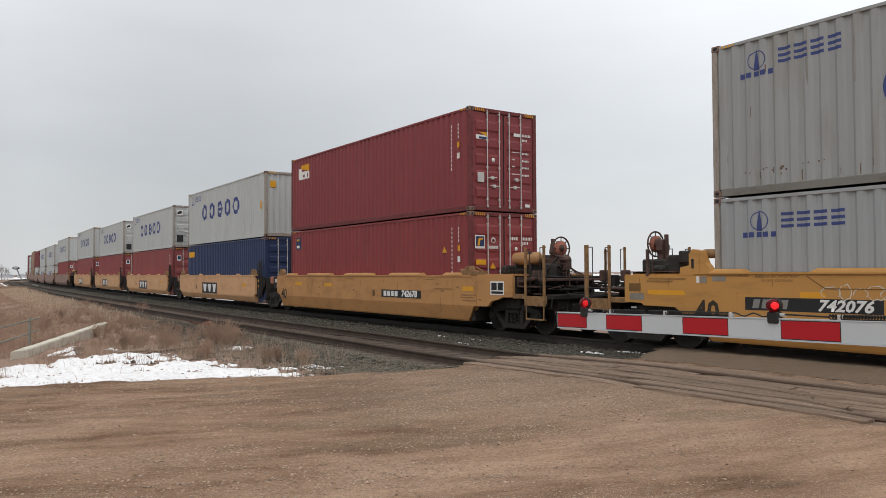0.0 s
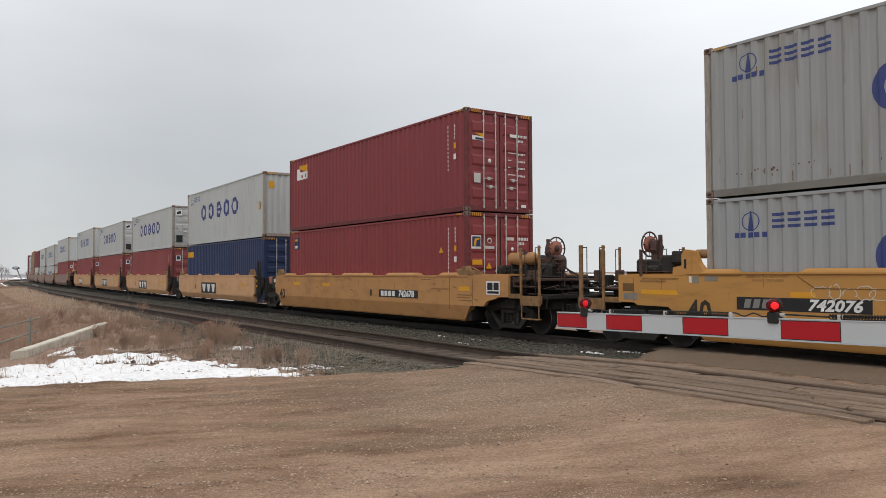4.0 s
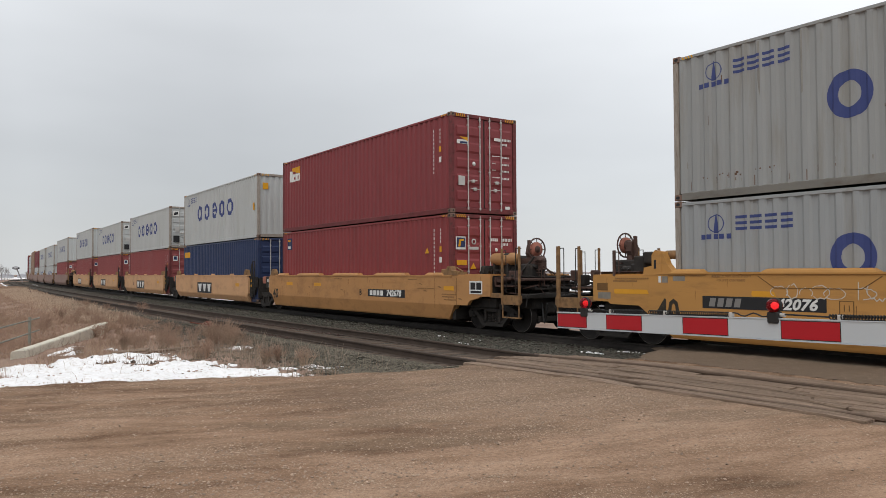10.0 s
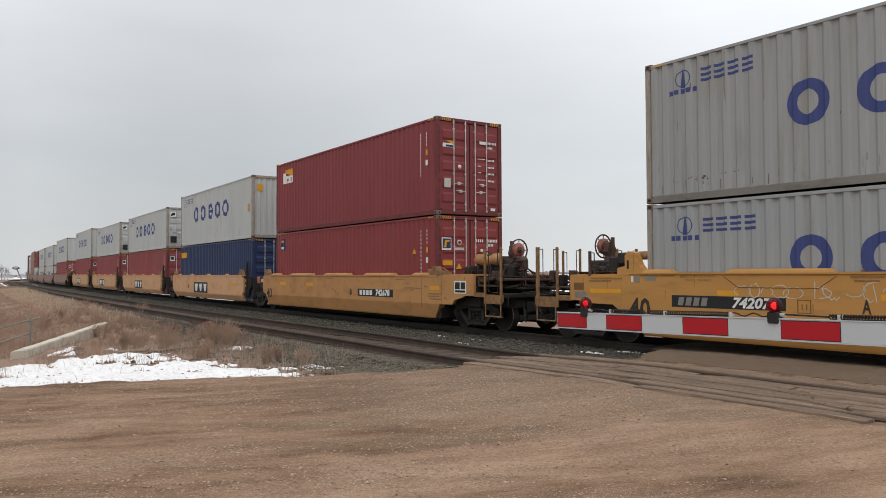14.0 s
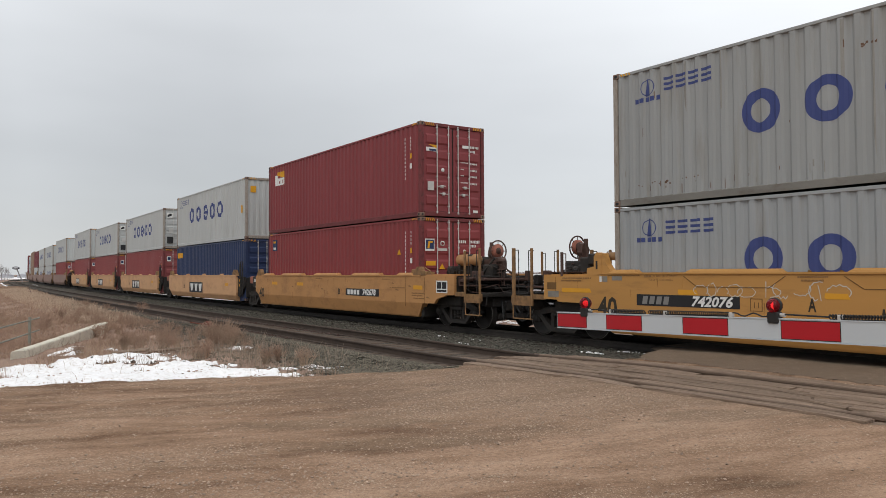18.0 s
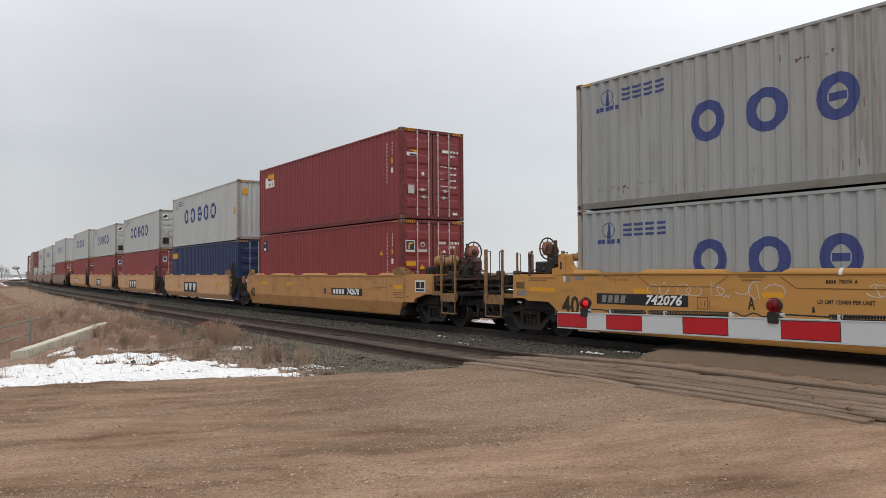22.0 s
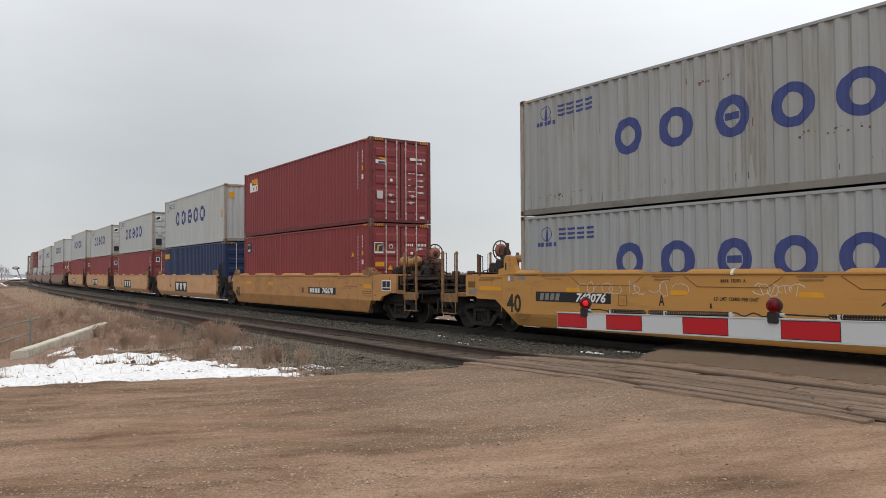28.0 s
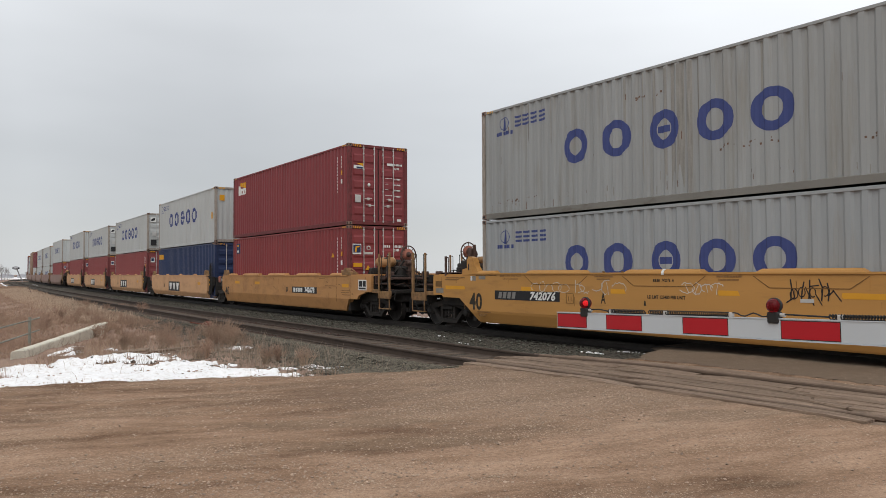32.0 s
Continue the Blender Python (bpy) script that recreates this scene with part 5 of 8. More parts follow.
def big_rings(c, zc, scale=1.0, x_from=2.55, step=1.215, size=0.385, ht=0.40, fine=0.03):
    """The five large blue figures on the side and the small emblem near the end."""
    for k, (shift, wider) in enumerate(((0.0, 1.0), (-0.01, 1.06), (-0.08, 0.97), (-0.05, 1.05), (-0.03, 1.10))):
        x, rx = x_from - k * step + shift, size * scale * wider
        w, wz = 0.205 * scale, 0.18 * scale
        spans = ring(x, zc, rx, ht * scale, w, wz)
        if k == 2:
            oval = spans
            spans = lambda q, oval=oval, zc=zc: sorted(oval(q) + ([(zc - 0.07 * scale, zc + 0.07 * scale)] if len(oval(q)) == 2 and oval(q)[0][1] < zc - 0.1 * scale else []))
        part("side_emblem", laid_on(spans, x - rx, x + rx, YF, fine=fine), INK, c, "large dark blue painted figure", fix=False)


def small_marks(c, z):
    """The ship-like emblem in a ring over a row of bars, and four barred blocks beside it, centred z above the underside."""
    part("end_emblem", laid_on(ring(5.16, z + 0.01, 0.175, 0.175, 0.018, 0.018), 4.985, 5.335, YF, fine=0.01), INK, c, "small blue emblem", fix=False)
    part("end_emblem", laid_on(lambda x: [(z - 0.17, z + 0.235 - abs(x - 5.175) * 6)] if abs(x - 5.175) < 0.055 else [], 5.12, 5.23, YF, fine=0.01), INK, c, fix=False)
    for k in range(5):
        a = 5.505 - k * 0.138
        part("end_emblem", laid_on(rect(z - 0.285, z - 0.19), a - 0.10, a, YF), INK, c, fix=False)
    for k in range(4):
        a = 4.74 - k * 0.293
        for q in (-0.135, -0.03, 0.08):
            part("side_mark", laid_on(rect(z + q, z + q + 0.055), a - 0.235, a, YF), INK, c, "small blue painted bar", fix=False)


def weathering(c, H):
    """Streaks of dirt and rust, a darker repaired stretch, scrapes near the foot."""
    rnd = random.Random(77)
    stain = mat("dirt_streak", (0.258, 0.250, 0.232), 0.8, vary=0.3, size=4, bump=0, stretch=(5, 5, 0.4))
    rust = mat("rust_streak", (0.14, 0.085, 0.06), 0.85, vary=0.3, size=6, bump=0)
    for x0, x1, z0 in ((0.02, 0.10, 0.35), (-0.14, -0.06, 0.4), (-0.38, -0.22, 0.5), (-0.58, -0.47, 0.3), (-0.75, -0.7, 0.9), (0.3, 0.38, 1.2), (0.62, 0.66, 0.5), (1.1, 1.16, 1.6), (3.4, 3.44, 1.9), (-2.1, -2.05, 1.5), (4.2, 4.25, 2.0)):
        top = H - 0.12
        part("dirt_streak", laid_on(lambda q, z0=z0, top=top: [(z0 + 0.25 * math.sin(q * 40), top)], x0, x1, YF, out=0.0015), stain, c, "brown dirt streak", fix=False)
    for x0, x1, z0, n in ((0.1, 0.95, H - 0.62, 14), (-2.4, -1.2, 0.95, 16), (3.9, 5.5, 0.42, 14), (-4.6, -3.9, 0.75, 6)):
        for _ in range(n):
            x, z, w = rnd.uniform(x0, x1), z0 + rnd.uniform(-0.05, 0.05), rnd.uniform(0.008, 0.022)
            part("rust_spot", laid_on(rect(z - w, z + w), x, x + 2 * w, YF, out=0.002), rust, c, "small rust spot", fix=False)
    for _ in range(60):
        x = rnd.uniform(-5.8, 5.8)
        z = rnd.choice((rnd.uniform(0.25, 0.5), rnd.uniform(0.3, 0.6), rnd.uniform(0.6, H - 0.2)))
        w, l = rnd.uniform(0.006, 0.022), rnd.uniform(0.03, 0.2)
        part("rust_streak", laid_on(rect(z - l, z), x, x + w, YF, out=0.002), rust if rnd.random() < 0.45 else stain, c, "small rust streak", fix=False)


def door_code(c, H, logo=None):
    """Bars, stickers and emblems on the door end and the nearby side."""
    x = -LEN / 2 - 0.004

    def row(y0, y1, z, h, n):
        w = (y0 - y1) / n
        for i in range(n):
            part("stencil_mark", Shape().box(x - 0.003, x, y0 - (i + 0.62) * w, y0 - i * w, z - h * 0.36, z + h * 0.36), WHITE, c)
    if logo == "upper":
        part("stencil_mark", Shape().box(x - 0.003, x, -0.60, -0.35, H - 0.71, H - 0.62), WHITE, c)
        for z, y1, n in ((1.73, -0.57, 8), (1.517, -0.41, 3), (1.318, -0.41, 3), (1.10, -0.57, 8)):
            row(-0.28, y1, z, 0.04, n)
            row(-0.66, -0.92, z - 0.02, 0.075, 5)
        row(-0.66, -1.0, H - 0.66, 0.1, 6)
        row(-0.66, -0.86, H - 0.80, 0.09, 4)
    else:
        row(-0.19, -0.49, H - 0.735, 0.12, 4)
        row(-0.61, -1.02, H - 0.735, 0.12, 7)
        row(-0.65, -0.87, H - 0.865, 0.11, 4)

    def mark(x0, x1, z):
        part("stencil_mark", Shape().add([(x0, YF + .004, z), (x1, YF + .004, z), (x1, YF + .004, z + 0.075), (x0, YF + .004, z + 0.075)], [(0, 1, 2, 3)]), WHITE, c, fix=False)
    for k in range(11):
        mark(-5.20, -5.24, H - 0.49 - k * 0.122)
    for k in range(4):
        mark(-5.53, -5.57, H - 0.49 - k * 0.112)
    part("sticker", Shape().box(-5.60, -5.50, YF, YF + .005, H - 1.09, H - 0.93), AMBER, c, "small amber sticker")
    part("sticker", Shape().box(-5.61, -5.49, YF, YF + .005, H - 1.40, H - 1.24), WHITE, c, "small white sticker")


def red_upper_marks(c):
    H = 2.896
    door_code(c, H, "upper")
    x = -LEN / 2 - 0.004
    p = part("emblem_panel", Shape().box(x - .003, x, 0.60, 1.01, 2.0, 2.12), WHITE, c, "white, blue and gold emblem")
    s = Shape().prism([(0.62, 2.09), (0.62, 2.20), (0.92, 2.20)], x - .006, x - .002, "x")
    part("emblem_field", s, AMBER, p)
    s = Shape().box(x - .006, x - .002, 0.64, 0.90, 2.01, 2.07)
    part("emblem_field", s, NAVY, p)
    part("sticker", Shape().lathe([(0.0, -0.004), (0.062, -0.004), (0.062, 0.0)], 12, "x", (x, 0.40, 1.445)), WHITE, c, "round white sticker")
    part("data_plate", Shape().box(x - .012, x, 0.73, 0.96, 0.80, 1.07, 0.004), STEEL, c, "galvanised data plate")
    part("sticker", Shape().box(x - .003, x, -0.94, -0.76, 0.165, 0.25), WHITE, c)
    p = part("emblem_panel", laid_on(lambda q: [(2.0, 2.30 if q < 5.1 else 2.44)], 4.42, 5.37, YF), WHITE, c, "white and gold emblem panel", fix=False)
    part("emblem_field", laid_on(lambda q: [(2.28 + (q - 4.42) * 0.2, 2.56)], 4.42, 5.22, YF, out=0.006), AMBER, p, fix=False)
    part("emblem_field", laid_on(rect(2.06, 2.22), 4.50, 4.66, YF, out=0.006), RED, p, fix=False)
    part("emblem_field", laid_on(rect(2.08, 2.18), 4.80, 4.98, YF, out=0.006), RED, p, fix=False)


def red_lower_marks(c):
    H = 2.896
    door_code(c, H)
    x = -LEN / 2 - 0.004
    p = part("emblem_panel", Shape().box(x - .003, x, 0.72, 1.06, H - 1.03, H - 0.66), WHITE, c, "framed blue and yellow emblem")
    part("emblem_field", Shape().box(x - .006, x - .002, 0.74, 1.03, H - 0.97, H - 0.69), NAVY, p)
    part("emblem_field", Shape().prism([(0.98, H - 0.95), (0.91, H - 0.95), (0.88, H - 0.79), (0.79, H - 0.78), (0.78, H - 0.73), (0.94, H - 0.74)], x - .009, x - .005, "x"), AMBER, p)
    part("emblem", Shape().lathe([(0.05, -0.003), (0.085, -0.003), (0.085, 0), (0.05, 0)], 14, "x", (x, 0.42, H - 0.80)), STEEL, c)
    part("emblem", Shape().box(x - .003, x, 0.25, 0.59, H - 1.03, H - 0.95), STEEL, c)
    part("sticker", Shape().lathe([(0.0, -0.004), (0.055, -0.004), (0.055, 0.0)], 12, "x", (x, -0.41, H - 1.03)), WHITE, c, "round white sticker")
    part("sticker", Shape().prism([(0.55, 1.31), (0.335, 1.31), (0.44, 1.48)], x - .004, x, "x"), AMBER, c, "yellow warning triangle")
    part("sticker", Shape().box(x - .004, x, 0.68, 1.03, 1.42, 1.56), AMBER, c, "yellow warning label")
    part("sticker", Shape().prism([(-4.95, 1.775), (-4.73, 1.775), (-4.84, 1.95)], YF, YF + .004, "y"), AMBER, c, "yellow warning triangle")
    p = part("emblem_panel", laid_on(rect(2.15, 2.62), 5.2, 5.6, YF), NAVY, c, "small blue and gold emblem", fix=False)
    part("emblem_field", laid_on(rect(2.48, 2.56), 5.28, 5.55, YF, out=0.006), AMBER, p, fix=False)
    part("emblem_field", laid_on(rect(2.2, 2.3), 5.28, 5.55, YF, out=0.006), WHITE, p, fix=False)


def pale_end_marks(c, H):
    x = -LEN / 2 - 0.05
    q = part("emblem_panel", Shape().box(x - .003, x, 0.66, 1.02, H - 0.62, H - 0.3), WHITE, c, "small black and white emblem")
    part("emblem_field", Shape().prism([(0.98, H - 0.57), (0.72, H - 0.5), (0.72, H - 0.35), (0.86, H - 0.36), (0.98, H - 0.46)], x - .006, x - .002, "x"), BLACK, q)
    part("sticker", Shape().prism([(0.1, H - 0.6), (-0.2, H - 0.6), (-0.05, H - 0.35)], x - .004, x, "x"), AMBER, c, "yellow warning triangle")
    part("vent", Shape().box(x - .02, x, 0.62, 1.0, 0.35, 0.75, 0.01), BLACK, c, "dark vent grille")
    part("data_plate", Shape().box(x - .012, x, 0.65, 0.9, 1.0, 1.3, 0.004), STEEL, c)


def end_stickers(c, H):
    x = -LEN / 2 + 0.02
    part("sticker", Shape().box(x - .004, x, 0.72, 0.98, H - 0.72, H - 0.42), AMBER, c, "amber label")
    part("sticker", Shape().prism([(-0.9, H - 0.95), (-1.08, H - 0.95), (-0.99, H - 0.78)], x - .004, x, "x"), AMBER, c, "yellow warning triangle")
    part("sticker", Shape().box(-5.65, -5.45, YF, YF + .004, 1.25, 1.6), AMBER, c, "amber label")


# ---- the train ----
def put(thing, u, z=0.0):
    thing.matrix_world = line_pose(u) @ pose(0, 0, z)
    ROLLING.append((thing, u, z))
    return thing


def stack(u, base, lower, upper, h_low):
    put(lower, u, base)
    put(upper, u, base + h_low + 0.018)


def build_train():
    HC, STD = 2.896, 2.591
    # the wagon in the foreground and its two grey boxes
    g = put(well_car(("coupler", "coupler"), YELLOW, "ochre yellow well wagon with black number panel and graffiti", 1.605, (7.9, -7.9)), -16.800)
    stencils_main(g)
    gl = container(GREY, STD, "weathered pale grey container, lower of a stack, blue figures", True, TANPOST)
    big_rings(gl, 1.425, x_from=2.62, fine=0.009)
    small_marks(gl, 2.10)
    gu = container(GREY_U, HC, "weathered pale grey container, upper of a stack, rust streaks", True, TANPOST)
    big_rings(gu, 1.51, x_from=2.62, fine=0.009)
    small_marks(gu, 2.43)
    weathering(gu, HC)
    stack(-16.800, 0.362, gl, gu, STD)
    # the wagon with two red boxes
    r = put(well_car(("joint", "coupler"), YELLOW_B, "faded ochre well wagon under two red containers", 1.56, (8.35, -7.75)), 3.046)
    stencils_red_load(r)
    wear_on_side(r, 91, 34)
    rl = container(RED_L, HC, "oxide red container with door rods, lower of a stack", True, RED_TRIM)
    red_lower_marks(rl)
    ru = container(RED, HC, "oxide red container with door rods, upper of a stack", True, RED_TRIM)
    red_upper_marks(ru)
    stack(3.046, 0.355, rl, ru, HC)
    # middle wagons
    m = put(well_car(("joint", "joint"), YELLOW_C, "faded ochre well wagon with a black emblem panel", 1.495, (8.6,)), 18.137)
    stencils_mid(m)
    navy = container(NAVY, HC, "navy blue container with door rods under a grey one")
    part("emblem_panel", laid_on(rect(2.2, 2.5), 4.8, 6.0, YF), AMBER, navy, "amber emblem", fix=False)
    gb = container(GREY_B, HC, "light grey container with blue figures, corrugated end", False, TANPOST)
    big_rings(gb, 1.66, 1.0, 2.98, 1.27, 0.42, 0.42)
    small_marks(gb, 2.49)
    end_stickers(gb, HC)
    stack(18.137, 0.27, navy, gb, HC)
    red = container(RED_B, HC, "faded red container with door rods under a pale one", True, RED_TRIM)
    door_code(red, HC)
    p = part("emblem_panel", Shape().box(-LEN / 2 - .008, -LEN / 2 - .004, 0.72, 0.98, HC - 0.80, HC - 0.48), WHITE, red, "white emblem")
    part("emblem_field", Shape().box(-LEN / 2 - .012, -LEN / 2 - .007, 0.76, 0.94, HC - 0.72, HC - 0.52), NAVY, p)
    pale = container(GREY_B, STD, "pale grey container with blue figures and pale doors", True, TANPOST)
    big_rings(pale, 1.42, 1.0, 2.9, 1.25, 0.42, 0.40)
    small_marks(pale, 2.24)
    pale_end_marks(pale, STD)
    tall = container(GREY_B, HC, "tall pale grey container with blue figures", False, TANPOST)
    big_rings(tall, 1.6, 1.0, 2.8, 1.25, 0.42, 0.40)
    small_marks(tall, 2.54)
    pink = well_car(("joint", "joint"), YELLOW_C, "pale tan well wagon with a black emblem panel", 1.495, (8.6,))
    stencils_mid(pink)
    for u, up in ((33.767, pale), (49.665, copy_thing(pale, Matrix())), (65.41, tall)):
        car = copy_thing(pink, Matrix()) if u > 34 else pink
        put(car, u)
        low = red if u < 40 else copy_thing(red, Matrix())
        stack(u, 0.26, low, up, HC)
    # the older brown wagons beyond, round the bend
    brown = well_car(("joint", "coupler"), BROWNCAR, "old brown well wagon far down the line", 1.52, (7.75, -7.75))
    put(brown, 86.33)
    wine = container(mat("wine_red_container_paint", (0.16, 0.035, 0.04), 0.6, vary=0.1, size=0.5, bump=0.02), HC, "dark red container far down the line")
    sand = container(mat("tan_container_paint", (0.25, 0.16, 0.11), 0.6, vary=0.1, size=0.5, bump=0.02), HC, "tan brown container far down the line")
    plain = container(GREY_B, STD, "pale grey container far down the line", False, TANPOST)
    big_rings(plain, 1.42, 1.0, 2.6, 1.25, 0.42, 0.40)
    high = container(GREY_B, HC, "tall pale grey container far down the line", False, TANPOST)
    big_rings(high, 1.58, 1.0, 2.6, 1.25, 0.42, 0.40)
    stack(86.33, 0.2, copy_thing(red, Matrix()), high, HC)
    put(plain, 103.4, 0.2)
    put(copy_thing(high, Matrix()), 103.4, 2.81)
    put(copy_thing(brown, Matrix()), 103.4)
    far = [(119.2, plain, high), (134.9, plain, wine), (150.6, sand, sand), (166.3, plain, plain), (186.5, wine, wine), (202.2, wine, wine)]
    for u, lo, up in far:
        put(copy_thing(brown, Matrix()), u)
        stack(u, 0.2, copy_thing(lo, Matrix()), copy_thing(up, Matrix()), 2.896 if lo is not plain else 2.591)
    put(wine, 217.9, 0.2)
    put(sand, 217.9, 3.12)
    put(copy_thing(brown, Matrix()), 217.9)


build_train()


def motions():
    # the second gate lamp flashes as an added shade turns round its bulb in 1.0208 s
    rows = [0.1 * k for k in range(321)]
    for shade, x, z in SHADES:
        walk(shade, [(t, pose(x, 0, z, 0, 0, -54 + 360 * (t / 1.0208 - 0.4))) for t in rows])
    times = [float(t) for t in range(0, 33)]
    for thing, u, z in ROLLING:
        walk(thing, [(t, line_pose(u + rolled(t)) @ pose(0, 0, z)) for t in times])
        for truck_part in [o for o in thing.children if o.name.startswith("truck")]:
            for w in [o for o in truck_part.children if o.name.startswith("wheelset")]:
                x = w.location.x
                walk(w, [(t, pose(x, 0, 0.425, 0, math.degrees(rolled(t) / 0.42), 0)) for t in times])


# ---- ground, tracks ----
def grid_axis(marks):
    """Coordinates between marks of (position, spacing)."""
    out = []
    for (a, s0), (b, s1) in zip(marks, marks[1:]):
        n = max(1, int((b - a) / s0 + 0.5)) if s0 == s1 else max(1, int((b - a) * abs(math.log(s1 / s0)) / abs(s1 - s0) + 0.5))
        if s0 == s1:
            out += list(np.linspace(a, b, n, endpoint=False))
        else:
            w = np.geomspace(s0, s1, n)
            out += list(a + (b - a) * np.concatenate([[0], np.cumsum(w)[:-1]]) / w.sum())
    return np.array(out + [marks[-1][0]])


def smooth(a, b, x):
    t = np.clip((np.asarray(x, float) - a) / (b - a), 0, 1)
    return t * t * (3 - 2 * t)


def wob(x, y, f, seed=0.0):
    """Cheap smooth waviness for arrays, about -1 to 1."""
    x, y = np.asarray(x, float) * f, np.asarray(y, float) * f
    return (np.sin(x * 1.7 + 1.3 * np.sin(y * 1.1 + seed) + seed) + np.sin(y * 2.1 + 1.7 * np.sin(x * 0.9 - seed)) + 0.6 * np.sin(3.7 * x + 2.9 * y + 2 * seed) + 0.5 * np.sin(5.3 * y - 4.1 * x + seed)) / 2.6


# the edge of the gravel road on the weeds' side, as y over x
EDGE_X = [-400, -20, -6.7, -5.3, -3.6, -2.7, -1.8, -0.8, 0.2, 0.9]
EDGE_Y = [-130, 6.5, 11.5, 12.1, 12.45, 12.6, 12.6, 12.65, 12.75, 13.2]


def road_side(x, y):
    """Metres inside the gravel road (positive) or outside it."""
    u, lat = along(x, y)
    near = np.interp(x, EDGE_X, EDGE_Y) + 0.12 * wob(x, y, 2.0, 1.0) - y
    near = np.where(np.asarray(x) > 0.75, 3.0, near)
    over = np.where(lat > SIDE - 1.2, -8.85, np.interp(lat, [0.0, 0.85, 2.7, 3.4], [-8.75, -8.9, -10.1, -10.2])) - u + 0.16 * wob(x, y, 1.5)
    return np.where(lat > SIDE + 1.5, near, over)


def land(x, y):
    """The height of the bare ground."""
    x, y = np.asarray(x, float), np.asarray(y, float)
    u, lat = along(x, y)
    rough = 0.05 * wob(x, y, 0.55, 2.0) + 0.03 * wob(x, y, 1.9, 4.0)
    far = -0.27 + 0.12 * smooth(30, 90, np.hypot(x, y)) + 0.25 * wob(x, y, 0.05) * smooth(40, 120, np.hypot(x, y))
    z = far + rough
    # a weedy bank beside the siding and a low hollow beyond it
    z = z - 0.22 * smooth(8.5, 10.5, lat) * (1 - smooth(14, 20, lat)) * smooth(6, 14, u)
    z = z + 0.12 * smooth(12, 27, u) * (1 - smooth(70, 110, u)) * np.exp(-((lat - SIDE - 2.3) / 1.3) ** 2)
    r = road_side(x, y)
    road = -0.11 + 0.10 * smooth(9.0, 6.2, lat) + 0.012 * wob(x, y, 1.3, 3.0)
    k = smooth(-0.9, 0.15, r)
    z = z * (1 - k) + (road - 0.10) * k
    return z


def build_ground():
    xs = grid_axis([(-2600, 500), (-120, 12), (-34, 0.7), (-16, 0.45), (12, 0.45), (30, 0.9), (140, 14), (2600, 500)])
    ys = grid_axis([(-2600, 500), (-60, 14), (0, 0.6), (3, 0.4), (34, 0.4), (60, 1.2), (260, 14), (2600, 500)])
    X, Y = np.meshgrid(xs, ys)
    u, lat = along(X, Y)
    Z = land(X, Y)
    bed = (np.abs(lat - SIDE / 2) < SIDE / 2 + 2.2) & (u > -58) & (u < 400)
    Z = np.where(bed, np.minimum(Z, -0.50), Z)
    nx = len(xs)
    v = np.stack([X, Y, Z], -1).reshape(-1, 3)
    s = Shape()
    s.v = [tuple(p) for p in v.tolist()]
    s.f = [(j * nx + i, j * nx + i + 1, (j + 1) * nx + i + 1, (j + 1) * nx + i) for j in range(len(ys) - 1) for i in range(nx - 1)]
    s.s = [True] * len(s.f)
    tagged(part("ground", s, SOIL, fix=False), "brown winter ground with dead grass", "ground", kind="structure")


def patch(name, material, xs, ys, inside, height, label, category):
    """A sheet over the cells of a grid that lie inside."""
    X, Y = np.meshgrid(xs, ys)
    I = inside(X, Y)
    Z = height(X, Y, I)
    nx = len(xs)
    keep = I > 0
    cell = keep[:-1, :-1] & keep[1:, :-1] & keep[:-1, 1:] & keep[1:, 1:]
    ids, s = {}, Shape()
    for j, i in np.argwhere(cell):
        q = []
        for a, b in ((j, i), (j, i + 1), (j + 1, i + 1), (j + 1, i)):
            k = a * nx + b
            if k not in ids:
                ids[k] = len(s.v)
                s.v.append((float(X[a, b]), float(Y[a, b]), float(Z[a, b])))
            q.append(ids[k])
        s.f.append(tuple(q))
    s.s = [True] * len(s.f)
    return tagged(part(name, s, material, fix=False), label, category, kind="structure")


def lift(u, lat):
    """The siding dips before the crossing and rises on it, more on its far rail."""
    u, lat = np.asarray(u, float), np.asarray(lat, float)
    hump = np.interp(u, [-11.5, -10, -8.5, -6.5, -3.0], [0.018, 0.0, -0.02, -0.02, 0.0])
    cant = 0.036 * smooth(-8.5, -11.5, u) * np.interp(lat, [0.0, 0.9, SIDE - 0.755, SIDE + 0.755], [0.0, 0.5, 1.0, 0.0])
    return (hump + cant) * np.interp(lat, [-1.0, 0.6, SIDE + 1.3, SIDE + 3.5], [0.0, 1.0, 1.0, 0.0])


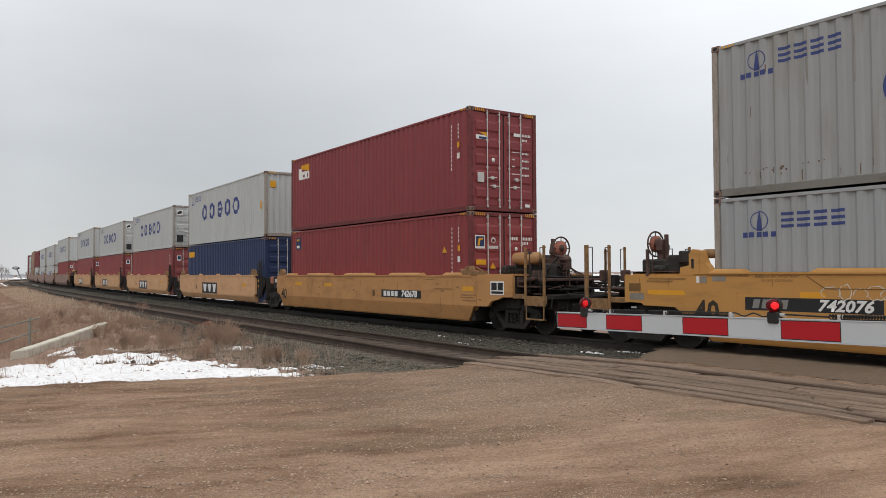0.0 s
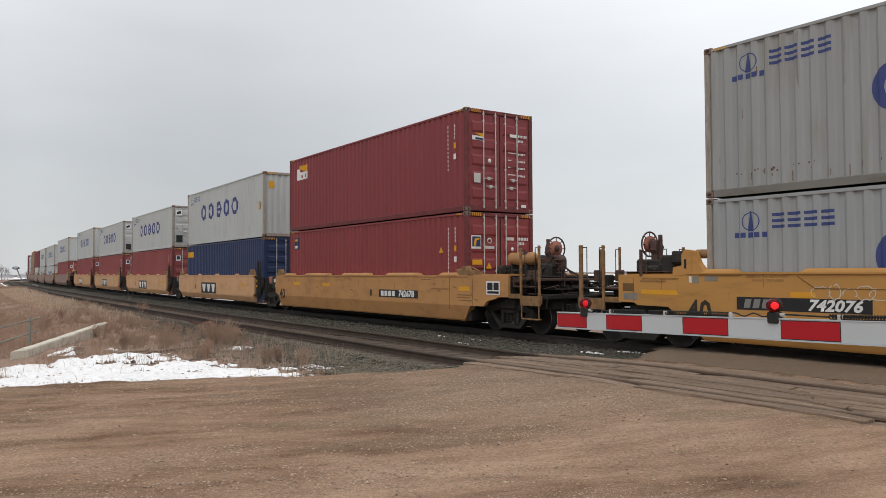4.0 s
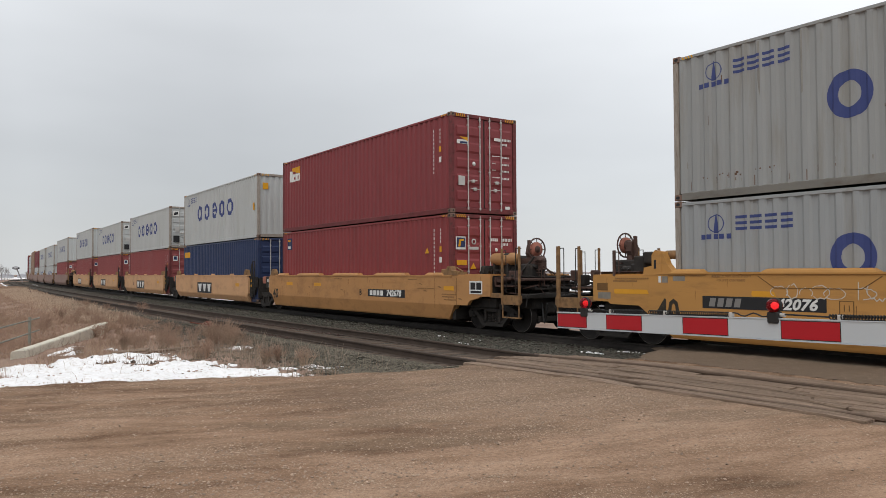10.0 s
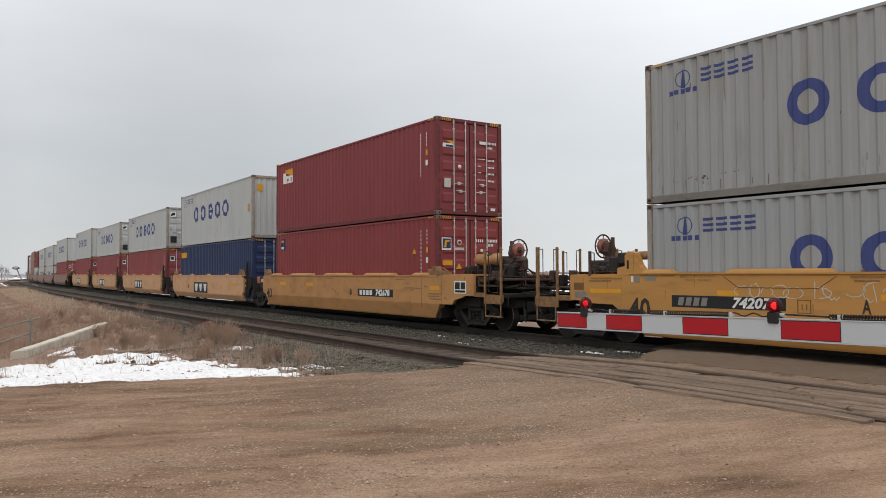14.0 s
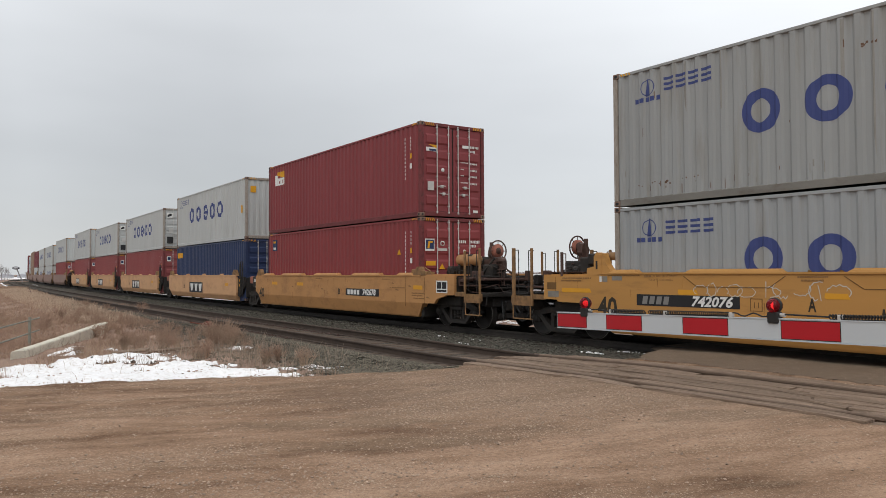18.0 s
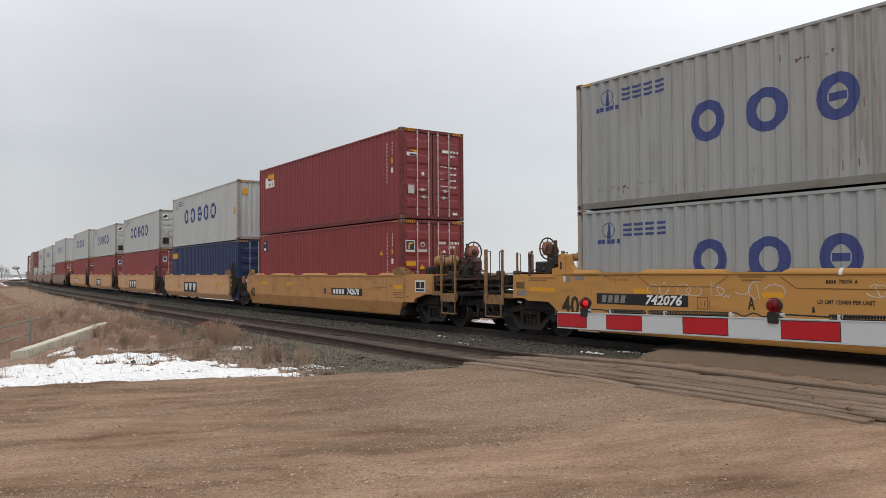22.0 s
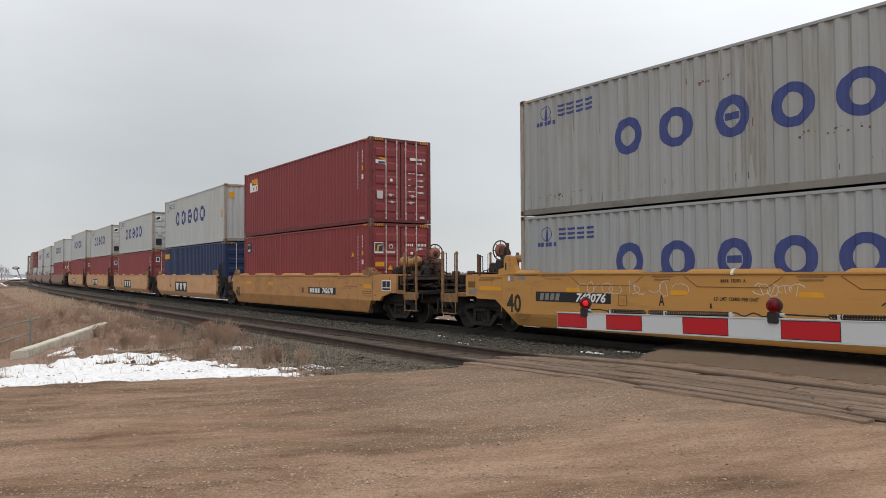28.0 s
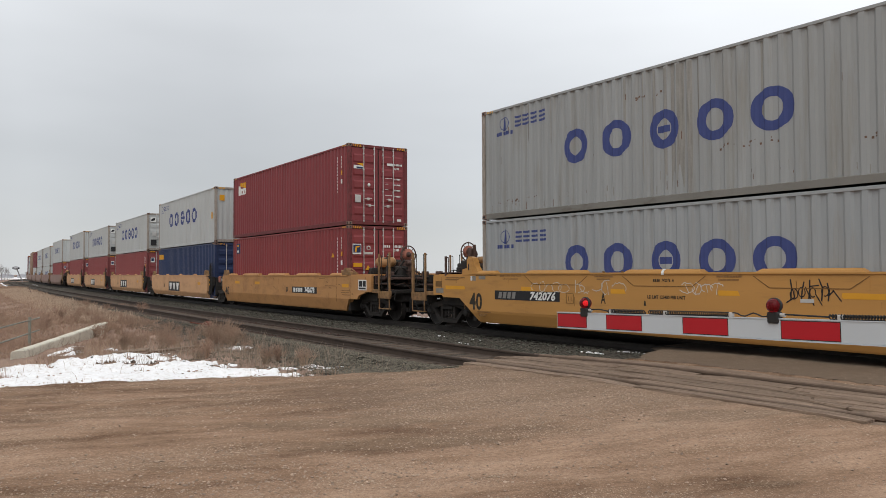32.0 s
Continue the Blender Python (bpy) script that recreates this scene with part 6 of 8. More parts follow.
def road_z(X, Y):
    u, lat = along(X, Y)
    z = -0.11 + 0.10 * smooth(9.0, 6.2, lat) + 0.012 * wob(X, Y, 1.3, 3.0) + 0.006 * wob(X, Y, 6.0, 5.0)
    # wheel ruts and thrown-up ridges
    X, Y = np.asarray(X, float), np.asarray(Y, float)
    yr, xr = 0.974 * Y - 0.225 * X, 0.974 * X + 0.225 * Y
    z = z + 0.005 * wob(xr * 0.5, yr * 1.6, 2.0, 8.0) + 0.005 * wob(xr * 0.8, yr * 1.5, 7.0, 4.0)
    for c, w, h in ((9.3, 0.32, -0.012), (9.85, 0.2, 0.007), (7.4, 0.3, -0.012), (7.85, 0.18, 0.007), (6.0, 0.25, -0.008), (10.9, 0.25, -0.008)):
        z = z + h * np.exp(-((yr - c - 0.12 * wob(xr, yr * 0.0, 0.7, c)) / w) ** 2)
    between = (np.abs(lat - SIDE) < 1.5)
    z = np.where(between, -0.10, z)
    z = np.where((lat > SIDE + 0.9) & (lat < SIDE + 1.6), -0.014 - 0.030 * smooth(1.22, 1.08, lat - SIDE) + 0.012 * wob(X, Y, 3.0, 2.0), z)
    z = np.where((lat < SIDE - 1.3) & (lat > 0.9), -0.015 + 0.012 * wob(X, Y, 2.0, 3.0), z)
    z = np.where(lat <= 0.9, -0.010 + 0.006 * wob(X, Y, 2.5, 6.0), z)
    return z + lift(u, lat)


def build_road():
    xs = grid_axis([(-60, 4), (-10, 0.085), (9, 0.085), (14, 0.14), (50, 4)])
    ys = grid_axis([(-45, 4), (3.5, 0.085), (14, 0.085), (24, 0.14), (27, 0.5)])
    patch("road", DIRT, xs, ys, lambda X, Y: np.where(along(X, Y)[1] > SIDE - 1.5, road_side(X, Y), -1), lambda X, Y, I: road_z(X, Y) - 0.05 * smooth(0.3, 0.0, I), "brown packed gravel road with pale pebbles and ruts", "road")
    patch("crossing_fill", FILL, grid_axis([(-4, 0.12), (24, 0.12)]), grid_axis([(8, 0.12), (27, 0.12)]), lambda X, Y: np.where((along(X, Y)[1] > -3.0) & (along(X, Y)[1] < SIDE - 1.33), road_side(X, Y), -1), lambda X, Y, I: road_z(X, Y) + 0.004 - 0.05 * smooth(0.3, 0.0, I), "grey-brown gravel fill between the two tracks", "gravel")


def ballast_z(lat, u):
    l = np.asarray(lat, float)
    mid = SIDE / 2
    e = np.abs(l - mid) - (SIDE / 2 + 1.55)
    z = -0.195 - 0.05 * np.exp(-((l - mid) / 0.7) ** 2) - np.clip(e, 0, None) * 0.28
    return z


def build_ballast():
    us = np.concatenate([np.arange(-50, 45, 0.45), np.arange(45, 380, 4.0)])
    lats = np.linspace(-2.9, SIDE + 2.7, 34)
    s = Shape()
    n = len(lats)
    for u in us:
        for l in lats:
            p = on_line(u, l)
            z = float(ballast_z(l, u)) + (0.022 * float(wob(u * 2.2, l * 3.3, 1.0)) if u < 60 else 0)
            s.v.append((p.x, p.y, z))
    s.f = [(i * n + j, i * n + j + 1, (i + 1) * n + j + 1, (i + 1) * n + j) for i in range(len(us) - 1) for j in range(n - 1)]
    s.s = [True] * len(s.f)
    tagged(part("ballast_bed", s, BALLAST, fix=False), "dark grey crushed stone track bed", "ballast", kind="structure")


def apron_in(X, Y):
    """Metres inside the apron of spilled ballast between the siding and the road."""
    u, lat = along(X, Y)
    out = np.interp(u, [-9, -6.8, -4.9, -2.5, 0.9, 4.0], [7.75, 7.3, 6.95, 6.4, 5.9, 5.75]) + 0.3 * wob(X, Y, 1.3, 2.0) + 0.25 * wob(X, Y, 4.0, 5.0) - lat
    inside = np.minimum(np.minimum(out, lat - SIDE - 1.25), np.minimum(-road_side(X, Y) + 0.25, 6.0 - u))
    return np.minimum(inside, -snow_in(X, Y) - 0.05)


def build_apron():
    def height(X, Y, I):
        u, lat = along(X, Y)
        return np.maximum(land(X, Y), ballast_z(lat, u)) + 0.05 * smooth(0.0, 0.3, I) - 0.012 + 0.018 * wob(X, Y, 5.0, 3.0)
    patch("ballast_apron", BALLAST, np.arange(-9, 1.6, 0.11), np.arange(11.8, 28, 0.11), apron_in, height, "dark grey ballast spilled beside the siding", "ballast")


def build_track_dirt():
    """Brown blown dirt between the ties of the siding."""
    us, lats = np.arange(-9, 26, 0.2), np.linspace(SIDE - 1.22, SIDE + 1.3, 15)
    s, n = Shape(), len(lats)
    for u in us:
        for l in lats:
            p = on_line(u, l)
            z = -0.186 + 0.016 * float(wob(u * 2.7, l * 3.9, 1.0, 2.0)) - 0.05 * float(smooth(1.0, 1.3, abs(l - SIDE))) * (1 + float(wob(u, l, 3.0)))
            s.v.append((p.x, p.y, z))
    s.f = [(i * n + j, i * n + j + 1, (i + 1) * n + j + 1, (i + 1) * n + j) for i in range(len(us) - 1) for j in range(n - 1)]
    s.s = [True] * len(s.f)
    tagged(part("track_dirt", s, TRACKDIRT, fix=False), "brown dirt between the ties of the siding", "dirt", kind="structure")


def rail_shape(lat, lo=-45.0, hi=376.0):
    """One rail swept along the line."""
    prof = [(-0.07, -0.172), (0.07, -0.172), (0.07, -0.160), (0.012, -0.142), (0.010, -0.045), (0.036, -0.036), (0.036, -0.008), (0.026, 0.0), (-0.026, 0.0), (-0.036, -0.008), (-0.036, -0.036), (-0.010, -0.045), (-0.012, -0.142), (-0.07, -0.160)]
    us = np.concatenate([np.arange(-45, 60, 1.5), np.arange(60, 380, 4.0)])
    us = np.concatenate([[lo], us[(us > lo + 0.1) & (us < hi - 0.1)], [hi]])
    s, n = Shape(), len(prof)
    for u in us:
        rise = float(lift(u, lat)) if lat > 2 else 0.0
        for o, z in prof:
            p = on_line(u, lat + o)
            s.v.append((p.x, p.y, z + rise))
    s.f = [(i * n + j, i * n + (j + 1) % n, (i + 1) * n + (j + 1) % n, (i + 1) * n + j) for i in range(len(us) - 1) for j in range(n)]
    s.f += [tuple(range(n))[::-1], tuple(range((len(us) - 1) * n, len(us) * n))]
    s.s = [False] * len(s.f)
    return s


def build_tracks():
    rnd = random.Random(5)
    tie = Shape().box(-0.115, 0.115, -1.3, 1.3, -0.15, 0.0, 0.018).mesh("tie")
    tie.materials.append(TIE)
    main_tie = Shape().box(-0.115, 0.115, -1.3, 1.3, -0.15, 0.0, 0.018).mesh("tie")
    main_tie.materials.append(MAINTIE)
    plate = Shape().box(-0.09, 0.09, -0.18, 0.18, 0.0, 0.012)
    for a in (-0.11, 0.11):
        plate.box(-0.05, -0.03, a - 0.01, a + 0.01, 0.01, 0.04)
        plate.box(0.03, 0.05, a - 0.01, a + 0.01, 0.01, 0.04)
    plate = plate.mesh("tie_plate")
    plate.materials.append(BRAKE)
    for name, lat, lab in (("main_track", 0.0, "main line track with worn steel rails"), ("siding_track", SIDE, "siding track with dark worn rails and old ties")):
        t = tagged(new(name), lab, "railway track", kind="structure")
        for side in (-0.755, 0.755):
            if lat > 0:
                part("rail", rail_shape(lat + side, -8.7), RAILTOP, t)
                part("rail", rail_shape(lat + side, -45.0, -8.706), DUSTYRAIL, t, "rail buried to its head in road dust")
            else:
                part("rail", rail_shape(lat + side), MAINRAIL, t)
        u = -12.0
        while u < 48:
            p = on_line(u, lat)
            h = float(np.interp(u, LINE_U, LINE_H))
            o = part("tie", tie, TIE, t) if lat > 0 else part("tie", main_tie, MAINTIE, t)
            o.matrix_world = Matrix.Translation((p.x, p.y, -0.176 + rnd.uniform(-0.008, 0.004))) @ Matrix.Rotation(h + math.pi / 2 + rnd.uniform(-0.02, 0.02), 4, "Z")
            if -1 < u < 26 and lat > 0:
                for side in (-0.755, 0.755):
                    k = part("tie_plate", plate, BRAKE, t)
                    q = on_line(u, lat + side)
                    k.matrix_world = Matrix.Translation((q.x, q.y, -0.174)) @ Matrix.Rotation(h + math.pi / 2, 4, "Z")
            u += 0.52


def build_crossing():
    """Planks between and beside the siding's rails at the road."""
    rnd = random.Random(9)
    c = tagged(new("plank_crossing"), "worn grey-brown timber planks across the siding", "level crossing", kind="structure")
    rows = [-1.19, -0.94, -0.548, -0.328, -0.11, 0.11, 0.328, 0.548, 0.945]
    for r in rows:
        u = -8.5 + rnd.uniform(-0.55, 0.35) + (0.25 if abs(r) < 0.6 else -0.1)
        while u > -26:
            ln = rnd.uniform(2.3, 4.4)
            s = Shape()
            n = 7
            p0 = on_line(u - ln / 2, SIDE + r)
            turn = Matrix.Translation(p0) @ Matrix.Rotation(float(np.interp(u - ln / 2, LINE_U, LINE_H)) + math.pi / 2, 4, "Z") @ Matrix.Translation((-rnd.uniform(2, 90), -rnd.uniform(2, 40), 0))
            inv = turn.inverted()
            w = 0.101 if abs(r) < 0.7 else 0.112
            zt = -0.006 + rnd.uniform(-0.016, 0.008)
            ring_ = []
            for k in range(n + 1):
                a = u - 0.012 - (ln - 0.024) * k / n
                wear = 0.016 * rnd.random()
                fade = 0.03 * (k in (0, n)) * rnd.random()
                for o, z in ((-w, zt - 0.09), (w, zt - 0.09), (w + rnd.uniform(-.025, 0.003), zt - 0.012 - fade), (w - 0.025, zt - wear - fade), (-w + 0.025, zt - wear * rnd.random() - fade), (-w + rnd.uniform(-.003, .025), zt - 0.012 - fade)):
                    p = on_line(a, SIDE + r + o)
                    ring_.append(tuple(inv @ Vector((p.x, p.y, z + float(lift(a, SIDE + r))))))
            f = [(k * 6 + i, k * 6 + (i + 1) % 6, k * 6 + 6 + (i + 1) % 6, k * 6 + 6 + i) for k in range(n) for i in range(6)]
            f += [tuple(range(6)), tuple(range(n * 6, n * 6 + 6))]
            s.add(ring_, f)
            if r < 0.9 or rnd.random() < 0.85:
                part("plank", s, PLANK, c).matrix_world = turn
            u -= ln


build_ground()
build_road()
build_ballast()
build_track_dirt()
build_tracks()
build_crossing()


# ---- loose stone, snow, weeds ----
PEB_V = [(1, 0, 0), (-0.9, 0.1, 0), (0.1, 1, 0.1), (0, -0.95, 0), (0.1, 0.05, 0.75), (-0.05, 0, -0.7)]
PEB_F = [(0, 2, 4), (2, 1, 4), (1, 3, 4), (3, 0, 4), (2, 0, 5), (1, 2, 5), (3, 1, 5), (0, 3, 5)]


def scatter(name, material, pts, sizes, label, category, seed, flat=0.7):
    """Broken stones of many sizes, joined."""
    rng = np.random.default_rng(seed)
    pts, sizes = np.asarray(pts), np.asarray(sizes)
    n = len(pts)
    base = np.array(PEB_V)
    v = base[None] * rng.uniform(0.6, 1.15, (n, 6, 1))
    a = rng.uniform(0, math.tau, n)
    tilt = rng.uniform(-0.6, 0.6, n)
    c, s = np.cos(tilt), np.sin(tilt)
    x, z = v[..., 0] * c[:, None] - v[..., 2] * s[:, None], v[..., 0] * s[:, None] + v[..., 2] * c[:, None]
    v[..., 0], v[..., 2] = x, z * flat
    c, s = np.cos(a), np.sin(a)
    x, y = v[..., 0] * c[:, None] - v[..., 1] * s[:, None], v[..., 0] * s[:, None] + v[..., 1] * c[:, None]
    v[..., 0], v[..., 1] = x, y
    v = v * sizes[:, None, None] + pts[:, None, :]
    me = bpy.data.meshes.new(name)
    f = (np.array(PEB_F)[None] + 6 * np.arange(n)[:, None, None]).reshape(-1, 3)
    me.from_pydata(v.reshape(-1, 3).tolist(), [], f.tolist())
    me.materials.append(material)
    return tagged(new(name, me), label, category, kind="stuff")


def build_stones():
    rng = np.random.default_rng(3)
    U = np.concatenate([rng.uniform(-13, 12, 17000), rng.uniform(12, 45, 8000)])
    n = len(U)
    Lt = np.concatenate([rng.uniform(0.85, SIDE - 0.8, int(n * 0.45)), rng.uniform(SIDE - 0.72, SIDE + 0.72, int(n * 0.12)), rng.uniform(SIDE + 0.8, SIDE + 3.0, n - int(n * 0.45) - int(n * 0.12))])
    rng.shuffle(Lt)
    P = []
    S = []
    for u, l in zip(U, Lt):
        p = on_line(u, l)
        P.append((p.x, p.y, 0))
        S.append(rng.uniform(0.018, 0.048) * (1.0 if u < 12 else 1.4))
    P, S = np.array(P), np.array(S)
    keep = road_side(P[:, 0], P[:, 1]) < -0.05
    P, S, U, Lt = P[keep], S[keep], U[keep], Lt[keep]
    P[:, 2] = np.maximum(ballast_z(Lt, U) + 0.015, land(P[:, 0], P[:, 1]) * (Lt > SIDE + 1.7) - 9 * (Lt <= SIDE + 1.7)) + S * 0.2 - 0.035 * (np.abs(Lt - SIDE) < 1.32)
    scatter("ballast_stones", STONE, P, S, "grey crushed ballast stones beside the rails", "stones", 4)
    n = 5200
    X = rng.uniform(-5.5, 1.0, n)
    Y = rng.uniform(12.8, 20, n)
    u, lat = along(X, Y)
    k = (road_side(X, Y) < -0.05) & (lat > SIDE + 2.4) & (u < 6 - 2.2 * (lat - SIDE - 2.4) + 2 * wob(X, Y, 1.2)) & (snow_in(X, Y) < 0)
    S = rng.uniform(0.012, 0.04, n)
    P = np.stack([X, Y, land(X, Y) + S * 0.3], -1)[k]
    scatter("corner_stones", BROWNSTONE, P, S[k], "grey stones spilled between track and road", "stones", 14)
    # the apron's own stones
    n = 30000
    U, Lt = rng.uniform(-9.4, 7, n), SIDE + rng.uniform(1.2, 3.4, n)
    P = np.array([tuple(on_line(u, l)) for u, l in zip(U, Lt)])
    k = apron_in(P[:, 0], P[:, 1]) > -0.05 - 0.4 * rng.uniform(0, 1, n) ** 4
    P, U, Lt = P[k], U[k], Lt[k]
    S = rng.uniform(0.014, 0.042, len(P))
    P[:, 2] = np.maximum(land(P[:, 0], P[:, 1]), ballast_z(Lt, U)) + 0.042 + S * 0.2
    scatter("apron_stones", BROWNSTONE, P, S, "grey crushed stones spilled down to the road", "stones", 15)
    # pebbles on the road, thick in bands and thin between
    m = 60000
    Y = 4.3 + 10.5 * rng.uniform(0, 1, m) ** 1.25
    X = rng.uniform(-0.64, 0.64, m) * (Y + 1.0)
    yr, xr = 0.974 * Y - 0.225 * X, 0.974 * X + 0.225 * Y
    zone = wob(xr * 0.35, yr * 1.1, 1.0, 7.0) + 0.7 * wob(xr * 0.7, yr * 1.9, 1.6, 2.0) + 0.5 * wob(X, Y, 4.5, 3.0) - 0.5 * smooth(-0.30, -0.12, 0.035 * X - 0.045 * Y) + 0.9 * smooth(1.2, 0.5, np.hypot((X - 1.6) / 3.4, (Y - 10.3) / 2.6))
    k = (zone + rng.uniform(-0.8, 0.8, m) > 0.65) | (rng.uniform(0, 1, m) < 0.12)
    k &= (road_side(X, Y) > 0.05) & (along(X, Y)[1] > SIDE + 1.5)
    X, Y, zone = X[k], Y[k], zone[k]
    S = 0.0046 + 0.017 * rng.uniform(0, 1, len(X)) ** 3.2 + 0.0002 * Y
    P = np.stack([X, Y, road_z(X, Y) + S * 0.15], -1)
    scatter("road_pebbles", PEBBLE, P, S, "loose pebbles and crumbs of earth on the packed road", "pebbles", 5)
    # loose gravel between the tracks on the crossing
    U, Lt = rng.uniform(-21, -9, 5200), 1.35 + (SIDE - 2.75) * rng.uniform(0, 1, 5200) ** 1.6
    P = np.array([tuple(on_line(u, l)) for u, l in zip(U, Lt)])
    k = road_side(P[:, 0], P[:, 1]) > 0.3
    P = P[k]
    P[:, 2] = road_z(P[:, 0], P[:, 1]) + 0.003
    scatter("crossing_gravel", PEBBLE, P, rng.uniform(0.004, 0.013, len(P)), "loose gravel between the two tracks", "gravel", 6)


SNOW_X = [-14, -9.3, -8.1, -7.6, -6.9, -6.1, -5.5, -4.9, -4.0, -3.2, -2.7]
SNOW_Y = [15.0, 15.3, 15.5, 16.4, 17.2, 16.9, 15.9, 15.4, 14.8, 14.1, 13.5]


def snow_in(X, Y):
    near = np.interp(X, EDGE_X, EDGE_Y) + 0.05 + 0.12 * wob(X, Y, 2.0, 1.0)
    far = np.interp(X, SNOW_X, SNOW_Y) + 0.35 * wob(X, Y, 1.6, 3.0) + 0.32 * wob(X, Y, 4.6, 1.0) + 0.2 * wob(X, Y, 9.5, 2.0)
    d = np.minimum(Y - near, (far - Y) * 0.8)
    d = np.minimum(d, (-2.6 - X) * 0.5)
    holes = wob(X, Y, 1.4, 9.0) + 0.8 * wob(X, Y, 3.6, 5.0) + 0.5 * wob(X, Y, 8.0, 4.0) - 0.95 + 0.65 * smooth(14.4, 16.2, Y)
    d = np.minimum(d, np.where(Y > near + 1.5, -holes * 0.4, 1.0))
    for cx, cy, rx, ry in ((-5.15, 19.0, 0.42, 0.42), (-2.45, 14.85, 0.55, 0.30), (-2.05, 14.45, 0.22, 0.12), (-2.75, 13.75, 0.5, 0.14), (-3.0, 14.6, 0.3, 0.10), (-8.75, 17.6, 0.14, 1.0), (-8.35, 17.1, 0.2, 0.5), (-9.05, 18.7, 0.12, 0.6), (-7.9, 18.2, 0.22, 0.3), (-1.55, 15.4, 0.2, 0.08), (-3.4, 14.9, 0.12, 0.1)):
        e = 1 - np.hypot((X - cx) / rx, (Y - cy) / ry) + 0.35 * wob(X, Y, 6.0, 2.0)
        d = np.maximum(d, e * 0.25)
    return d


def build_snow():
    def height(X, Y, I):
        return np.maximum(land(X, Y), -0.35) + 0.065 * smooth(-0.02, 0.22, I) + 0.024 * wob(X, Y, 3.4, 6.0) * smooth(0.05, 0.3, I) + 0.020 * wob(X, Y, 7.0, 2.0) * smooth(0.03, 0.25, I) + 0.016 * wob(X, Y, 15.0, 6.0) * smooth(0.02, 0.2, I) - 0.05 * smooth(0.55, 0.95, wob(X * 0.7, Y, 6.0, 12.0)) * smooth(0.03, 0.15, I) - 0.015
    patch("snow_patch", SNOW, np.arange(-13, -1.2, 0.05), np.arange(8, 20.5, 0.05), snow_in, height, "melting old snow with ragged edges", "snow")


def blades(name, material, X, Y, Z, H, W, seed, label, lean=0.35):
    rng = np.random.default_rng(seed)
    n = len(X)
    a, b = rng.uniform(0, math.tau, n), rng.uniform(0, math.tau, n)
    lx, ly = np.cos(b) * H * lean * rng.uniform(0.1, 1.3, n), np.sin(b) * H * lean * rng.uniform(0.1, 1.3, n)
    wx, wy = np.cos(a) * W / 2, np.sin(a) * W / 2
    v = np.empty((n, 5, 3))
    v[:, 0] = np.stack([X - wx, Y - wy, Z - 0.03], -1)
    v[:, 1] = np.stack([X + wx, Y + wy, Z - 0.03], -1)
    v[:, 2] = np.stack([X + lx * 0.4 + wx * 0.8, Y + ly * 0.4 + wy * 0.8, Z + H * 0.6], -1)
    v[:, 3] = np.stack([X + lx * 0.4 - wx * 0.8, Y + ly * 0.4 - wy * 0.8, Z + H * 0.6], -1)
    v[:, 4] = np.stack([X + lx, Y + ly, Z + H], -1)
    k = 5 * np.arange(n)
    f = [q for i in k.tolist() for q in ((i, i + 1, i + 2, i + 3), (i + 3, i + 2, i + 4))]
    me = bpy.data.meshes.new(name)
    me.from_pydata(v.reshape(-1, 3).tolist(), [], f)
    me.materials.append(material)
    return tagged(new(name, me), label, "grass", kind="stuff")


def weed_spots(n, seed, y0, y1, power, x_lo=-0.68, x_hi=0.06):
    rng = np.random.default_rng(seed)
    Y = y0 + (y1 - y0) * rng.uniform(0, 1, n) ** power
    X = rng.uniform(x_lo, x_hi, n) * Y - 0.3
    u, lat = along(X, Y)
    off = SIDE + 2.05 + 0.5 * wob(X, Y, 1.2, 1.0) - 0.75 * smooth(5, 13, u) - 0.35 * smooth(14, 24, u)
    k = (road_side(X, Y) < -0.12) & (lat > off)
    k &= (u > 5 - 2.4 * (lat - SIDE - 2.4) + 2 * wob(X, Y, 1.2)) | (rng.uniform(0, 1, n) < 0.16)
    k &= (apron_in(X, Y) < 0.05) | (rng.uniform(0, 1, n) < 0.05)
    beam = (X > -0.16 * (Y - 16.4) - 9.55) & (X < -0.16 * (Y - 16.4) - 8.75 + 0.02 * (Y - 16)) & (Y > 15.5) & (Y < 24.2)
    k &= ~beam | (rng.uniform(0, 1, n) < 0.12)
    k &= (snow_in(X, Y) < 0.02) | (rng.uniform(0, 1, n) < 0.03)
    return X[k], Y[k], u[k], lat[k], rng


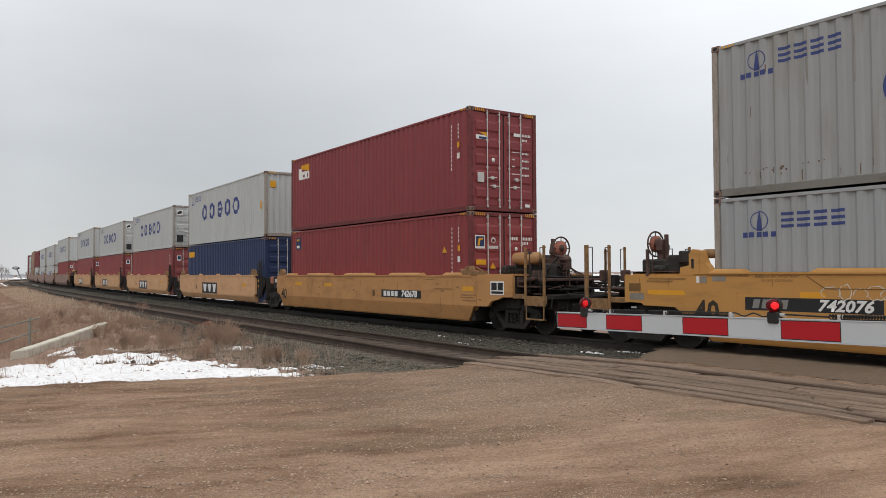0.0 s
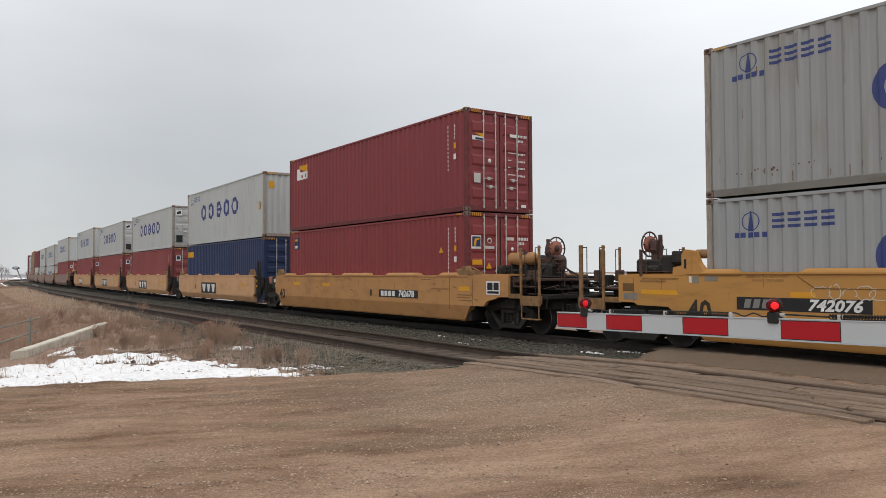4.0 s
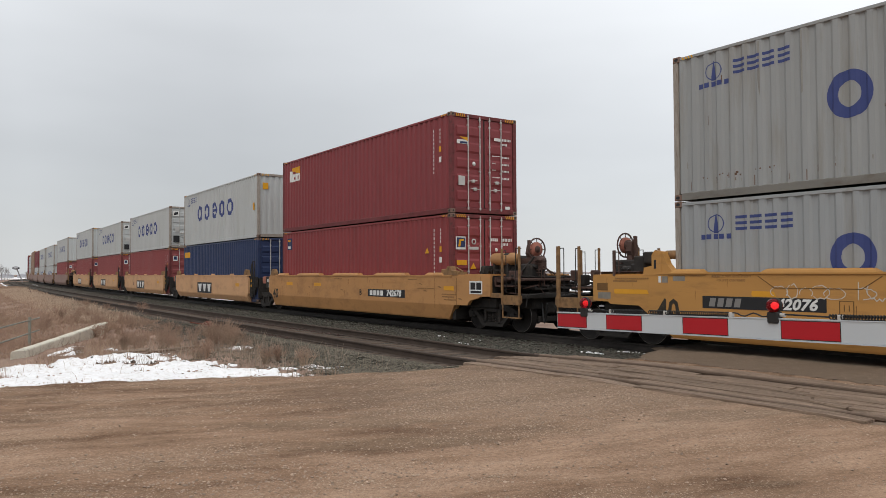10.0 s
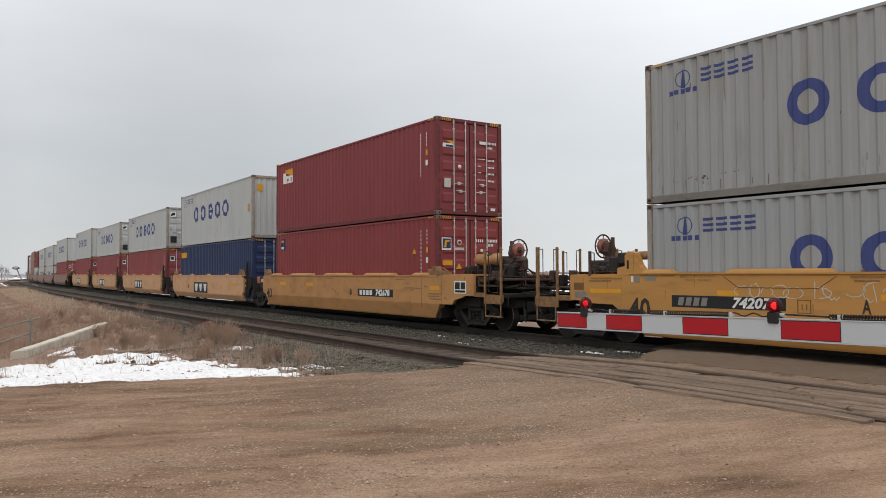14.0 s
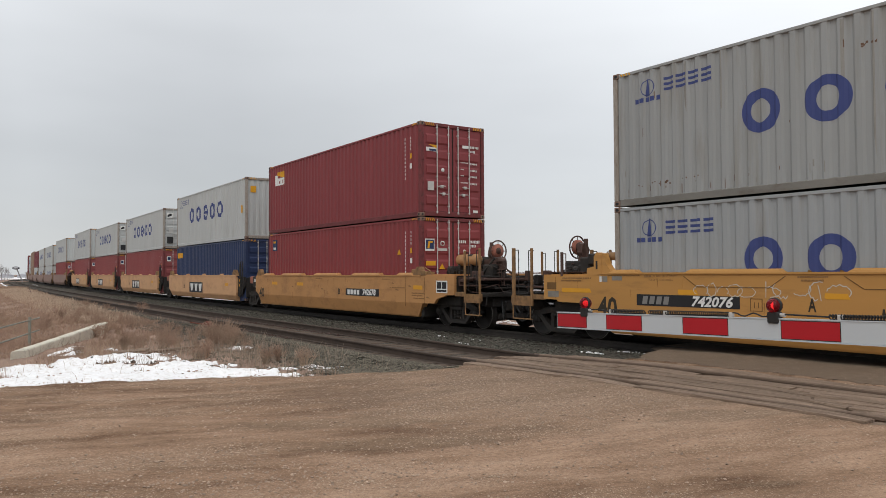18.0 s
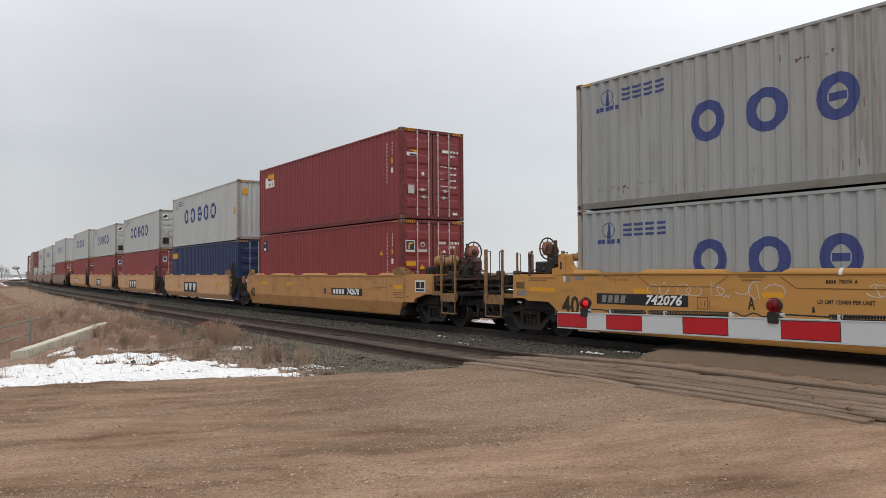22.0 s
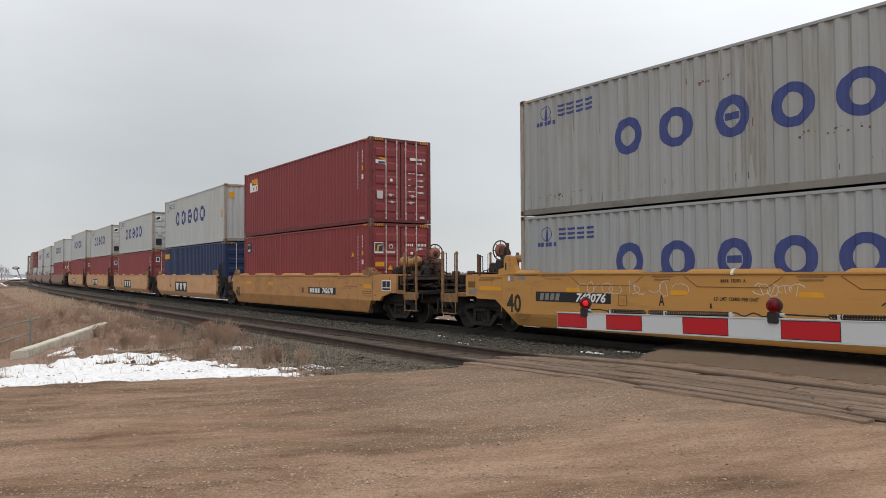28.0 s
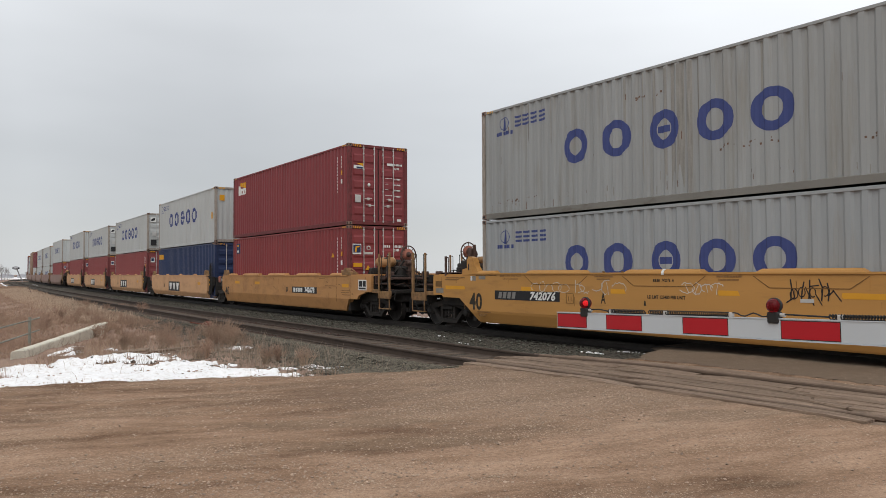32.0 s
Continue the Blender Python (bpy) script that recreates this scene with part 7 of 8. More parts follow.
def build_weeds():
    # reddish low growth
    X, Y, u, lat, rng = weed_spots(135000, 21, 12, 36, 1.3)
    k = wob(X, Y, 1.1, 4.0) + rng.uniform(-0.8, 0.8, len(X)) > -0.25
    X, Y = X[k], Y[k]
    H = (0.05 + 0.11 * rng.uniform(0, 1, len(X)) ** 2) * (1 + 0.35 * wob(X, Y, 0.7, 2.0))
    blades("dead_undergrowth", REDGRASS, X, Y, land(X, Y), H, 0.005 + 0.00022 * Y, 22, "low reddish brown dead grass", 1.3)
    # the hollow behind the railing
    rng = np.random.default_rng(37)
    Y = rng.uniform(17, 40, 62000)
    X = rng.uniform(-0.66, -0.36, 62000) * Y
    k = (along(X, Y)[1] > SIDE + 6) & (X < -0.16 * (Y - 16.4) - 9.7) & (snow_in(X, Y) < 0)
    X, Y = X[k], Y[k]
    blades("hollow_grass", REDGRASS, X, Y, land(X, Y), 0.05 + 0.12 * rng.uniform(0, 1, len(X)) ** 2, 0.006 + 0.0002 * Y, 38, "short reddish dead grass in the hollow", 1.1)
    # straw stalks
    X, Y, u, lat, rng = weed_spots(42000, 23, 12.5, 34, 1.3)
    k = wob(X, Y, 0.9, 8.0) + rng.uniform(-0.9, 0.9, len(X)) - 0.5 * smooth(-7, -10, X) > 0.15
    X, Y = X[k], Y[k]
    H = (0.10 + 0.24 * rng.uniform(0, 1, len(X)) ** 2.2) * (1 + 0.4 * wob(X, Y, 0.9, 8.0))
    blades("straw_grass", STRAW, X, Y, land(X, Y), H, 0.004 + 0.0002 * Y, 24, "tall dry straw coloured grass", 0.6)
    # thin stalks in the stones by the siding
    rng = np.random.default_rng(33)
    n = 16000
    X, Y = rng.uniform(-7.5, 0.6, n), rng.uniform(13.2, 24, n)
    u, lat = along(X, Y)
    k = (road_side(X, Y) < -0.12) & (lat > SIDE + 1.6) & (lat < SIDE + 6) & (snow_in(X, Y) < 0.03) & (wob(X, Y, 2.2, 5.0) + rng.uniform(-0.8, 0.8, n) > 0.1 + 0.75 * smooth(-3.0, -1.2, X))
    X, Y = X[k], Y[k]
    H = 0.08 + 0.30 * rng.uniform(0, 1, len(X)) ** 1.6
    blades("dry_stalks", STALK, X, Y, np.maximum(land(X, Y), ballast_z(lat[k], u[k]) * (lat[k] < SIDE + 2.6) - 9 * (lat[k] >= SIDE + 2.6)), H, 0.009, 34, "thin pale dry stalks among the stones", 0.5)
    # grass poking through the snow
    X, Y = rng.uniform(-12, -2.6, 700), rng.uniform(13.2, 18, 700)
    k = (snow_in(X, Y) > 0.0) & (snow_in(X, Y) < 0.3 * rng.uniform(0, 1, 700) ** 2)
    X, Y = X[k], Y[k]
    blades("snow_grass", STRAW, X, Y, np.maximum(land(X, Y), -0.35) + 0.02, 0.08 + 0.16 * rng.uniform(0, 1, len(X)) ** 2, 0.010, 35, "dry grass poking through thin snow", 0.7)
    # the far slope
    X, Y, u, lat, rng = weed_spots(130000, 25, 28, 110, 1.5, -0.66, -0.30)
    H = 0.05 + 0.09 * rng.uniform(0, 1, len(X)) ** 2
    k = rng.uniform(0, 1, len(X)) < 0.75
    blades("far_dead_grass", REDGRASS, X[k], Y[k], land(X[k], Y[k]), H[k], 0.007 + 0.0003 * Y[k], 26, "reddish dead grass on the far slope", 0.7)
    blades("far_straw", STRAW, X[~k], Y[~k], land(X[~k], Y[~k]), H[~k] * 1.15, 0.007 + 0.0002 * Y[~k], 27, "pale straw on the far slope", 0.5)


def build_crest():
    """Pale tall straw along the top of the bank by the siding."""
    rng = np.random.default_rng(61)
    n = 15000
    U, Lt = 11 + 60 * rng.uniform(0, 1, n) ** 1.3, SIDE + 1.7 + 2.6 * rng.uniform(0, 1, n) ** 1.2
    P = np.array([tuple(on_line(u, l)) for u, l in zip(U, Lt)])
    X, Y = P[:, 0], P[:, 1]
    k = wob(X, Y, 0.8, 6.0) + rng.uniform(-0.7, 0.7, n) + 0.3 * smooth(12, 24, U) > 0.05
    X, Y = X[k], Y[k]
    H = (0.10 + 0.20 * rng.uniform(0, 1, len(X)) ** 1.6) * (1 + 0.4 * wob(X, Y, 0.9, 3.0))
    blades("crest_straw", PALESTRAW, X, Y, land(X, Y), H, 0.004 + 0.00018 * Y, 62, "pale feathery dead grass along the bank", 0.5)


def weed_bush(x, y, h, r, n, seed, label, material=None):
    """A dead weed: a bunch of thin forking stems."""
    rnd = random.Random(seed)
    z = float(land(np.array([x]), np.array([y]))[0]) - 0.02
    b = tagged(new("weed_bush"), label, "weed", "dead weeds by the track")
    b.location = (x, y, z)
    s, tw = Shape(), Shape()
    for _ in range(n):
        a = rnd.uniform(0, math.tau)
        e = r * rnd.uniform(0.2, 1) ** 0.7
        hh = h * rnd.uniform(0.55, 1.0) * (1 - 0.35 * e / r)
        p0 = Vector((0.25 * e * math.cos(a) + rnd.uniform(-.05, .05), 0.25 * e * math.sin(a), 0))
        p1 = Vector((0.6 * e * math.cos(a), 0.6 * e * math.sin(a), hh * 0.55))
        p2 = Vector((e * math.cos(a + rnd.uniform(-.2, .2)), e * math.sin(a), hh))
        s.rod(p0, p1, 0.005, 3, 0.004, False)
        s.rod(p1, p2, 0.004, 3, 0.002, False)
        for _k in range(5):
            q = p1.lerp(p2, rnd.uniform(0, 0.95))
            d = Vector((rnd.uniform(-1, 1), rnd.uniform(-1, 1), rnd.uniform(0.1, 1.0))).normalized() * rnd.uniform(0.05, 0.16)
            tw.rod(q, q + d, 0.003, 3, 0.0015, False)
    tagged(part("dry_growth", s, material or STRAW, b, fix=False), kind="stuff")
    tagged(part("dry_brush", tw, REDGRASS, b, fix=False), kind="stuff")


def build_bushes():
    rnd = random.Random(31)
    weed_bush(-6.0, 20.4, 0.85, 0.6, 230, 1, "tan bushy dead weed clump by the siding")
    weed_bush(-5.5, 19.9, 0.62, 0.40, 90, 2, "tan bushy dead weed clump by the siding")
    weed_bush(-2.7, 14.9, 0.55, 0.26, 40, 3, "thin dead weed stalks by the road")
    for k in range(85):
        y = rnd.uniform(15.5, 26)
        x = -0.07 * y - rnd.uniform(0.2, 7.5) * y / 18
        u, lat = along(np.array([x]), np.array([y]))
        if lat[0] < SIDE + 2.3 or snow_in(np.array([x]), np.array([y]))[0] > 0:
            continue
        weed_bush(x, y, rnd.uniform(0.3, 0.6), rnd.uniform(0.14, 0.3), rnd.randint(18, 42), 50 + k, "thin dead weed stalks", STRAW if rnd.random() < 0.6 else REDGRASS)
    for k in range(22):
        y = rnd.uniform(21, 40)
        x = -y * rnd.uniform(0.36, 0.6)
        weed_bush(x, y, rnd.uniform(0.35, 0.7), rnd.uniform(0.2, 0.4), rnd.randint(25, 45), 90 + k, "reddish dead weed clump on the slope", REDGRASS)


build_apron()
build_stones()
build_snow()
build_weeds()
build_crest()
build_bushes()


# ---- things on the verge ----
def build_verge():
    # long concrete beam, half sunk
    a, b = Vector((-9.28, 16.5, -0.11)), Vector((-10.62, 23.8, 0.05))
    d = b - a
    n = 16
    s = Shape()
    rnd = random.Random(8)
    side = Vector((d.y, -d.x, 0)).normalized()
    v = []
    for k in range(n + 1):
        p = a + d * k / n
        for o, z in ((0.11, -0.45), (0.11, -0.03), (0.09, 0.0), (-0.09, 0.0), (-0.11, -0.03), (-0.11, -0.45)):
            v.append(p + d * (0.05 * (o > 0) * (k == 0)) + side * (o + rnd.uniform(-.004, .004)) + Vector((0, 0, z + rnd.uniform(-.006, .006))))
    s.add(v, [(k * 6 + i, k * 6 + (i + 1) % 6, k * 6 + 6 + (i + 1) % 6, k * 6 + 6 + i) for k in range(n) for i in range(6)] + [tuple(range(6)), tuple(range(n * 6, n * 6 + 6))])
    tagged(part("concrete_beam", s, CONCRETE), "long weathered pale concrete beam half sunk in weeds", "concrete beam")
    # pipe railing
    f = tagged(new("pipe_railing"), "low weathered green pipe railing in the grass", "railing")
    p0, p1 = Vector((-8.6, 13.4, 0)), Vector((-10.62, 19.95, 0))
    for z, r in ((0.42, 0.018), (0.10, 0.018)):
        part("rail", Shape().rod(p0 + Vector((0, 0, z)), p1 + Vector((0, 0, z)), r, 10), GREENPIPE, f)
    for t in (0.1, 0.84):
        p = p0.lerp(p1, t)
        part("post", Shape().box(p.x - 0.028, p.x + 0.028, p.y - 0.028, p.y + 0.028, -0.45, 0.50, 0.006), GREENPIPE, f)
    # thin stake leaning in the grass far down the bank
    s = Shape().rod((0, 0, -0.1), (-0.46, 0, 0.9), 0.022, 6, 0.018)
    o = tagged(part("leaning_stake", s, TWIG), "thin dark stake leaning in the dead grass", "stake")
    o.location = (-33.59, 62.2, -0.3)
    # scrap boards lying in the snow
    for x, y, l, w, rz in ((-6.95, 16.9, 0.75, 0.3, 12), (-6.2, 17.7, 1.3, 0.16, 28)):
        z = float(land(np.array([x]), np.array([y]))[0])
        o = tagged(part("scrap_board", Shape().box(-l / 2, l / 2, -w / 2, w / 2, 0, 0.05, 0.008), PLANK), "weathered board lying in the snow and weeds", "board")
        o.matrix_world = pose(x, y, z + 0.06, 3, -4, rz)
    # dropped snow crumbs between the tracks
    rng = np.random.default_rng(12)
    P, S = [], []
    for u, l, n, r in ((-8.1, 1.78, 16, 0.16), (-8.5, 1.05, 18, 0.2), (-4.67, 2.62, 7, 0.12), (-4.1, 1.8, 5, 0.1), (-2.5, 1.9, 4, 0.1), (-0.8, 1.0, 3, 0.06)):
        for _ in range(n):
            p = on_line(u + rng.normal() * r, l + rng.normal() * r * 0.3)
            P.append((p.x, p.y, -0.175))
            S.append(rng.uniform(0.015, 0.05))
    scatter("snow_crumbs", SNOW, P, S, "small lumps of leftover snow on the ballast", "snow", 13)
    # clods of road dirt thrown on the snow's edge
    X, Y = rng.uniform(-10, -3.0, 2600), rng.uniform(10.0, 14.2, 2600)
    d = snow_in(X, Y)
    k = (d > 0.0) & (d < 0.5 * rng.uniform(0, 1, 2600) ** 2.5) & (wob(X, Y, 1.7, 3.0) > -0.3)
    P = np.stack([X, Y, np.maximum(land(X, Y), -0.35) + 0.065 * smooth(-0.02, 0.22, d) + 0.005], -1)[k]
    scatter("snow_clods", SOIL, P, rng.uniform(0.012, 0.05, len(P)), "brown clods of earth on the edge of the snow", "clods", 16, 0.5)
    # rusty lever by the siding
    p = on_line(5.6, SIDE + 1.05)
    t = tagged(new("rail_derail"), "small rusty orange derail block on the siding", "derail block")
    t.location = (p.x, p.y, -0.19)
    t.rotation_euler = (0, 0, float(np.interp(6.3, LINE_U, LINE_H)) + math.pi / 2)
    rust = mat("orange_rust", (0.17, 0.060, 0.042), 0.8, vary=0.25, size=6, bump=0.2)
    part("block", Shape().prism([(-0.2, 0.0), (0.2, 0.0), (0.16, 0.10), (0.0, 0.17), (-0.16, 0.10)], -0.08, 0.08, "y"), rust, t)
    part("base", Shape().box(-0.7, 0.7, -0.1, 0.1, -0.02, 0.05, 0.01), rust, t)
    part("lever", Shape().rod((0.1, 0.1, 0.05), (0.5, 0.45, 0.12), 0.02, 8), rust, t)


build_verge()


# ---- crossing gate ----
SHADES = []  # (added turning shade, its place on the arm)
LAMPSHADE = mat("dark_red_shade", (0.10, 0.010, 0.012), 0.5, vary=0.1, size=10, bump=0)


def build_gate():
    tip, e = Vector((1.3629, 6.3026, 0)), Vector((0.5087, -0.8610, 0)).normalized()
    rise = 0.0236
    g = tagged(new("crossing_gate"), "lowered red and white striped crossing gate arm with lamps", "crossing gate")
    m = Matrix.Translation((tip.x, tip.y, 1.147)) @ Matrix.Rotation(math.atan2(e.y, e.x), 4, "Z") @ Matrix.Rotation(-math.atan(rise), 4, "Y")
    g.matrix_world = m
    hh, th = 0.068, 0.016
    part("arm", Shape().box(-0.635, 5.2, -th, th, -hh, hh, 0.004), GATE_W, g, "pale grey fibreglass arm")
    cells = [(-0.628, -0.236)] + [(0.406 * k, 0.406 * (k + 1)) for k in range(0, 12, 2)]
    for a, b in cells:
        for y in (-th - 0.0012, th + 0.0012):
            part("stripe_border", Shape().box(a + 0.001, b - 0.001, min(y, y * 0.9) * 0.985, max(y, y * 0.9) * 0.985, -hh + 0.007, hh - 0.007), RUBBER, g)
            part("red_stripe", Shape().box(a + 0.006, b - 0.006, min(y, y * 0.9), max(y, y * 0.9), -hh + 0.012, hh - 0.012), GATE_R, g, "red reflective stripe")
    rim = Shape().box(-0.637, 5.2, -th - 0.004, th + 0.004, hh - 0.002, hh + 0.004)
    rim.box(-0.637, 5.2, -th - 0.004, th + 0.004, -hh - 0.004, -hh + 0.002)
    part("edge_trim", rim, GATE_W, g)
    for x in (-0.266, 1.573, 3.6):
        b = Shape().box(x - 0.042, x + 0.042, -0.032, 0.032, hh - 0.03, hh + 0.045, 0.008)
        b.lathe([(0.043, -0.010), (0.053, -0.010), (0.053, 0.010), (0.043, 0.010), (0.043, -0.010)], 20, "y", (x, 0, hh + 0.085))
        base = part("lamp_body", b, RUBBER, g, "black lamp housing")
        plug = Shape().rod((x + 0.04, 0, hh + 0.025), (x + 0.075, 0, hh + 0.025), 0.012, 8)
        part("plug", plug, STEEL, base)
        for sg in (-1, 1):
            prof = [(0.048 * math.cos(k * math.pi / 14), sg * (0.008 + 0.046 * math.sin(k * math.pi / 14))) for k in range(8)]
            part("lens", Shape().lathe(prof, 18, "y", (x, 0, hh + 0.085)), LENS, base, "red domed lens")
        bulb = Shape().lathe([(0.0, -0.02), (0.014, -0.014), (0.02, 0.0), (0.014, 0.014), (0.0, 0.02)], 12, "y", (x, 0, hh + 0.085))
        part("bulb", bulb, BULB if x < 0 else BULB_FLASH, base, "glowing red bulb")
        # added part: the shade hides the steady bulb by turns, making the flash
        if x == 1.573:
            s, n = Shape(), 13
            for k in range(n):
                ang = radians(-95 + 190 * k / (n - 1))
                s.v += [(r * math.cos(ang), r * math.sin(ang), h) for r, h in ((0.010, 0.036), (0.031, 0.032), (0.031, -0.030))]
            s.f = [(3 * k + i, 3 * k + 3 + i, 3 * k + 4 + i, 3 * k + 1 + i) for k in range(n - 1) for i in range(2)]
            s.s = [True] * len(s.f)
            SHADES.append((part("added_flash_shade", s, LAMPSHADE, base, "added dark red half-round shade that turns to hide the bulb", fix=False), x, hh + 0.085))
    # coiled cable along the top, with clips
    for a, b, loops in ((0.02, 0.42, 24), (0.47, 1.22, 44), (1.95, 3.4, 80)):
        n = loops * 7
        pts = [(a + (b - a) * k / n, 0.016 * math.cos(k / 7 * math.tau), hh + 0.02 + 0.016 * math.sin(k / 7 * math.tau)) for k in range(n + 1)]
        part("coiled_cable", Shape().pipe(pts, 0.0045, 4), RUBBER, g)
    wire = [(-0.2, 0, hh + 0.03), (-0.1, 0, hh + 0.035), (0.02, 0, hh + 0.02)]
    part("cable", Shape().pipe(wire, 0.006), RUBBER, g)
    wire = [(1.22, 0, hh + 0.02)] + [(1.22 + 0.32 * k / 10, 0.0, hh + 0.022 + 0.012 * math.sin(k * 1.3)) for k in range(1, 11)]
    part("cable", Shape().pipe(wire, 0.005), RUBBER, g)
    wire = [(1.61, 0, hh + 0.03), (1.75, 0, hh + 0.026), (1.95, 0, hh + 0.02)]
    part("cable", Shape().pipe(wire, 0.006), RUBBER, g)
    for x in (0.05, 0.64, 1.235, 2.02):
        part("clip", Shape().box(x - 0.012, x + 0.012, -0.02, 0.02, hh, hh + 0.035, 0.004), STEEL, g)
    # mast that carries the arm, beside the road
    p = Vector((1.3629, 6.3026, 0)) + e * 5.3
    inv = m.inverted()
    s = Shape().rod((p.x, p.y, -0.15), (p.x, p.y, 2.6), 0.055, 14)
    part("mast", s.turned(inv), STEEL, g, "grey steel mast")
    s = Shape().box(p.x - 0.2, p.x + 0.2, p.y - 0.18, p.y + 0.18, 1.0, 1.5, 0.03)
    part("drive_box", s.turned(inv), STEEL, g, "grey drive box")
    s = Shape().box(p.x - 0.3, p.x + 0.3, p.y - 0.3, p.y + 0.3, -0.3, -0.03, 0.02)
    part("footing", s.turned(inv), CONCRETE, g)


build_gate()


# ---- far off ----
def bare_tree(x, y, h, seed):
    rnd = random.Random(seed)
    z = float(land(np.array([x]), np.array([y]))[0]) - 0.05
    t = tagged(new("bare_tree"), "far leafless tree against the pale sky", "tree", "far bare trees")
    t.location = (x, y, z)
    trunk, crown = Shape(), Shape()
    trunk.rod((0, 0, 0), (0.02 * h, 0, 0.45 * h), 0.022 * h, 7, 0.012 * h)
    def grow(p, d, l, r, k):
        q = p + d * l
        crown.rod(p, q, r, 4, r * 0.6, False)
        if k:
            for _ in range(3):
                e = (d + Vector((rnd.uniform(-.7, .7), rnd.uniform(-.7, .7), rnd.uniform(-.1, .5)))).normalized()
                grow(p.lerp(q, rnd.uniform(0.5, 1)), e, l * rnd.uniform(0.55, 0.8), r * 0.6, k - 1)
    for _ in range(5):
        grow(Vector((0.02 * h * 0.6, 0, h * rnd.uniform(0.2, 0.45))), Vector((rnd.uniform(-.6, .6), rnd.uniform(-.6, .6), 1)).normalized(), 0.25 * h, 0.01 * h, 3)
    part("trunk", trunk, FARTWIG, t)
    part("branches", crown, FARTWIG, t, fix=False)


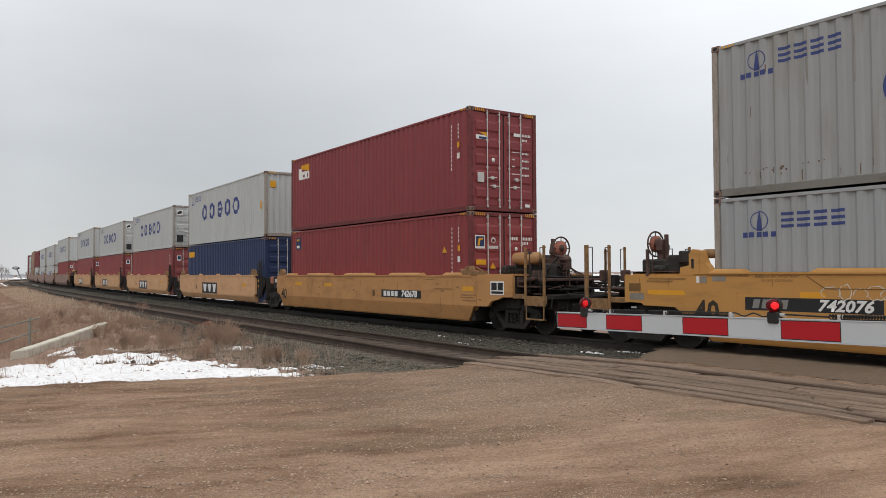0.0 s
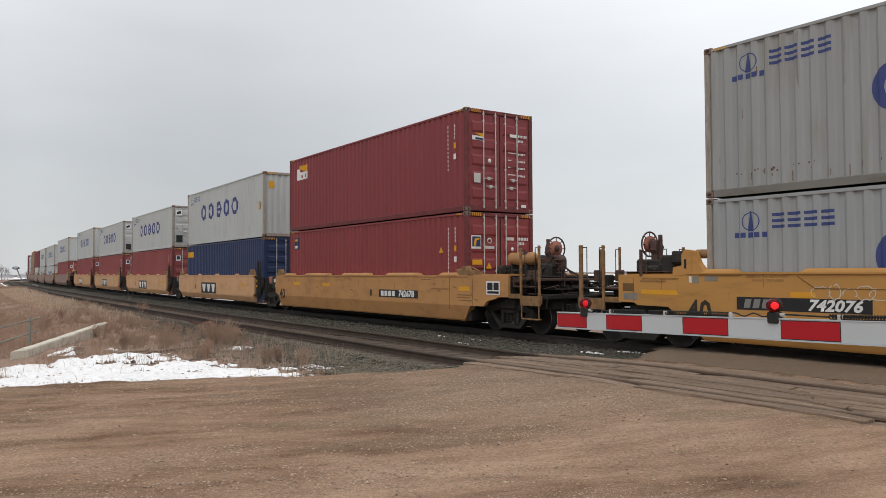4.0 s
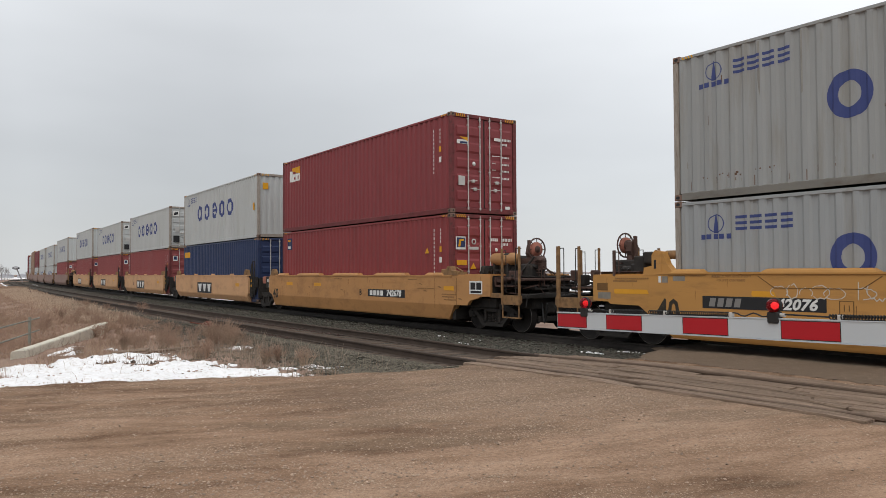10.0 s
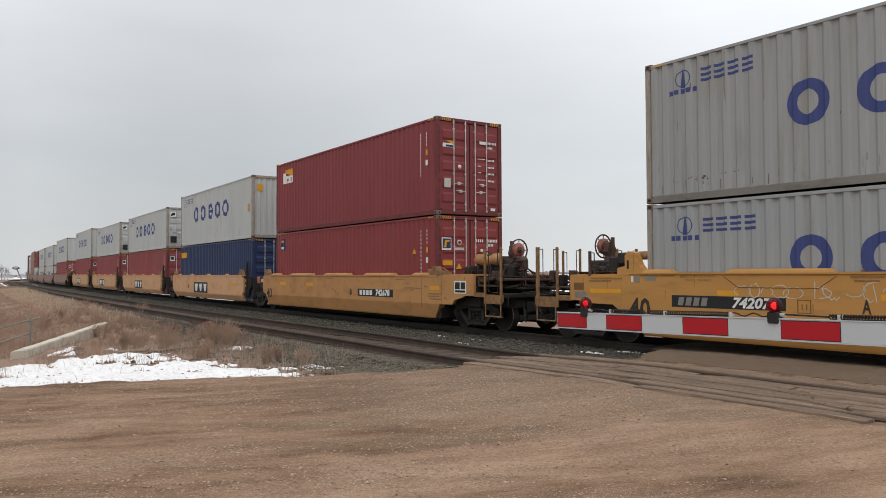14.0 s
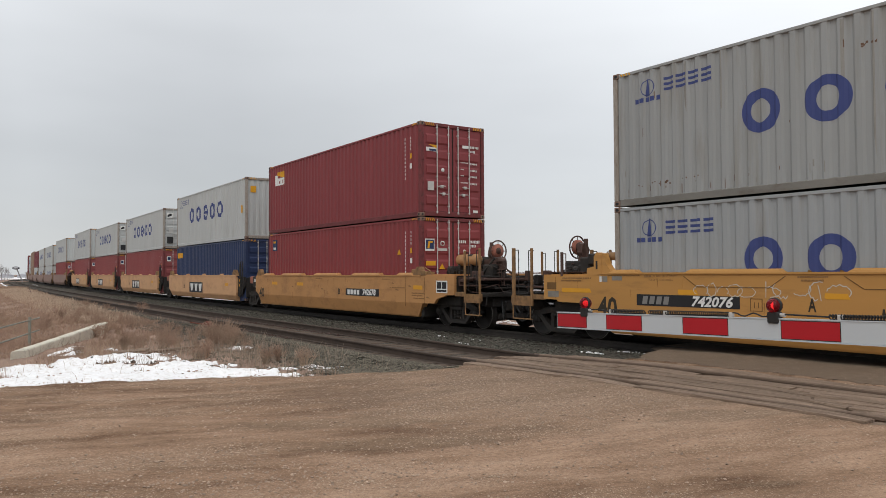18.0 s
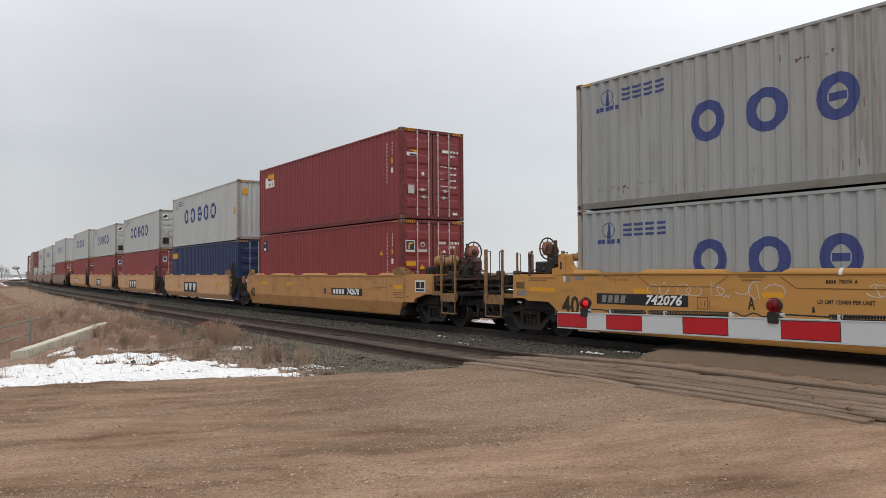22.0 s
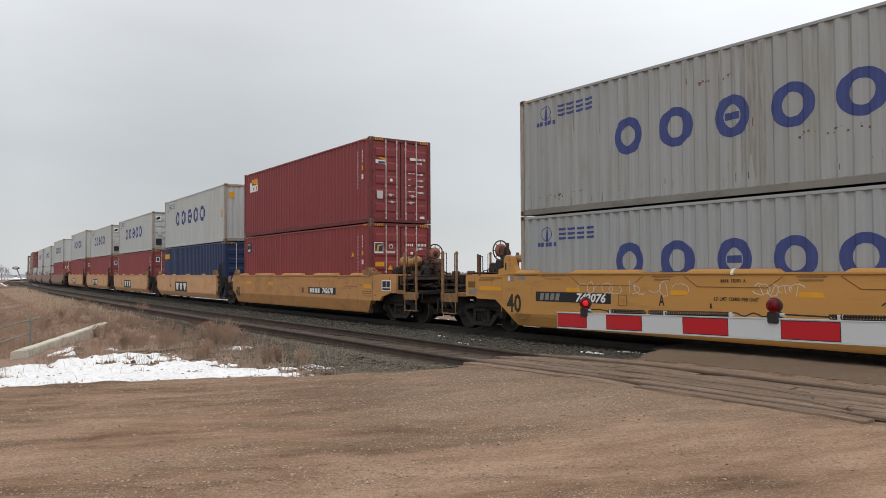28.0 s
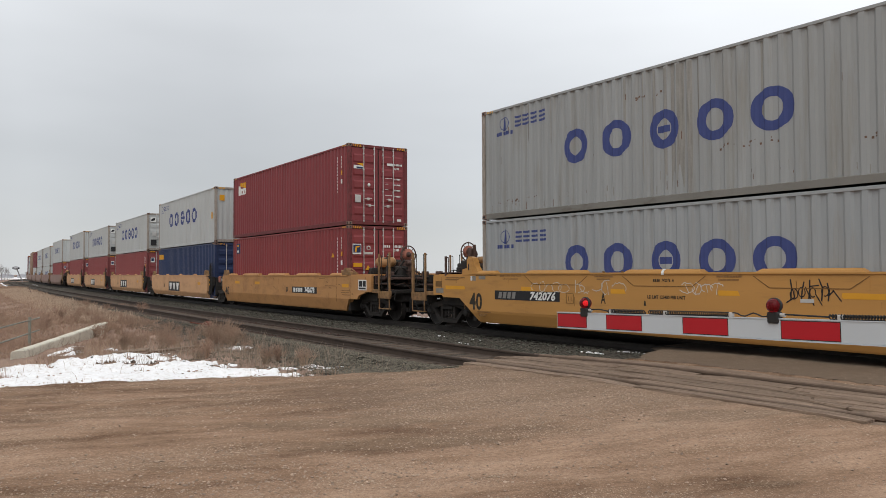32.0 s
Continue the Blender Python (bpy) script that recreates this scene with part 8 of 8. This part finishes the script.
def build_far():
    for k, (x, d, h) in enumerate(((-110.8, 190, 4.8), (-115.7, 200, 4.2), (-110.1, 185, 5.5), (-132.2, 230, 3.6), (-143.3, 260, 3.0))):
        bare_tree(x, d, h, 60 + k)
    # leaning oval sign on a post
    d = 178
    x = (35 - 784) / 1341 * d
    s = tagged(new("leaning_sign"), "dark oval board on a leaning post, far off", "sign")
    s.location = (x, d, -0.3)
    part("post", Shape().rod((0.7, 0, 0), (-0.85, 0, 3.35), 0.13, 8), FARWOOD, s)
    b = Shape().lathe([(0.0, -0.06), (1.0, -0.06), (1.0, 0.06), (0.0, 0.06)], 20, "y", (0, 0, 0))
    b.v = [(p[0] * 0.85 - 0.95, p[1], p[2] * 0.36 + 3.35) for p in b.v]
    part("board", b, BLACK, s)
    c = Shape().lathe([(0.0, -0.08), (0.75, -0.08), (0.75, -0.06), (0.0, -0.06)], 20, "y", (0, 0, 0))
    c.v = [(p[0] * 0.85 - 0.95, p[1], p[2] * 0.3 + 3.35) for p in c.v]
    part("board_face", c, SIDING, s)
    # sheds and a parked truck a long way down the line
    for x, d, w, h, m, lab in ((-190.0, 330, 4.0, 2.2, SIDING, "pale grey shed far off"), (-182.3, 330, 4.0, 2.2, SIDING, "dull grey shed far off")):
        o = tagged(new("shed"), lab, "shed", "far sheds")
        o.location = (x, d, -0.35)
        part("wall", Shape().box(-w / 2, w / 2, -2, 2, 0, h * 0.7), m, o)
        part("roof", Shape().prism([(-w / 2 - 0.2, h * 0.7), (w / 2 + 0.2, h * 0.7), (0, h)], -2.2, 2.2, "y"), SIDING, o)
    # snow lying in the far fields
    def inside(X, Y):
        lat = along(X, Y)[1]
        return wob(X, Y, 0.05, 3.0) + 0.4 * wob(X, Y, 0.17, 1.0) + 0.6 - 2.0 * (lat > -9) * (lat < SIDE + 7)
    patch("field_snow", SNOW, np.arange(-330, -20, 2.5), np.arange(120, 420, 2.5), inside, lambda X, Y, I: land(X, Y) + 0.06, "thin snow in the far fields", "snow")
    patch("open_field_snow", SNOW, np.arange(-150, 420, 6.0), np.arange(110, 560, 6.0), lambda X, Y: np.where(along(X, Y)[1] < -14, 1.0, -1.0) + 0.8 * wob(X, Y, 0.03, 2.0) - 0.1, lambda X, Y, I: land(X, Y) + 0.10, "wide snowy field beyond the train", "snow")
    patch("verge_snow", SNOW, np.arange(-60, 60, 1.0), np.arange(8, 118, 1.0), lambda X, Y: np.where((along(X, Y)[1] < -3.2 - 0.6 * wob(X, Y, 0.2)) & (along(X, Y)[0] > 24), 1.0, -1.0) + 0.5 * wob(X, Y, 0.3) - 0.3, lambda X, Y, I: land(X, Y) + 0.07, "snow lying beyond the tracks", "snow")
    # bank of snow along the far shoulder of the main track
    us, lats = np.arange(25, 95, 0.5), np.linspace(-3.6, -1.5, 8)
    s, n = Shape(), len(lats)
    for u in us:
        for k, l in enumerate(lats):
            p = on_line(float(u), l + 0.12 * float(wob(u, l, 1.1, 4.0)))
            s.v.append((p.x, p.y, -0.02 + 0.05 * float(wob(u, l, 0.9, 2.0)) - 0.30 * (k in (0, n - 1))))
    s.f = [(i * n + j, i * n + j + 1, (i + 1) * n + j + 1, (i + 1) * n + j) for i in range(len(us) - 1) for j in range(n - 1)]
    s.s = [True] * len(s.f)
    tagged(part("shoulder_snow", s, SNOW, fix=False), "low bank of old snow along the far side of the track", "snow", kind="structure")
    # broken remains of it nearer the crossing
    rng = np.random.default_rng(71)
    P, S = [], []
    for u, l, n, ru, rl in ((2.2, -3.3, 120, 0.7, 0.5), (6.0, -3.0, 40, 0.9, 0.25), (9.5, -2.8, 70, 1.2, 0.3)):
        for _ in range(n):
            p = on_line(u + rng.normal() * ru, l + rng.normal() * rl)
            P.append((p.x, p.y, -0.24))
            S.append(rng.uniform(0.03, 0.13))
    scatter("snow_remnants", SNOW, P, S, "dirty broken lumps of old snow beyond the track", "snow", 72, 0.6)
    # streaks of snow along the track bed round the bend
    for u0, u1, l0, w in ((104, 160, SIDE + 1.9, 0.55), (112, 124, 2.3, 0.2)):
        us, s = np.arange(u0, u1, 1.0), Shape()
        for u in us:
            half = 0.5 * w * (0.55 + 0.45 * float(wob(u, l0, 0.5, 2.0)))
            for o in (-half, half):
                p = on_line(float(u), l0 + o)
                s.v.append((p.x, p.y, -0.15))
        s.f = [(2 * k, 2 * k + 1, 2 * k + 3, 2 * k + 2) for k in range(len(us) - 1)]
        s.s = [True] * len(s.f)
        tagged(part("snow_streak", s, SNOW, fix=False), "thin streak of snow beside the rails", "snow", kind="structure")
    # low woods on the horizon
    rng = np.random.default_rng(44)
    n = 9000
    a = rng.uniform(-0.75, 0.75, n)
    d = rng.uniform(520, 640, n)
    X, Y = np.sin(a) * d, np.cos(a) * d
    H = (1.5 + 3.5 * rng.uniform(0, 1, n) ** 2) * (0.6 + 0.5 * wob(a * 30, a * 11, 1.0))
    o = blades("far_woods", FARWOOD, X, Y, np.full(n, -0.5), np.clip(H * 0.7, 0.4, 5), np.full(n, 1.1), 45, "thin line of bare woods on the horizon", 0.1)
    o["category"] = "woods"


build_far()


motions()
